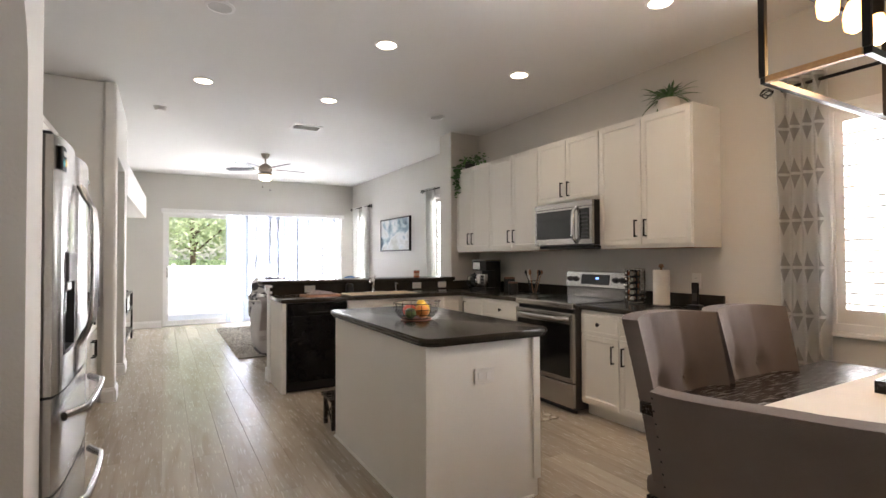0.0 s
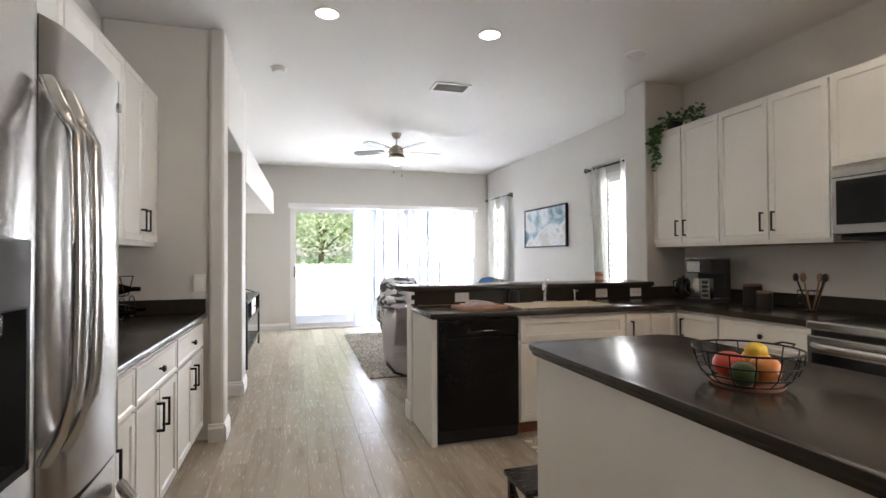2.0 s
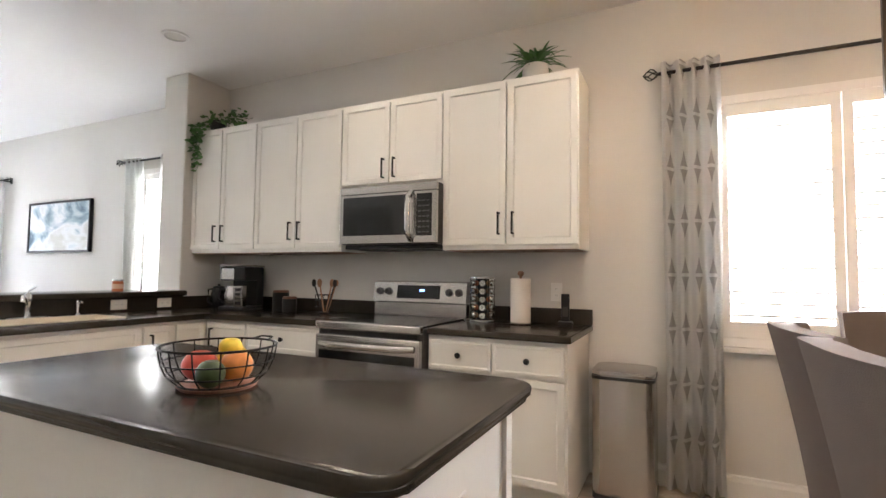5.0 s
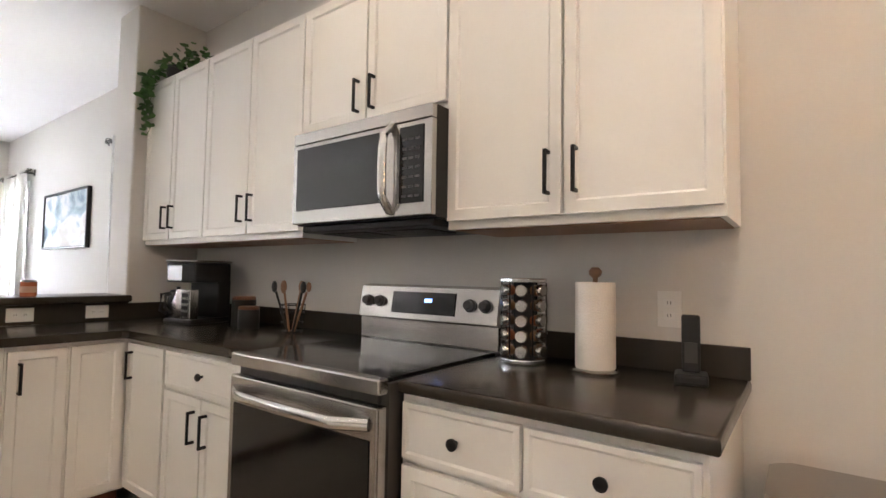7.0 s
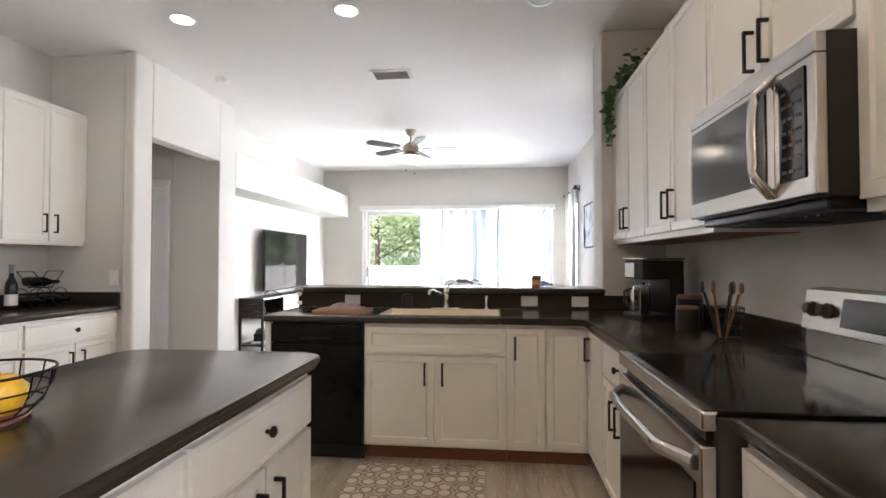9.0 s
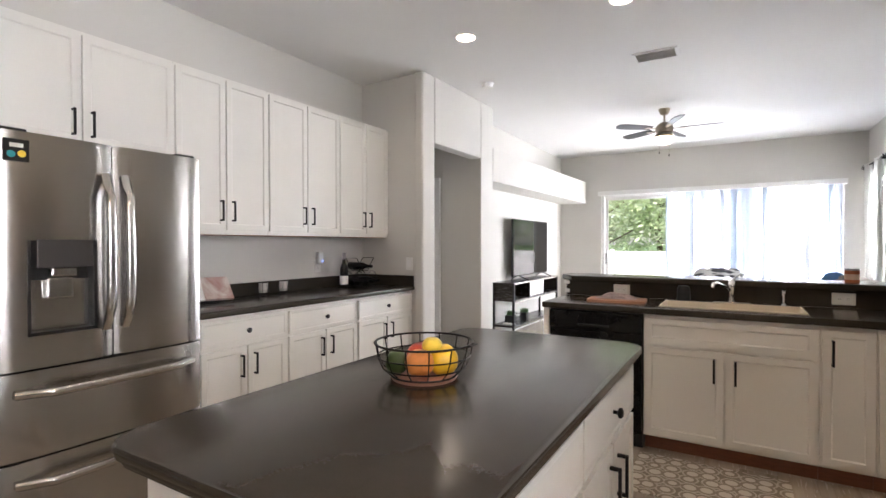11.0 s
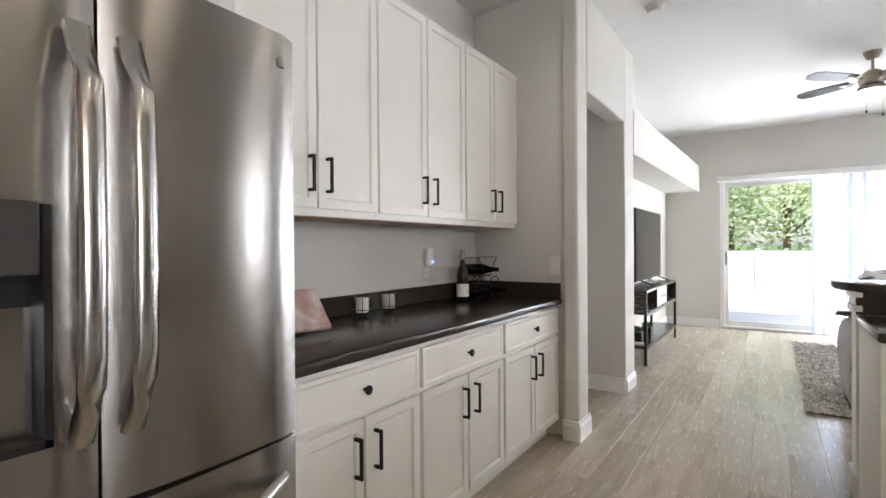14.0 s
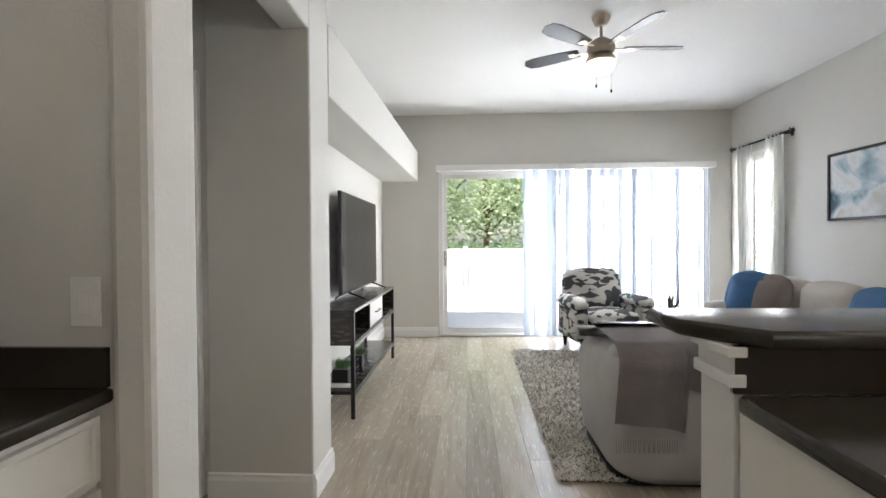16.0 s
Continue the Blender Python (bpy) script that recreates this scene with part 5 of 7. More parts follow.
def fruit_bowl():
    b = thing("fruit_bowl", pose(2.27, 3.28, 0.926), "black wire bowl of fruit on the island", "fruit bowl")
    prof = ((0.096, 0.012), (0.122, 0.036), (0.136, 0.068), (0.143, 0.106))

    def ring(r, z, w):
        return tube([(r * math.cos(a * math.pi / 20), r * math.sin(a * math.pi / 20), z) for a in range(40)], w, 6, closed=True)
    for (r, z), w in zip(prof, (0.003, 0.0022, 0.0022, 0.0032)):
        part("wire_ring", ring(r, z, w), BLACKM, b)
    for k in range(14):
        a = 2 * math.pi * k / 14
        part("wire_rib", tube([(r * math.cos(a), r * math.sin(a), z) for r, z in prof], 0.002, 5), BLACKM, b)
    part("wire_handle", tube([(0.140, -0.03, 0.106), (0.164, -0.02, 0.112), (0.164, 0.02, 0.112), (0.140, 0.03, 0.106)], 0.003, 6), BLACKM, b)
    part("plate", lathe([(0.093, 0.0), (0.099, 0.008), (0.091, 0.012)], 36), material("copper_plate", (0.42, 0.20, 0.14), 0.35, metal=0.3), b, "copper-brown base plate", smooth=50)
    cols = {"tomato": (0.50, 0.06, 0.03), "bell_pepper": (0.72, 0.42, 0.02), "avocado": (0.035, 0.06, 0.012), "lemon": (0.78, 0.55, 0.05), "apple": (0.62, 0.22, 0.05)}
    for nm, x, y, z, r, s in (("tomato", -0.03, 0.03, 0.056, 0.044, 0.9), ("apple", 0.015, -0.045, 0.054, 0.042, 0.95), ("bell_pepper", 0.052, 0.015, 0.056, 0.045, 1.05), ("avocado", -0.06, -0.045, 0.047, 0.035, 1.0), ("lemon", 0.02, 0.065, 0.047, 0.035, 0.85), ("lemon", 0.03, -0.005, 0.098, 0.03, 0.85)):
        bm = bmesh.new()
        bmesh.ops.create_uvsphere(bm, u_segments=20, v_segments=14, radius=r)
        for v in bm.verts:
            p = v.co
            a = math.atan2(p.y, p.x)
            lobes = 1 + (0.07 * math.cos(4 * a) if nm == "bell_pepper" else 0.015 * math.cos(3 * a))
            dent = 0.35 * r * math.exp(-((p.x ** 2 + p.y ** 2) / (0.25 * r) ** 2)) if p.z > 0 else 0
            v.co = Vector((p.x * lobes, p.y * lobes, p.z * s - dent * 0.5))
        f = tagged(part(nm, bm, material(nm + "_skin", cols[nm], 0.35, vary=0.2, scale=25, bump=0.1), smooth=60, at=(2.27 + x * 1.05, 3.28 + y * 1.05, 0.926 + z)), {"tomato": "ripe red tomato in the wire bowl", "apple": "red and yellow apple in the wire bowl", "bell_pepper": "yellow bell pepper in the wire bowl", "avocado": "dark green avocado in the wire bowl", "lemon": "yellow lemon in the wire bowl"}[nm], "fruit")


fruit_bowl()


def coffee_maker():
    c = thing("coffee_maker", pose(4.36, 5.52, 0.915, 0, 0, -78), "black and steel drip coffee maker with glass carafe", "coffee maker")
    part("base", boxes((-0.12, 0.12, -0.15, 0.12, 0, 0.03), bevel=0.008), BLACKP, c)
    part("tower", boxes((-0.12, 0.12, 0.03, 0.12, 0.03, 0.25), bevel=0.006), BLACKP, c)
    part("head", boxes((-0.12, 0.12, -0.14, 0.12, 0.24, 0.355), bevel=0.01), BLACKP, c)
    part("head_panel", boxes((-0.10, 0.02, -0.146, -0.139, 0.25, 0.34), bevel=0.002), STEELH, c)
    part("lid", boxes((-0.125, 0.125, -0.145, 0.125, 0.356, 0.37), bevel=0.006), STEEL, c)
    part("button_panel", boxes((0.03, 0.11, -0.155, -0.10, 0.03, 0.20), bevel=0.004), STEELH, c)
    for k in range(4):
        part("button", boxes((0.045, 0.095, -0.160, -0.1555, 0.05 + k * 0.036, 0.072 + k * 0.036), bevel=0.002), BLACKP, c)
    part("carafe", lathe([(0.05, 0), (0.06, 0.015), (0.062, 0.09), (0.045, 0.14), (0.042, 0.165)], 24, at=(-0.045, -0.075, 0.031)), STEEL, c, "steel carafe", smooth=50)
    part("carafe_handle", tube([(-0.09, -0.12, 0.17), (-0.11, -0.145, 0.16), (-0.112, -0.145, 0.09), (-0.09, -0.12, 0.06)], 0.009, 8), BLACKP, c, smooth=60)


coffee_maker()
kt = thing("kettle", pose(4.38, 5.83, 0.915), "dark glass kettle with a black handle", "kettle")
part("body", lathe([(0.065, 0), (0.07, 0.02), (0.065, 0.12), (0.05, 0.17)], 24), BLACKG, kt, smooth=50)
part("lid", lathe([(0.05, 0.1705), (0.045, 0.185), (0.012, 0.19), (0.012, 0.205)], 20), BLACKP, kt, smooth=50)
part("handle", tube([(-0.05, 0, 0.165), (-0.105, 0, 0.16), (-0.11, 0, 0.06), (-0.068, 0, 0.035)], 0.009, 8), BLACKP, kt, smooth=60)


def canister(x, y, r, h):
    c = thing("canister", pose(x, y, 0.915), "black ceramic canister with a wooden lid", "canister", "canisters")
    part("jar", lathe([(r * 0.95, 0), (r, 0.01), (r, h), (r * 0.94, h + 0.004)], 24), BLACKP, c, smooth=40)
    part("lid", lathe([(r * 0.97, h + 0.0045), (r * 0.99, h + 0.012), (r * 0.9, h + 0.022)], 24), material("lid_wood", (0.16, 0.07, 0.04), 0.5), c, "brown wooden lid", smooth=40)


canister(4.43, 5.16, 0.066, 0.145)
canister(4.36, 5.00, 0.056, 0.10)


def utensil_holder():
    u = thing("utensil_holder", pose(4.44, 4.73, 0.915), "black wire utensil holder with wooden spoons", "utensil holder")
    for z in (0.004, 0.05, 0.10, 0.14):
        r = 0.05 + 0.1 * z
        part("wire_ring", tube([(r * math.cos(a * math.pi / 12), r * math.sin(a * math.pi / 12), z) for a in range(24)], 0.003, 5, closed=True), BLACKM, u)
    for k in range(10):
        a = 2 * math.pi * k / 10
        part("wire_rib", tube([(0.05 * math.cos(a), 0.05 * math.sin(a), 0.004), (0.064 * math.cos(a), 0.064 * math.sin(a), 0.14)], 0.002, 5), BLACKM, u)
    part("base", lathe([(0.05, 0.0), (0.05, 0.003)], 20), BLACKM, u)
    wood = material("spoon_wood", (0.30, 0.15, 0.08), 0.55, vary=0.2)
    for k, (dx, dy, w, col) in enumerate(((-0.05, 0.06, 0.03, BLACKP), (-0.015, 0.04, 0.034, wood), (0.03, -0.03, 0.032, wood), (0.0, -0.08, 0.03, BLACKP), (0.05, -0.055, 0.026, wood))):
        bm = tube([(dx * 0.2, dy * 0.2, 0.01), (dx, dy, 0.21)], 0.006, 7)
        q = bmesh.new()
        bmesh.ops.create_uvsphere(q, u_segments=12, v_segments=8, radius=1)
        bmesh.ops.scale(q, verts=q.verts, vec=(0.008, w * 0.72, w))
        bmesh.ops.translate(q, verts=q.verts, vec=(dx * 1.12, dy * 1.12, 0.235))
        me = bpy.data.meshes.new("tmp")
        q.to_mesh(me)
        q.free()
        bm.from_mesh(me)
        bpy.data.meshes.remove(me)
        tagged(part("utensil", bm, col, smooth=60, at=(4.38, 4.66, 0.915)), "wooden cooking spoon in the wire holder" if col is wood else "dark cooking spoon in the wire holder", "utensil")


utensil_holder()


def spice_rack():
    s = thing("spice_rack", pose(4.43, 3.385, 0.915, 0, 0, 20), "black revolving spice rack with chrome-lidded jars", "spice rack")
    part("base", slab([(0.085 * math.cos(i * math.pi / 4 + 0.39), 0.085 * math.sin(i * math.pi / 4 + 0.39)) for i in range(8)], 0.0, 0.018, 0.004), STEELH, s)
    part("core", lathe([(0.045, 0.018), (0.045, 0.285)], 8), BLACKP, s)
    part("top", slab([(0.085 * math.cos(i * math.pi / 4 + 0.39), 0.085 * math.sin(i * math.pi / 4 + 0.39)) for i in range(8)], 0.285, 0.30, 0.004), STEELH, s)
    spice = [material("spice_fill", c, 0.5) for c in ((0.28, 0.08, 0.03), (0.10, 0.06, 0.03), (0.20, 0.11, 0.05))]
    jar = cap = None
    for k in range(6):
        for j in range(5):
            m = pose(0, 0, 0.045 + j * 0.053, 0, 90, 0)
            m = Matrix.Rotation(k * math.pi / 3, 4, "Z") @ pose(0.040, 0, 0.045 + j * 0.053, 0, 90, 0)
            o = part("jar", lathe([(0.019, 0), (0.019, 0.025)], 12), spice[(k + j) % 3], s, smooth=40, at=m)
            if cap is None:
                cap = part("cap", lathe([(0.0215, 0.0255), (0.0215, 0.042), (0.019, 0.045)], 14), STEELH, o, "chrome cap", smooth=40)
            else:
                again(cap, "cap", o, Matrix.Identity(4))
    for k in range(6):
        a = (k + 0.5) * math.pi / 3
        part("post", tube([(0.08 * math.cos(a), 0.08 * math.sin(a), 0.018), (0.08 * math.cos(a), 0.08 * math.sin(a), 0.285)], 0.003, 5), BLACKM, s)


spice_rack()
pt = thing("paper_towel_holder", pose(4.42, 3.12, 0.915), "white paper towel roll on a steel stand", "paper towel")
part("stand", lathe([(0.075, 0), (0.077, 0.006), (0.07, 0.012)], 28), STEELH, pt, smooth=50)
part("roll", lathe([(0.062, 0.013), (0.064, 0.016), (0.064, 0.288), (0.062, 0.291), (0.02, 0.291)], 32), material("paper", (0.80, 0.76, 0.70), 0.9, bump=0.4, bump_scale=180), pt, "white paper roll", smooth=50)
part("knob", lathe([(0.008, 0.291), (0.008, 0.305), (0.02, 0.315), (0.022, 0.328), (0.012, 0.34)], 18), material("copper_knob", (0.3, 0.18, 0.12), 0.3, metal=0.8), pt, smooth=60)
ph = thing("cordless_phone", pose(4.44, 2.84, 0.915, 0, 0, -80), "black cordless phone standing in its charger", "phone")
part("charger", boxes((-0.045, 0.045, -0.05, 0.05, 0, 0.03), bevel=0.008), BLACKP, ph)
part("handset", boxes((-0.025, 0.025, -0.012, 0.014, 0.031, 0.20), bevel=0.006), BLACKP, ph)
part("keypad", boxes((-0.017, 0.017, -0.0145, -0.0125, 0.06, 0.12)), DARKSTEEL, ph)


def outlet(m, w, h, label, kind="outlet"):
    """Wall plate facing -y."""
    o = thing("outlet" if kind == "outlet" else "light_switch", m, label, kind)
    part("plate", boxes((-w / 2, w / 2, -0.006, 0, -h / 2, h / 2), bevel=0.002), WHITEP, o)
    if kind == "outlet":
        for s in (-1, 1):
            d = 0.021 * s
            r = (d - 0.014, d + 0.014, -0.0085, -0.0062, -0.018, 0.018) if w > h else (-0.018, 0.018, -0.0085, -0.0062, d - 0.014, d + 0.014)
            k = part("socket", boxes(r, bevel=0.001), TRIM, o)
            cx, cz = (d, 0) if w > h else (0, d)
            part("slot", boxes((cx - 0.006, cx - 0.004, -0.0092, -0.0086, cz - 0.005, cz + 0.005), (cx + 0.004, cx + 0.006, -0.0092, -0.0086, cz - 0.005, cz + 0.005)), BLACKP, k)
    else:
        part("rocker", boxes((-0.017, 0.017, -0.0095, -0.0062, -0.033, 0.033), bevel=0.002), TRIM, o)


for x in (2.30, 3.62, 3.98):
    outlet(pose(x, 5.978, 0.972), 0.118, 0.074, "white outlet on the dark bar panel")
outlet(pose(0.345, 5.968, 1.13), 0.075, 0.12, "white rocker light switch on the column", "switch")
outlet(pose(NX, 5.38, 1.12, 0, 0, 90), 0.075, 0.12, "white outlet above the side counter")
outlet(pose(RX, 2.93, 1.12, 0, 0, -90), 0.075, 0.12, "white outlet above the stove counter")
nl = thing("night_light", pose(NX, 5.38, 1.16, 0, 0, 90), "white plug-in freshener with blue glow", "night light")
part("body", boxes((-0.03, 0.03, -0.05, -0.0095, -0.02, 0.09), bevel=0.012), WHITEP, nl)
part("glow_dot", boxes((0.005, 0.025, -0.053, -0.0505, 0.0, 0.012)), lamp_glow("blue_dot", (0.1, 0.25, 1), 3), nl, "blue glowing dot")

# sink
CREAM = material("cream_sink", (0.70, 0.62, 0.48), 0.3, vary=0.03)
sk = thing("sink", pose(0, 0, 0), "cream undermount kitchen sink", "sink")
x0, x1, y0, y1 = SK
part("basin", boxes((x0, x1, y0, y0 + 0.012, 0.70, 0.921), (x0, x1, y1 - 0.012, y1, 0.70, 0.921), (x0, x0 + 0.012, y0 + 0.012, y1 - 0.012, 0.70, 0.921), (x1 - 0.012, x1, y0 + 0.012, y1 - 0.012, 0.70, 0.921), (x0 + 0.012, x1 - 0.012, y0 + 0.012, y1 - 0.012, 0.70, 0.712), ((x0 + x1) / 2 - 0.01, (x0 + x1) / 2 + 0.01, y0 + 0.012, y1 - 0.012, 0.712, 0.87)), CREAM, sk)
CHROME = material("chrome", (0.75, 0.75, 0.74), 0.08, metal=1.0, vary=0.01)
fc = thing("faucet", pose(3.02, 5.915, 0.915), "chrome kitchen faucet with side lever", "faucet")
part("plate", slab(rounded(-0.12, 0.12, -0.027, 0.027, 0.026, 5), 0, 0.012, 0.004), CHROME, fc, smooth=40)
part("body", lathe([(0.024, 0.012), (0.02, 0.03), (0.02, 0.10), (0.026, 0.12), (0.02, 0.15), (0.008, 0.158)], 20), CHROME, fc, smooth=50)
part("spout", tube([(0, 0, 0.08), (-0.03, -0.04, 0.11), (-0.08, -0.13, 0.145), (-0.10, -0.17, 0.14), (-0.105, -0.18, 0.12)], 0.011, 10), CHROME, fc, smooth=60)
part("lever", tube([(0, 0, 0.15), (0.02, 0.03, 0.175), (0.05, 0.02, 0.20)], 0.006, 8), CHROME, fc, smooth=60)
sp = thing("soap_dispenser", pose(3.31, 5.915, 0.915), "chrome soap dispenser beside the faucet", "soap dispenser")
part("base", lathe([(0.022, 0), (0.02, 0.012), (0.010, 0.02), (0.010, 0.06), (0.015, 0.075), (0.013, 0.10), (0.006, 0.105)], 16), CHROME, sp, smooth=50)
part("spout", tube([(0, 0, 0.095), (0, -0.03, 0.10), (0, -0.05, 0.092)], 0.006, 8), CHROME, sp, smooth=60)
sc = thing("sponge_caddy", pose(2.73, 5.90, 0.915), "black sponge caddy behind the sink", "caddy")
part("body", lathe([(0.04, 0), (0.045, 0.01), (0.042, 0.09), (0.03, 0.11)], 18), BLACKP, sc, smooth=50)
cb = thing("cutting_board", pose(2.33, 5.66, 0.915, 0, 0, 4), "reddish wooden cutting board on the counter", "cutting board")
part("board", slab(rounded(-0.19, 0.19, -0.125, 0.125, 0.03, 5), 0, 0.018, 0.004), material("board_wood", (0.36, 0.17, 0.09), 0.45, vary=0.15, stretch=(2, 18, 2)), cb, smooth=40)


def cloth_heap(name, x, y, z, w, d, hgt, mat, label, category, seed):
    bm = bmesh.new()
    n = 22
    grid = []
    for j in range(n + 1):
        row = []
        for i in range(n + 1):
            u, v = i / n * 2 - 1, j / n * 2 - 1
            edge = max(0, 1 - max(abs(u), abs(v)) ** 4)
            hh = hgt * edge * (0.55 + 0.9 * noise.noise(Vector((u * 1.6 + seed, v * 2.2, seed)))) + 0.004
            wob = 0.08 * noise.noise(Vector((u * 2, v * 2, seed + 5)))
            row.append(bm.verts.new(((u + wob) * w / 2, (v + wob) * d / 2, max(0.003, hh))))
        grid.append(row)
    for j in range(n):
        for i in range(n):
            bm.faces.new((grid[j][i], grid[j][i + 1], grid[j + 1][i + 1], grid[j + 1][i]))
    bmesh.ops.solidify(bm, geom=bm.faces[:], thickness=0.003)
    return tagged(part(name, bm, mat, smooth=70, at=(x, y, z)), label, category)


cloth_heap("dish_towel", 2.33, 5.68, 0.934, 0.26, 0.17, 0.035, material("towel_cloth", (0.55, 0.47, 0.46), 0.95, vary=0.25, scale=30), "folded grey-pink dish towel on the cutting board", "towel", 2.0)
cd = thing("candle_jar", pose(3.68, 6.10, 1.068), "orange-brown candle jar with a label on the bar", "candle")
part("jar", lathe([(0.036, 0), (0.038, 0.006), (0.038, 0.078)], 24), material("amber_wax", (0.42, 0.13, 0.06), 0.25), cd, smooth=40)
part("label", lathe([(0.0386, 0.02), (0.0386, 0.055)], 24), material("label_paper", (0.55, 0.33, 0.22), 0.7), cd, smooth=40)
part("lid", lathe([(0.039, 0.0785), (0.039, 0.09)], 24), STEELH, cd, smooth=40)
# side counter
wb = thing("wine_bottle", pose(-0.10, 5.54, 0.915), "dark wine bottle with a white label", "bottle")
part("glass", lathe([(0.036, 0), (0.038, 0.006), (0.038, 0.16), (0.034, 0.19), (0.016, 0.235), (0.014, 0.27)], 24), material("dark_bottle_glass", (0.012, 0.014, 0.012), 0.06), wb, smooth=50)
part("label", lathe([(0.0385, 0.03), (0.0385, 0.11)], 24), WHITEP, wb, "white paper label", smooth=50)
part("foil", lathe([(0.0155, 0.262), (0.016, 0.325)], 18), material("foil", (0.30, 0.28, 0.30), 0.35, metal=0.6), wb, "silver-grey foil cap", smooth=50)


def wine_rack():
    w = thing("wine_rack", pose(-0.06, 5.80, 0.915), "black wire wine rack holding bottles", "wine rack")
    for dy in (-0.10, 0.10):
        part("loop", tube([(0.0, dy + 0.07 * math.cos(a * math.pi / 12), 0.072 + 0.068 * math.sin(a * math.pi / 12)) for a in range(24)], 0.0035, 6, closed=True), BLACKM, w)
        part("loop", tube([(-0.14, dy + 0.07 * math.cos(a * math.pi / 12), 0.072 + 0.068 * math.sin(a * math.pi / 12)) for a in range(24)], 0.0035, 6, closed=True), BLACKM, w)
    for x in (0.0, -0.14):
        part("cradle", tube([(x, -0.13, 0.27), (x, -0.06, 0.19), (x, -0.035, 0.15), (x, 0.035, 0.15), (x, 0.06, 0.19), (x, 0.13, 0.27)], 0.0035, 6), BLACKM, w)
    for y, z in ((-0.13, 0.27), (0.13, 0.27), (-0.035, 0.145), (0.035, 0.145)):
        part("crossbar", tube([(0, y, z), (-0.14, y, z)], 0.003, 6), BLACKM, w)
    for dy, z, i in ((-0.10, 0.048, 0), (0.10, 0.048, 1), (0.0, 0.19, 2)):
        bm = lathe([(0.034, 0), (0.037, 0.006), (0.037, 0.16), (0.015, 0.23), (0.014, 0.28)], 18)
        bmesh.ops.rotate(bm, verts=bm.verts, matrix=Matrix.Rotation(radians(90), 3, "Y"))
        o = tagged(part("wine_bottle", bm, BLACKG, smooth=50, at=(-0.06 - 0.20, 5.80 + dy, 0.915 + z)), "dark wine bottle lying in the rack", "bottle")


wine_rack()
for y in (4.66, 4.86):
    c = thing("candle_holder", pose(-0.14, y, 0.915), "glass candle cup in a black wire cage", "candle holder", "candle holders")
    part("cup", lathe([(0.028, 0.025), (0.034, 0.03), (0.036, 0.10)], 20), material("frosted_cup", (0.70, 0.68, 0.64), 0.2), c, smooth=50)
    for r, z in ((0.025, 0.003), (0.048, 0.04), (0.042, 0.105)):
        part("wire_ring", tube([(r * math.cos(a * math.pi / 10), r * math.sin(a * math.pi / 10), z) for a in range(20)], 0.002, 5, closed=True), BLACKM, c)
    for k in range(8):
        a = k * math.pi / 4
        part("wire_rib", tube([(0.025 * math.cos(a), 0.025 * math.sin(a), 0.003), (0.048 * math.cos(a), 0.048 * math.sin(a), 0.04), (0.042 * math.cos(a), 0.042 * math.sin(a), 0.105)], 0.0018, 5), BLACKM, c)
cbk = thing("cookbook", pose(-0.04, 4.08, 0.915, 0, 0, 70), "open cookbook leaning on a black stand", "book")
part("stand", boxes((-0.12, 0.12, 0.02, 0.05, 0, 0.02), (-0.005, 0.005, 0.04, 0.05, 0.02, 0.12), bevel=0.003), BLACKM, cbk)
PAGE = two_tone("cookbook_page", (0.40, 0.20, 0.17), (0.74, 0.71, 0.67), (5, 5, 4), "soft")
part("page", boxes((-0.18, -0.002, -0.008, 0.010, 0, 0.22), bevel=0.003), WHITEP, cbk, at=pose(0, -0.10, 0.035, -52, 0, 0))
part("page", boxes((0.002, 0.18, -0.008, 0.010, 0, 0.22), bevel=0.003), PAGE, cbk, "page with a reddish photograph", at=pose(0, -0.10, 0.035, -52, 0, 0))

# ---- plants ----


def leaf_blade(bm, base, a, length, w, up, droop, n=5):
    d = Vector((math.cos(a), math.sin(a), 0))
    s = Vector((-d.y, d.x, 0))
    prev = None
    for i in range(n + 1):
        u = i / n
        p = base + d * length * u * math.cos(up) + Vector((0, 0, length * (u * math.sin(up) - droop * u * u)))
        ww = w * math.sin(math.pi * min(0.98, 0.12 + 0.86 * u)) ** 0.8
        cur = [bm.verts.new(p - s * ww), bm.verts.new(p + s * ww)]
        if prev:
            bm.faces.new((prev[0], prev[1], cur[1], cur[0]))
        prev = cur


def fern():
    rng = random.Random(7)
    p = thing("potted_fern", pose(4.40, 3.02, UZ1), "green fern in a cream pot on the cabinet", "potted plant")
    part("pot", lathe([(0.055, 0), (0.075, 0.02), (0.085, 0.08), (0.078, 0.12)], 24), POT, p, smooth=50)
    bm = bmesh.new()
    for i in range(90):
        leaf_blade(bm, Vector((rng.uniform(-0.03, 0.03), rng.uniform(-0.03, 0.03), 0.115)), rng.uniform(0, 6.28), rng.uniform(0.16, 0.30), rng.uniform(0.007, 0.012), rng.uniform(0.35, 1.4), rng.uniform(0.3, 0.8))
    part("fronds", bm, LEAF, p, smooth=60)


fern()


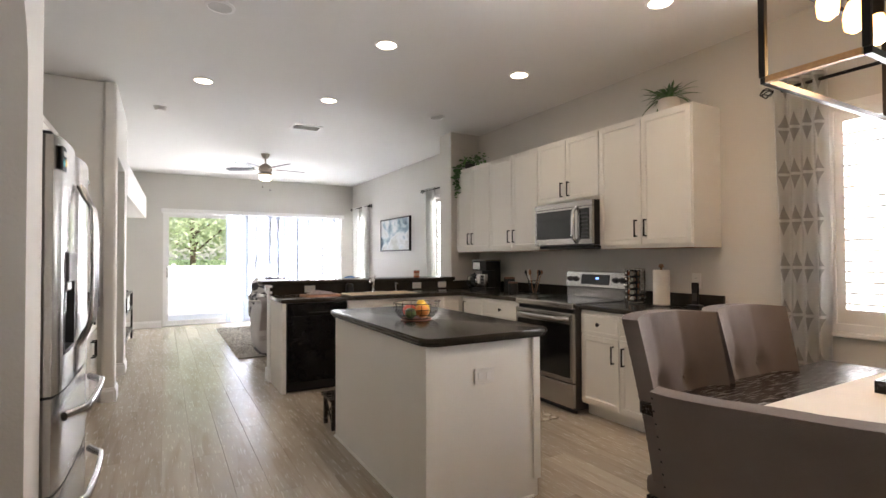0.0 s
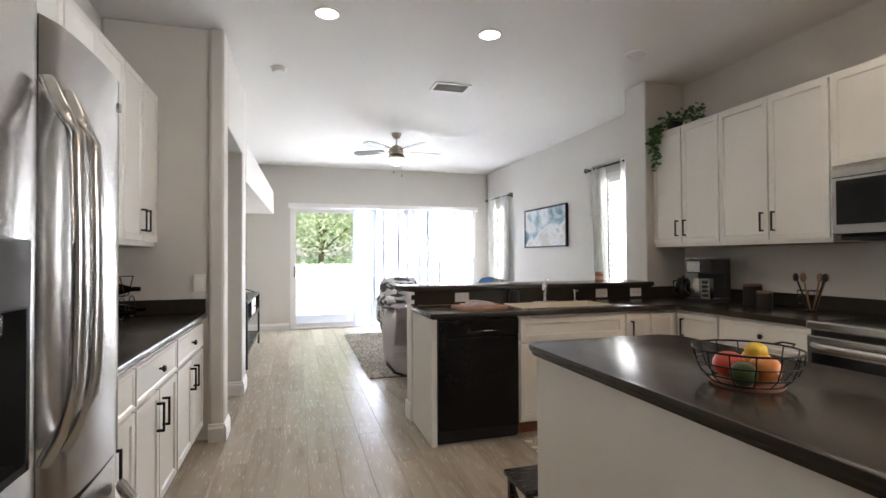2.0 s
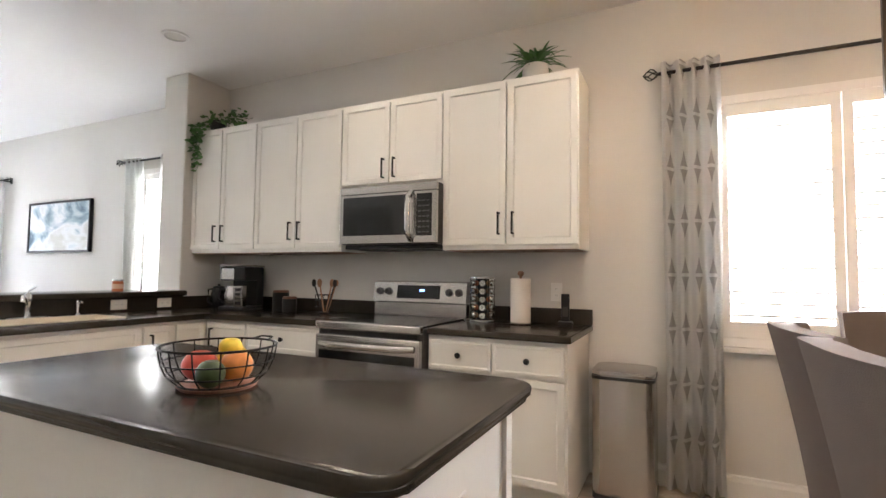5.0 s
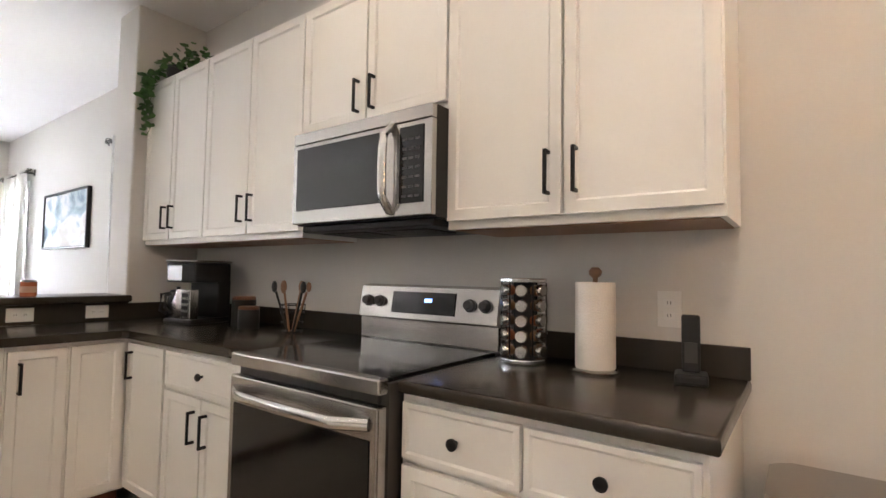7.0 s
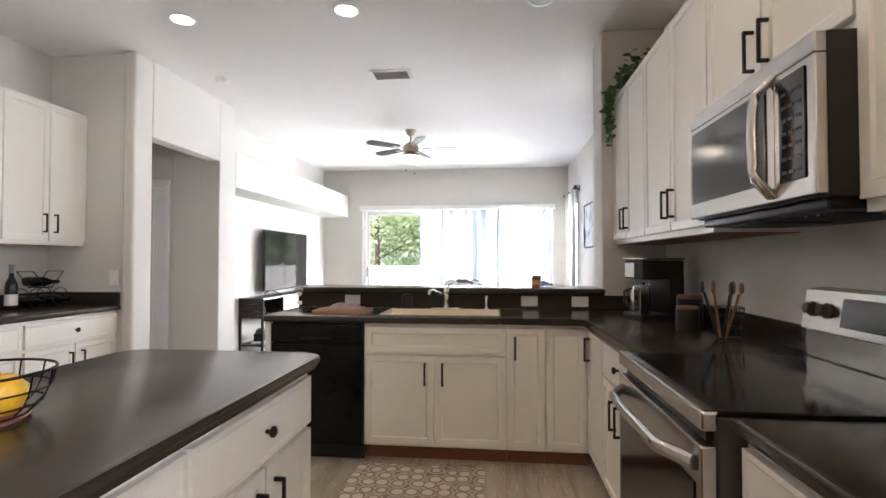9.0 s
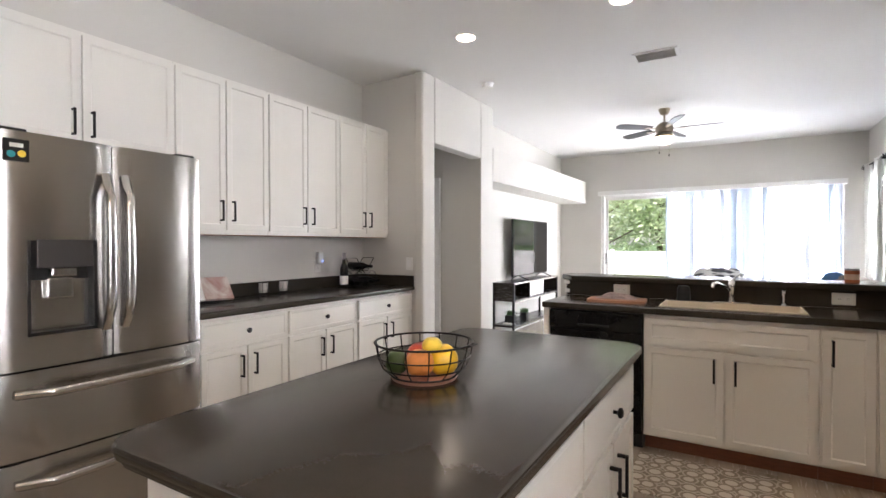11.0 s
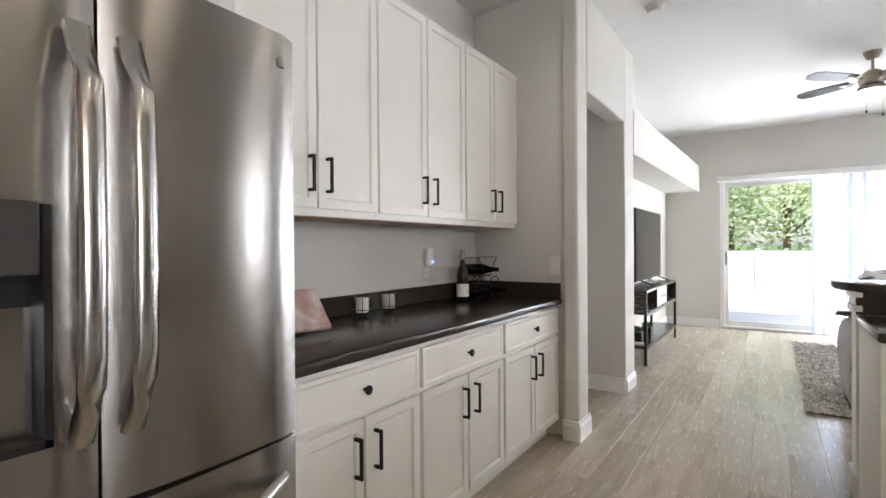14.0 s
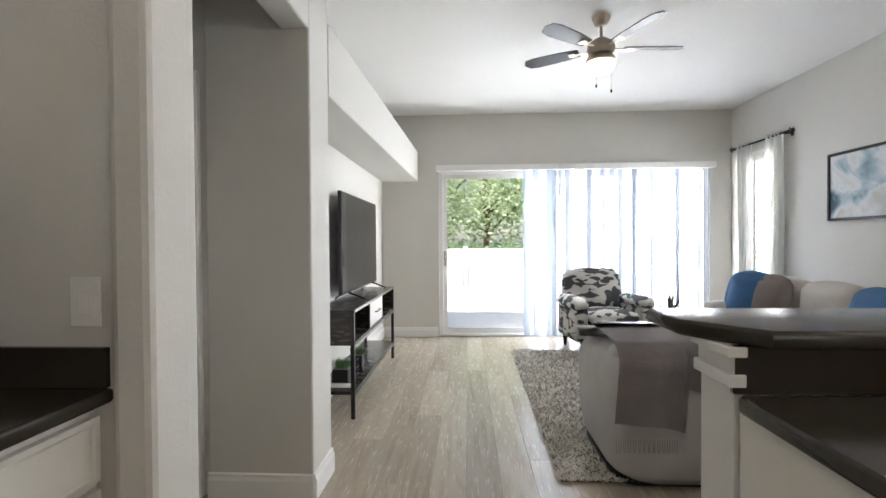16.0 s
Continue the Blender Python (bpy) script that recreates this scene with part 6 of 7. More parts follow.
def ivy():
    rng = random.Random(3)
    p = thing("trailing_ivy", pose(4.32, 5.84, UZ1), "trailing green ivy in a dark pot on the cabinet", "potted plant")
    part("pot", lathe([(0.05, 0), (0.065, 0.03), (0.07, 0.09)], 20), BLACKP, p, smooth=50)
    bm, vines = bmesh.new(), bmesh.new()

    def leaf(q, s):
        a, t = rng.uniform(0, 6.28), rng.uniform(-0.6, 0.9)
        m = Matrix.Translation(q) @ Euler((t, rng.uniform(-0.5, 0.5), a)).to_matrix().to_4x4()
        pts = [(0, 0, 0), (0.45, 0.25, 0.04), (0.40, 0.7, 0.02), (0, 1.15, -0.06), (-0.40, 0.7, 0.02), (-0.45, 0.25, 0.04)]
        bm.faces.new([bm.verts.new(m @ (Vector(v) * s)) for v in pts])
    for i in range(110):
        leaf(Vector((rng.uniform(-0.10, 0.10), rng.uniform(-0.36, 0.14), rng.uniform(0.02, 0.15))), rng.uniform(0.03, 0.05))
    for k in range(6):
        x, y, z = rng.uniform(-0.08, -0.04), rng.uniform(0.05, 0.15), 0.09
        pts = [(x, y, z), (-0.11, 0.12 + 0.012 * k, 0.05)]
        ln = rng.uniform(0.12, 0.40)
        for i in range(9):
            zz = 0.03 - ln * i / 8
            q = Vector((-0.125 + rng.uniform(-0.014, 0.014), 0.06 + 0.02 * k + rng.uniform(-0.02, 0.02), zz))
            pts.append(tuple(q))
            leaf(q, rng.uniform(0.035, 0.055))
            leaf(q, rng.uniform(0.03, 0.05))
        tube(pts, 0.0022, 4, vines)
    part("leaves", bm, LEAF, p)
    part("vines", vines, LEAF, p)


ivy()

# ---- living room ----


def rug():
    rng = random.Random(11)
    r = thing("shag_rug", pose(0, 0, 0), "cream and grey shaggy area rug on the floor", "rug")
    x0, x1, y0, y1 = 1.74, 3.95, 7.42, 10.55
    m = two_tone("shag_pile", (0.52, 0.48, 0.41), (0.82, 0.78, 0.71), (2.4, 2.4, 2.4), "soft", 1.0)
    part("backing", boxes((x0 + 0.01, x1 - 0.01, y0 + 0.01, y1 - 0.01, 0.0005, 0.012)), material("rug_backing", (0.16, 0.13, 0.10), 1.0), r)
    verts, faces = [], []
    for i in range(26000):
        x = rng.uniform(x0, x1)
        y = y0 + (y1 - y0) * rng.random() ** 1.35
        a, l, w = rng.uniform(0, 6.28), rng.uniform(0.02, 0.045), rng.uniform(0.003, 0.006)
        dx, dy = math.cos(a), math.sin(a)
        h = rng.uniform(0.018, 0.034)
        b = len(verts)
        verts += [(x - dy * w, y + dx * w, 0.010), (x + dy * w, y - dx * w, 0.010), (x + dx * l + dy * w * 0.5, y + dy * l - dx * w * 0.5, h), (x + dx * l - dy * w * 0.5, y + dy * l + dx * w * 0.5, h)]
        faces.append((b, b + 1, b + 2, b + 3))
    me = bpy.data.meshes.new("pile")
    me.from_pydata(verts, [], faces)
    me.materials.append(m)
    pile = new("pile", me)
    pile.parent = r
    pile["kind"] = "stuff"


rug()


def soft(x0, x1, y0, y1, z0, z1, puff=0.02, r=0.06, n=8):
    return cushion(bmesh.new(), x0, x1, y0, y1, z0, z1, puff, r, n)


lv = thing("loveseat", pose(0, 0, 0), "rounded light grey loveseat with its back to the bar", "loveseat")
bm = bmesh.new()
levels = ((0.03, 0.06), (0.08, 0.02), (0.2, 0.0), (0.46, -0.012), (0.57, -0.005), (0.635, 0.02), (0.68, 0.06))
rings = []
for z, ins in levels:
    rings.append([bm.verts.new((x, y, z)) for x, y in rounded(1.99 + ins, 3.50 - ins, 7.30 + ins, 8.22 - ins, 0.2, 8)])
n = len(rings[0])
for a, b in zip(rings, rings[1:]):
    for i in range(n):
        bm.faces.new((a[i], a[(i + 1) % n], b[(i + 1) % n], b[i]))
bm.faces.new(list(reversed(rings[0])))
bm.faces.new(rings[-1])
part("body", bm, FABG, lv, smooth=60)
part("base", slab(rounded(2.02, 3.42, 7.40, 8.14, 0.15, 6), 0.0, 0.04), BLACKP, lv)
part("back_cushion", soft(2.05, 2.68, 7.42, 7.62, 0.58, 0.725), FABG, lv, smooth=60)
part("back_cushion", soft(2.70, 3.33, 7.42, 7.62, 0.58, 0.725), FABG, lv, smooth=60)


def drape(name, mat, label, x0, x1, ys, zs, seed, ripple=0.028, cut=0.10, fringe=0):
    """Cloth hung along a profile of y and z, with folds across x."""
    bm = bmesh.new()
    n, rows = 36, []
    # resample the profile
    pts = [Vector((0, y, z)) for y, z in zip(ys, zs)]
    for i in range(n + 1):
        u = i / n
        row = []
        hang = 1 - cut * (0.5 + 0.5 * math.sin(5 * u + seed)) - (0.22 if u > 0.45 else 0)
        for j in range(29):
            s = min(hang, 1) * j / 28 * (len(pts) - 1)
            k = min(int(s), len(pts) - 2)
            p = pts[k].lerp(pts[k + 1], s - k)
            f = ripple * (j / 28) * math.sin(14 * u + 2.5 * math.sin(3 * u + seed)) - 0.012
            row.append(bm.verts.new((x0 + (x1 - x0) * u + 0.05 * (1 - u) * (-1) * (j / 28) ** 2, p.y + f, p.z + 0.010)))
        rows.append(row)
    for a, b in zip(rows, rows[1:]):
        for j in range(28):
            bm.faces.new((a[j], a[j + 1], b[j + 1], b[j]))
    bmesh.ops.solidify(bm, geom=bm.faces[:], thickness=0.008)
    t = thing(name, pose(0, 0, 0), label, "throw blanket")
    part("cloth", bm, mat, t, smooth=80)
    if fringe:
        fb = bmesh.new()
        for i in range(fringe):
            u = i / fringe
            x = x0 - 0.05 + 0.30 * u
            tube([(x, ys[-1] - 0.015, zs[-1] + 0.035), (x + 0.004 * math.sin(i * 3), ys[-1] - 0.018, zs[-1] - 0.03)], 0.0025, 4, fb)
        part("fringe", fb, mat, t)
    return t


drape("throw_blanket", THROW, "grey-brown knitted throw draped over the loveseat", 2.03, 2.75, (7.95, 7.75, 7.55, 7.42, 7.33, 7.275, 7.265, 7.26, 7.255), (0.745, 0.745, 0.74, 0.735, 0.70, 0.645, 0.52, 0.39, 0.27), 1.0, fringe=26)
drape("throw_blanket", material("cream_throw", (0.55, 0.52, 0.48), 1.0, vary=0.15, bump=0.8, bump_scale=120), "cream fringed throw lying on the loveseat", 1.98, 2.25, (8.22, 8.1, 8.0, 7.9, 7.8), (0.685, 0.69, 0.69, 0.69, 0.69), 3.0, ripple=0.004)


def sofa():
    s = thing("sofa", pose(0, 0, 0), "light taupe three-seat sofa along the wall", "sofa")
    x0, x1, y0, y1 = 3.76, 4.60, 7.92, 10.22
    part("base", boxes((x0 + 0.02, x1, y0 + 0.05, y1 - 0.05, 0.10, 0.30), bevel=0.02), FABS, s)
    for a, b in ((y0, y0 + 0.2), (y1 - 0.2, y1)):
        part("arm", soft(x0, x1, a, b, 0.10, 0.63, 0.015, 0.07), FABS, s, smooth=60)
    part("backrest", soft(x1 - 0.2, x1, y0 + 0.19, y1 - 0.19, 0.25, 0.80, 0.01, 0.06), FABS, s, smooth=60)
    w = (y1 - y0 - 0.42) / 3
    for k in range(3):
        a = y0 + 0.21 + k * w
        part("seat_cushion", soft(x0 + 0.01, x1 - 0.2, a + 0.004, a + w - 0.004, 0.30, 0.46, 0.02, 0.05), FABS, s, smooth=60)
        part("back_cushion", soft(x1 - 0.40, x1 - 0.17, a + 0.004, a + w - 0.004, 0.46, 0.88, 0.04, 0.08), FABS, s, smooth=60)
    for x in (x0 + 0.06, x1 - 0.08):
        for y in (y0 + 0.06, y1 - 0.10):
            part("leg", boxes((x, x + 0.05, y, y + 0.05, 0, 0.105)), ESPRESSO, s)


sofa()


def pillow(x, y, z, rz, tilt, size, mat, label):
    bm = soft(-size / 2, size / 2, -0.05, 0.05, -size / 2, size / 2, 0.05, 0.045, 10)
    return tagged(part("throw_pillow", bm, mat, smooth=60, at=pose(x, y, z, tilt, 0, rz)), label, "pillow")


pillow(4.05, 9.86, 0.70, -70, -14, 0.44, BLUE, "deep blue throw pillow on the sofa")
pillow(4.10, 9.60, 0.69, -85, -14, 0.42, FABT, "taupe throw pillow on the sofa")
pillow(4.08, 8.40, 0.68, -95, -14, 0.42, BLUE, "deep blue throw pillow on the sofa")


def armchair():
    c = thing("armchair", pose(2.84, 10.70, 0, 0, 0, 8), "charcoal and cream geometric patterned armchair", "armchair")
    m = two_tone("geo_fabric", (0.055, 0.055, 0.06), (0.50, 0.48, 0.45), (9, 12, 22))
    part("base", boxes((-0.33, 0.33, -0.36, 0.30, 0.15, 0.32), bevel=0.02), m, c)
    part("seat_cushion", soft(-0.28, 0.28, -0.40, 0.20, 0.32, 0.47, 0.025, 0.05), m, c, smooth=60)
    bk = part("backrest", soft(-0.34, 0.34, 0.0, 0.20, 0.0, 0.56, 0.03, 0.08), m, c, smooth=60, at=pose(0, 0.16, 0.38, -12, 0, 0))
    for s in (-1, 1):
        part("arm", soft(s * 0.375 - 0.085, s * 0.375 + 0.085, -0.36, 0.30, 0.15, 0.55, 0.01, 0.06), m, c, smooth=60)
        part("arm_roll", soft(s * 0.385 - 0.095, s * 0.385 + 0.095, -0.38, 0.26, 0.49, 0.63, 0.015, 0.068), m, c, smooth=60)
        for y in (-0.33, 0.26):
            part("leg", lathe([(0.016, 0), (0.03, 0.12), (0.032, 0.152)], 12, at=(s * 0.36, y, 0)), ESPRESSO, c, smooth=50)


armchair()
tb = thing("coffee_table", pose(2.85, 9.35, 0), "small dark-topped table with thin black legs", "table")
part("tabletop", slab(rounded(-0.33, 0.33, -0.27, 0.27, 0.015, 3), 0.47, 0.495, 0.004), ESPRESSO, tb)
for x in (-0.31, 0.31):
    for y in (-0.25, 0.25):
        part("leg", boxes((x - 0.012, x + 0.012, y - 0.012, y + 0.012, 0.02, 0.47)), BLACKM, tb)
part("rail", boxes((-0.30, 0.30, -0.262, -0.238, 0.44, 0.462), (-0.30, 0.30, 0.238, 0.262, 0.44, 0.462)), BLACKM, tb)
sv = thing("spiky_plant", pose(3.06, 9.30, 0.495), "spiky dark green succulent in a white pot", "potted plant")
part("pot", lathe([(0.06, 0), (0.075, 0.02), (0.075, 0.09)], 20), POT, sv, smooth=50)
bm, rng = bmesh.new(), random.Random(5)
for i in range(38):
    leaf_blade(bm, Vector((0, 0, 0.085)), rng.uniform(0, 6.28), rng.uniform(0.2, 0.34), rng.uniform(0.008, 0.012), rng.uniform(0.3, 1.45), rng.uniform(0.05, 0.4))
part("leaves", bm, material("dark_leaf", (0.03, 0.07, 0.04), 0.45, vary=0.2), sv, smooth=60)


def television():
    t = thing("television", pose(0.25, 9.48, 0.785), "large flat black television on slim splayed feet", "television")
    w, z0, z1 = 0.74, 0.055, 0.905
    part("panel", boxes((-0.03, 0.0, -w, w, z0, z1), bevel=0.004), BLACKP, t)
    part("screen", boxes((0.0005, 0.003, -w + 0.01, w - 0.01, z0 + 0.018, z1 - 0.01)), material("screen_glass", (0.006, 0.006, 0.007), 0.04, rough_vary=0.01), t, "glossy dark screen")
    part("rear_box", boxes((-0.06, -0.031, -0.45, 0.45, z0 + 0.05, z0 + 0.40), bevel=0.01), BLACKP, t)
    for y in (-0.52, 0.52):
        part("foot", tube([(0.14, y, 0.008), (0.0, y, 0.06), (-0.015, y, 0.075), (-0.03, y, 0.06), (-0.12, y, 0.008)], 0.008, 6), BLACKM, t)


television()


def console():
    c = thing("tv_console", pose(0, 0, 0), "dark wood console table with black metal frame", "console table")
    x0, x1, y0, y1 = 0.125, 0.445, 8.30, 10.18
    part("top", boxes((x0, x1, y0, y1, 0.762, 0.784), bevel=0.002), ESPRESSO, c)
    part("lower_board", boxes((x0, x1, y0, y1, 0.53, 0.552)), ESPRESSO, c)
    part("bottom_shelf", boxes((x0, x1, y0 + 0.02, y1 - 0.02, 0.17, 0.195)), ESPRESSO, c)
    part("back_panel", boxes((x0, x0 + 0.01, y0, y1, 0.552, 0.762)), ESPRESSO, c)
    for y in (y0 + 0.003, 8.90, 9.50, y1 - 0.02):
        part("divider", boxes((x0 + 0.01, x1 - 0.004, y, y + 0.016, 0.552, 0.762)), ESPRESSO, c)
    d = part("drawer", boxes((x1 - 0.02, x1 - 0.002, 8.92, 9.495, 0.556, 0.758), bevel=0.003), WHITEP, c, "white drawer front")
    part("handle", tube([(x1 - 0.003, 9.12, 0.66), (x1 + 0.02, 9.13, 0.66), (x1 + 0.02, 9.29, 0.66), (x1 - 0.003, 9.30, 0.66)], 0.004, 6), BLACKM, d)
    for x in (x0 + 0.012, x1 - 0.010):
        for y in (y0 + 0.012, y1 - 0.012):
            part("post", boxes((x - 0.014, x + 0.014, y - 0.014, y + 0.014, 0, 0.785)), BLACKM, c)
    for z in (0.784, 0.53, 0.17):
        part("edge_rail", boxes((x1 - 0.001, x1 + 0.004, y0 + 0.02, y1 - 0.02, z - 0.022, z)), STEEL, c, "steel edge strip")


console()
for y, s in ((8.52, 0.12), (9.05, 0.10)):
    g = thing("potted_grass", pose(0.30, y, 0.195), "green faux grass in a black square pot", "potted plant", "console plants")
    part("pot", boxes((-s / 2, s / 2, -s / 2, s / 2, 0, s), bevel=0.004), BLACKP, g)
    bm, rng = bmesh.new(), random.Random(int(y * 10))
    for i in range(240):
        leaf_blade(bm, Vector((rng.uniform(-s / 2.3, s / 2.3), rng.uniform(-s / 2.3, s / 2.3), s - 0.005)), rng.uniform(0, 6.28), rng.uniform(0.05, 0.09), 0.002, rng.uniform(0.9, 1.5), 0.1, 3)
    part("grass", bm, LEAF, g)
sp2 = thing("speaker", pose(0.30, 8.55, 0.552), "small round dark speaker in the console", "speaker")
part("body", lathe([(0.03, 0), (0.05, 0.02), (0.055, 0.06), (0.045, 0.10), (0.02, 0.115)], 18), BLACKP, sp2, smooth=60)
gb = thing("wire_basket", pose(0.30, 8.80, 0.195), "open black wire basket on the console shelf", "basket")
for z in (0.003, 0.06, 0.12):
    part("wire_ring", tube([(0.06 * math.cos(a * math.pi / 10), 0.09 * math.sin(a * math.pi / 10), z) for a in range(20)], 0.003, 5, closed=True), BLACKM, gb)
for k in range(10):
    a = k * math.pi / 5
    part("wire_rib", tube([(0.06 * math.cos(a), 0.09 * math.sin(a), 0.003), (0.06 * math.cos(a), 0.09 * math.sin(a), 0.12)], 0.002, 5), BLACKM, gb)
bk = tagged(part("book", boxes((0.24, 0.40, 8.40, 8.46, 0.196, 0.216), bevel=0.002), WHITEP), "white book lying on the console shelf", "book")


def canvas_paint():
    m = two_tone("abstract_canvas", (0.06, 0.11, 0.16), (0.68, 0.70, 0.70), (2.2, 1.4, 2.6), "soft", 0.7)
    nd = m.node_tree.nodes
    for k in nd:
        if k.type == "VALTORGB":
            e = k.color_ramp.elements
            e[0].position, e[1].position = 0.34, 0.50
            x = e.new(0.42)
            x.color = (0.30, 0.40, 0.46, 1)
            x = e.new(0.62)
            x.color = (0.50, 0.50, 0.46, 1)
    return m


pc = thing("wall_painting", pose(LRX, 8.97, 1.75), "abstract blue-grey painting in a thin black frame", "painting")
part("canvas", boxes((-0.028, -0.004, -0.64, 0.64, -0.285, 0.285)), canvas_paint(), pc)
part("frame", boxes((-0.04, 0, -0.665, -0.642, -0.31, 0.31), (-0.04, 0, 0.642, 0.665, -0.31, 0.31), (-0.04, 0, -0.642, 0.642, 0.287, 0.31), (-0.04, 0, -0.642, 0.642, -0.31, -0.287), bevel=0.002), BLACKM, pc)

# ---- outdoors ----
GRASS = material("lawn", (0.10, 0.16, 0.05), 0.9, vary=0.25, scale=1.5, bump=0.8, bump_scale=30)
structure("ground", boxes((-400, 400, BACK + 0.21, 800, -0.25, -0.10)), GRASS, "lawn stretching behind the house", "ground")
structure("patio", boxes((-3, 9, BACK + 0.21, 19.3, -0.0995, -0.03)), material("patio_concrete", (0.62, 0.60, 0.57), 0.85, vary=0.08, bump=0.3), "pale concrete patio outside the sliding door", "patio")
fe = thing("garden_fence", pose(0, 19.5, -0.1), "white vinyl privacy fence behind the patio", "fence")
VINYL = material("white_vinyl", (0.80, 0.80, 0.79), 0.4, vary=0.02)
bmb = boxes((0.0, 0.178, -0.012, 0.012, 0.05, 1.12), bevel=0.003)
b0 = part("board", bmb, VINYL, fe, at=(-8.0, 0, 0))
for k in range(1, 110):
    if k % 10:
        again(b0, "board", fe, (-8.0 + k * 0.182, 0, 0))
p0 = part("post", boxes((-0.06, 0.06, -0.06, 0.06, 0, 1.24), bevel=0.01), VINYL, fe, at=(-7.91, 0, 0))
for k in range(1, 11):
    again(p0, "post", fe, (-7.91 + k * 1.82, 0, 0))
part("top_rail", boxes((-8, 12, -0.02, 0.02, 1.12, 1.17)), VINYL, fe)


def tree(x, y, h, seed):
    rng = random.Random(seed)
    t = thing("tree", pose(x, y, -0.1), "leafy green garden tree behind the fence", "tree", "garden trees")
    bark = BARK
    bm = bmesh.new()
    limbs = []
    tube([(0, 0, 0), (0.05, 0.02, h * 0.3), (0.0, 0.05, h * 0.6), (0.05, 0, h * 0.85)], 0.11, 8, bm)
    for i in range(9):
        a = rng.uniform(0, 6.28)
        z = h * rng.uniform(0.25, 0.7)
        e = Vector((math.cos(a), math.sin(a), 0)) * h * rng.uniform(0.22, 0.36) + Vector((0, 0, z + h * rng.uniform(0.1, 0.28)))
        tube([(0, 0, z), tuple(e * 0.5 + Vector((0, 0, z * 0.5))), tuple(e)], 0.035, 6, bm)
        limbs.append(e)
    part("trunk", bm, bark, t, smooth=60)
    verts, faces = [], []
    for i in range(5200):
        c = rng.choice(limbs)
        p = c + Vector((rng.gauss(0, 0.14), rng.gauss(0, 0.14), rng.gauss(0, 0.13))) * h
        if p.z < 0.5:
            continue
        m = Euler((rng.uniform(-1, 1), rng.uniform(-1, 1), rng.uniform(0, 6.28))).to_matrix()
        s = rng.uniform(0.07, 0.15)
        b = len(verts)
        verts += [tuple(p + m @ Vector(v) * s) for v in ((0, -1, 0), (0.45, 0, 0.1), (0, 1, 0), (-0.45, 0, 0.1))]
        faces.append((b, b + 1, b + 2, b + 3))
    me = bpy.data.meshes.new("crown")
    me.from_pydata(verts, [], faces)
    me.materials.append(TREELEAF)
    o = new("crown", me)
    o.parent = t


BARK = material("bark", (0.14, 0.10, 0.07), 0.95, vary=0.3, bump=0.8)
TREELEAF = material("tree_leaf", (0.24, 0.27, 0.18), 0.6, vary=0.2, rand=0.4, island=True)
_n, _l = TREELEAF.node_tree.nodes, TREELEAF.node_tree.links
_tr, _ad = _n.new("ShaderNodeBsdfTranslucent"), _n.new("ShaderNodeAddShader")
_tr.inputs[0].default_value = (0.30, 0.35, 0.22, 1)
_l.new(_n["Principled BSDF"].outputs[0], _ad.inputs[0])
_l.new(_tr.outputs[0], _ad.inputs[1])
_l.new(_ad.outputs[0], _n["Material Output"].inputs[0])
for i, (x, y, h) in enumerate(((-6.5, 23, 5.6), (-3.8, 25, 6.4), (-1.6, 22.5, 5.2), (0.2, 24.5, 6.2), (1.9, 23, 5.4), (4.2, 26, 6.5), (6.6, 23.5, 5.6), (9.5, 25, 6.2))):
    tree(x, y, h, i)
# added glowing sheet that stands in for daylight beyond the side windows
structure("backdrop", boxes((8.6, 8.7, -6, 14, -0.1, 5.5)), lamp_glow("backdrop_glow", (1, 1, 1), 0.7), "glowing white sheet standing in for daylight beyond the side windows", "backdrop")

# ---- floor planks ----


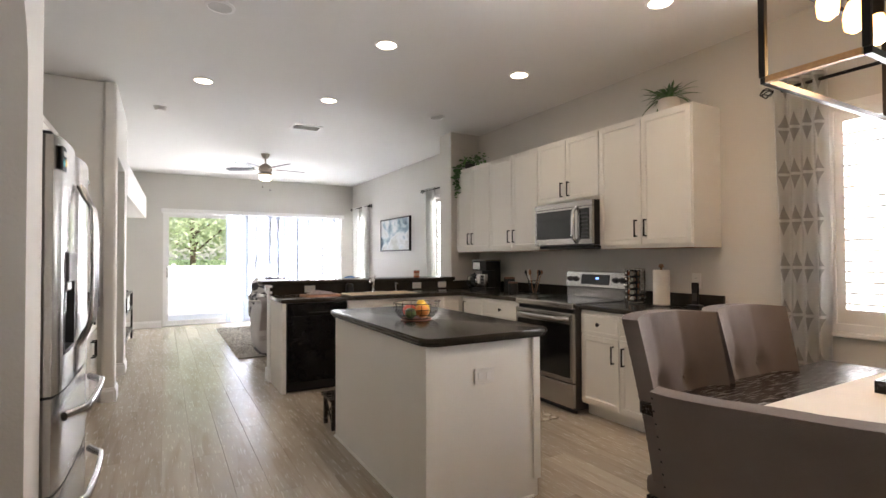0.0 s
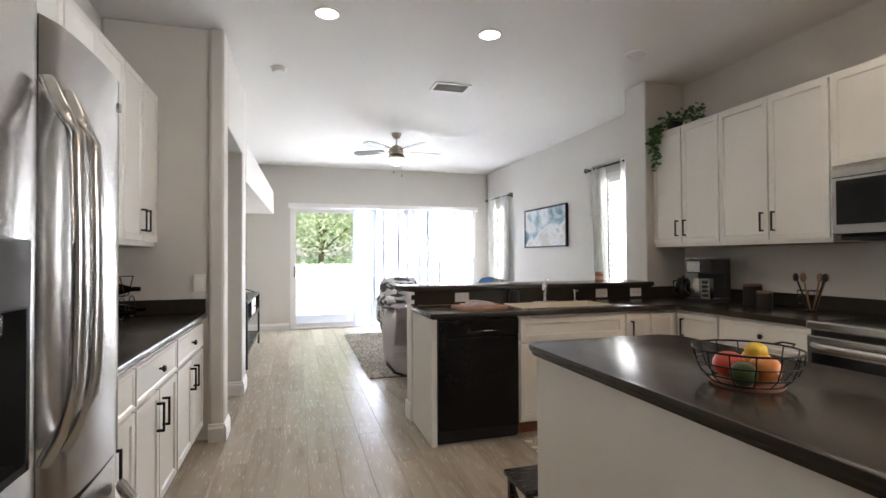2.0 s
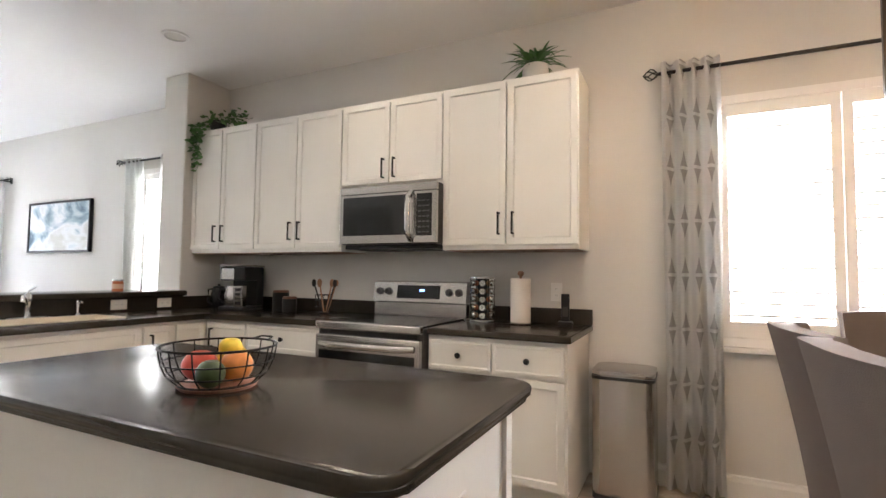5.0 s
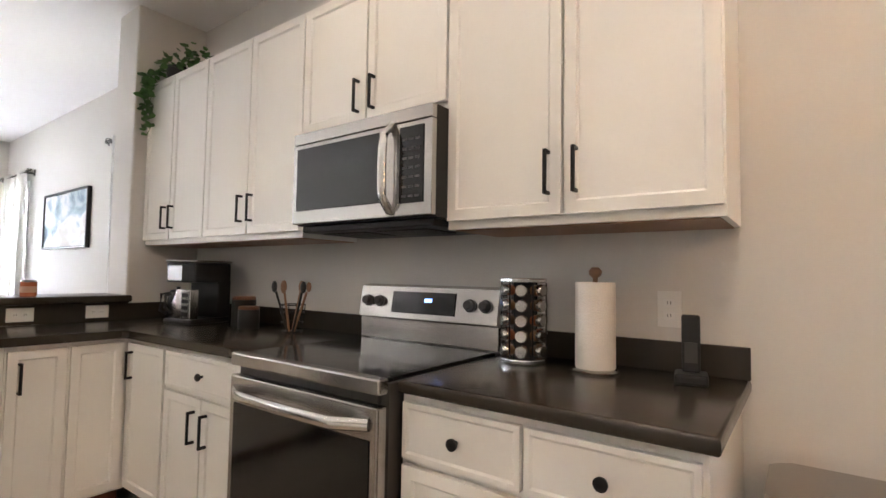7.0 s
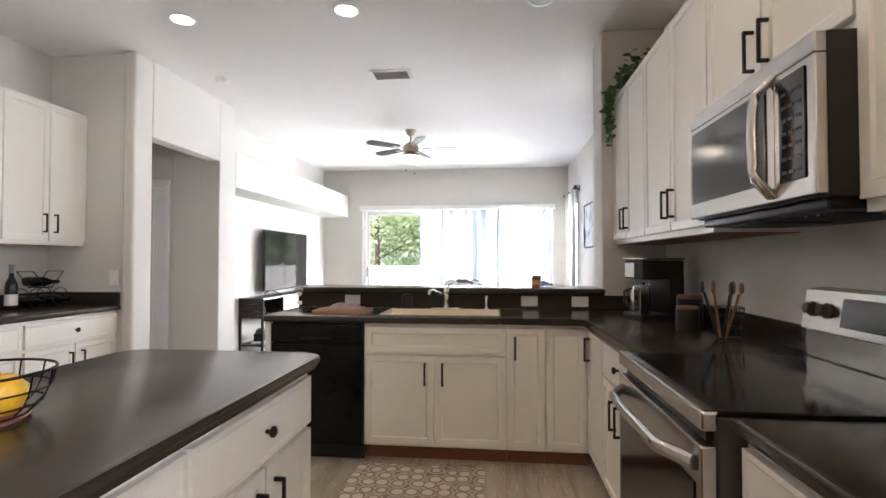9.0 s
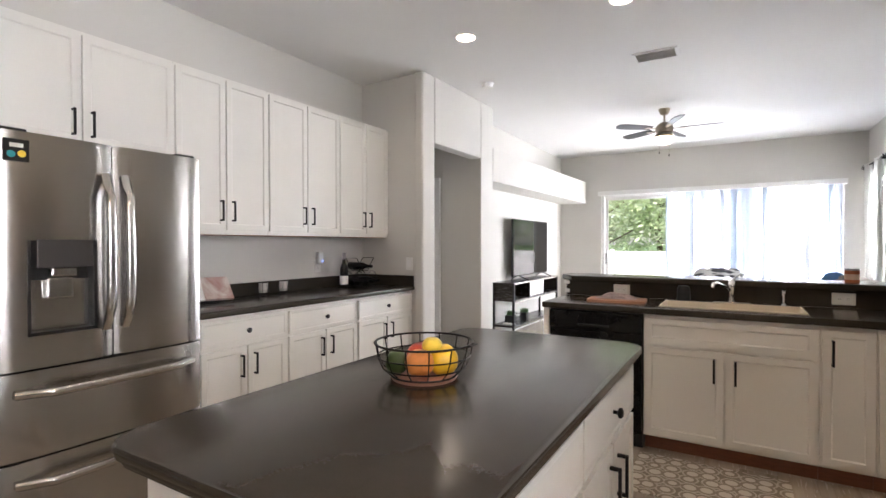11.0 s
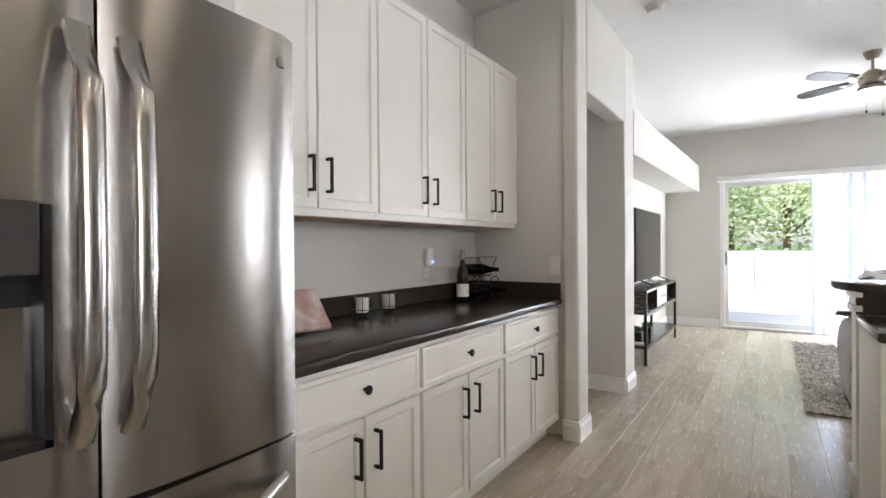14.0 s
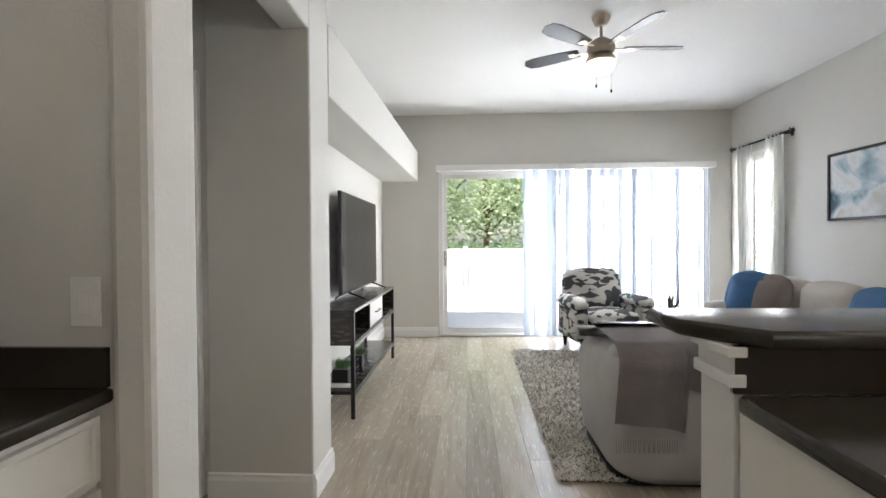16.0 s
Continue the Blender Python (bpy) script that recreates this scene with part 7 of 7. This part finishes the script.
def planks():
    floor = bpy.data.objects["floor"]
    w, l, t = 0.182, 1.22, 0.006
    meshes = {}

    def mesh(length, width):
        key = (round(length, 3), round(width, 3))
        if key not in meshes:
            g, c = 0.0004, 0.0008
            W, L = width / 2 - g, length / 2 - g
            lo = [(-W, -L, -t), (W, -L, -t), (W, L, -t), (-W, L, -t)]
            mid = [(-W, -L, -c), (W, -L, -c), (W, L, -c), (-W, L, -c)]
            top = [(-W + c, -L + c, 0), (W - c, -L + c, 0), (W - c, L - c, 0), (-W + c, L - c, 0)]
            f = [(8, 9, 10, 11)] + [(a, (a + 1) % 4, 4 + (a + 1) % 4, 4 + a) for a in range(4)] + [(4 + a, 4 + (a + 1) % 4, 8 + (a + 1) % 4, 8 + a) for a in range(4)]
            me = bpy.data.meshes.new("plank")
            me.from_pydata(lo + mid + top, [], f)
            me.materials.append(PLANK)
            meshes[key] = me
        return meshes[key]
    rng = random.Random(9)
    rest = []

    def lay(x0, x1, y0, y1, own):
        i, x = 0, x0
        while x < x1 - 0.01:
            ww = min(w, x1 - x)
            y = y0 - l * ((i * 0.37 + 0.11 * (i % 3)) % 1)
            while y < y1:
                a, b = max(y, y0), min(y + l, y1)
                if b - a > 0.03:
                    at = (x + ww / 2, (a + b) / 2, 0.0)
                    if own:
                        o = new("plank", mesh(b - a, ww))
                        o.parent = floor
                        o.location = at
                    else:
                        rest.append((mesh(b - a, ww), at))
                y += l
            x += w
            i += 1
    lay(0.34, LRX, 0.0, BACK + 0.04, True)
    lay(0.34, RX, REAR, 0.0, False)
    lay(-0.4, 0.34, 2.8, BACK, False)
    lay(-6.8, 0.34, 0.95, 2.8, False)
    lay(-6.8, -0.4, 2.8, 7.4, False)
    verts, faces = [], []
    for me, at in rest:
        b = len(verts)
        verts += [(v.co.x + at[0], v.co.y + at[1], v.co.z + at[2]) for v in me.vertices]
        faces += [tuple(b + k for k in p.vertices) for p in me.polygons]
    me = bpy.data.meshes.new("plank_field")
    me.from_pydata(verts, [], faces)
    me.materials.append(PLANK)
    o = new("plank_field", me)
    o.parent = floor
    o["kind"] = "stuff"


planks()
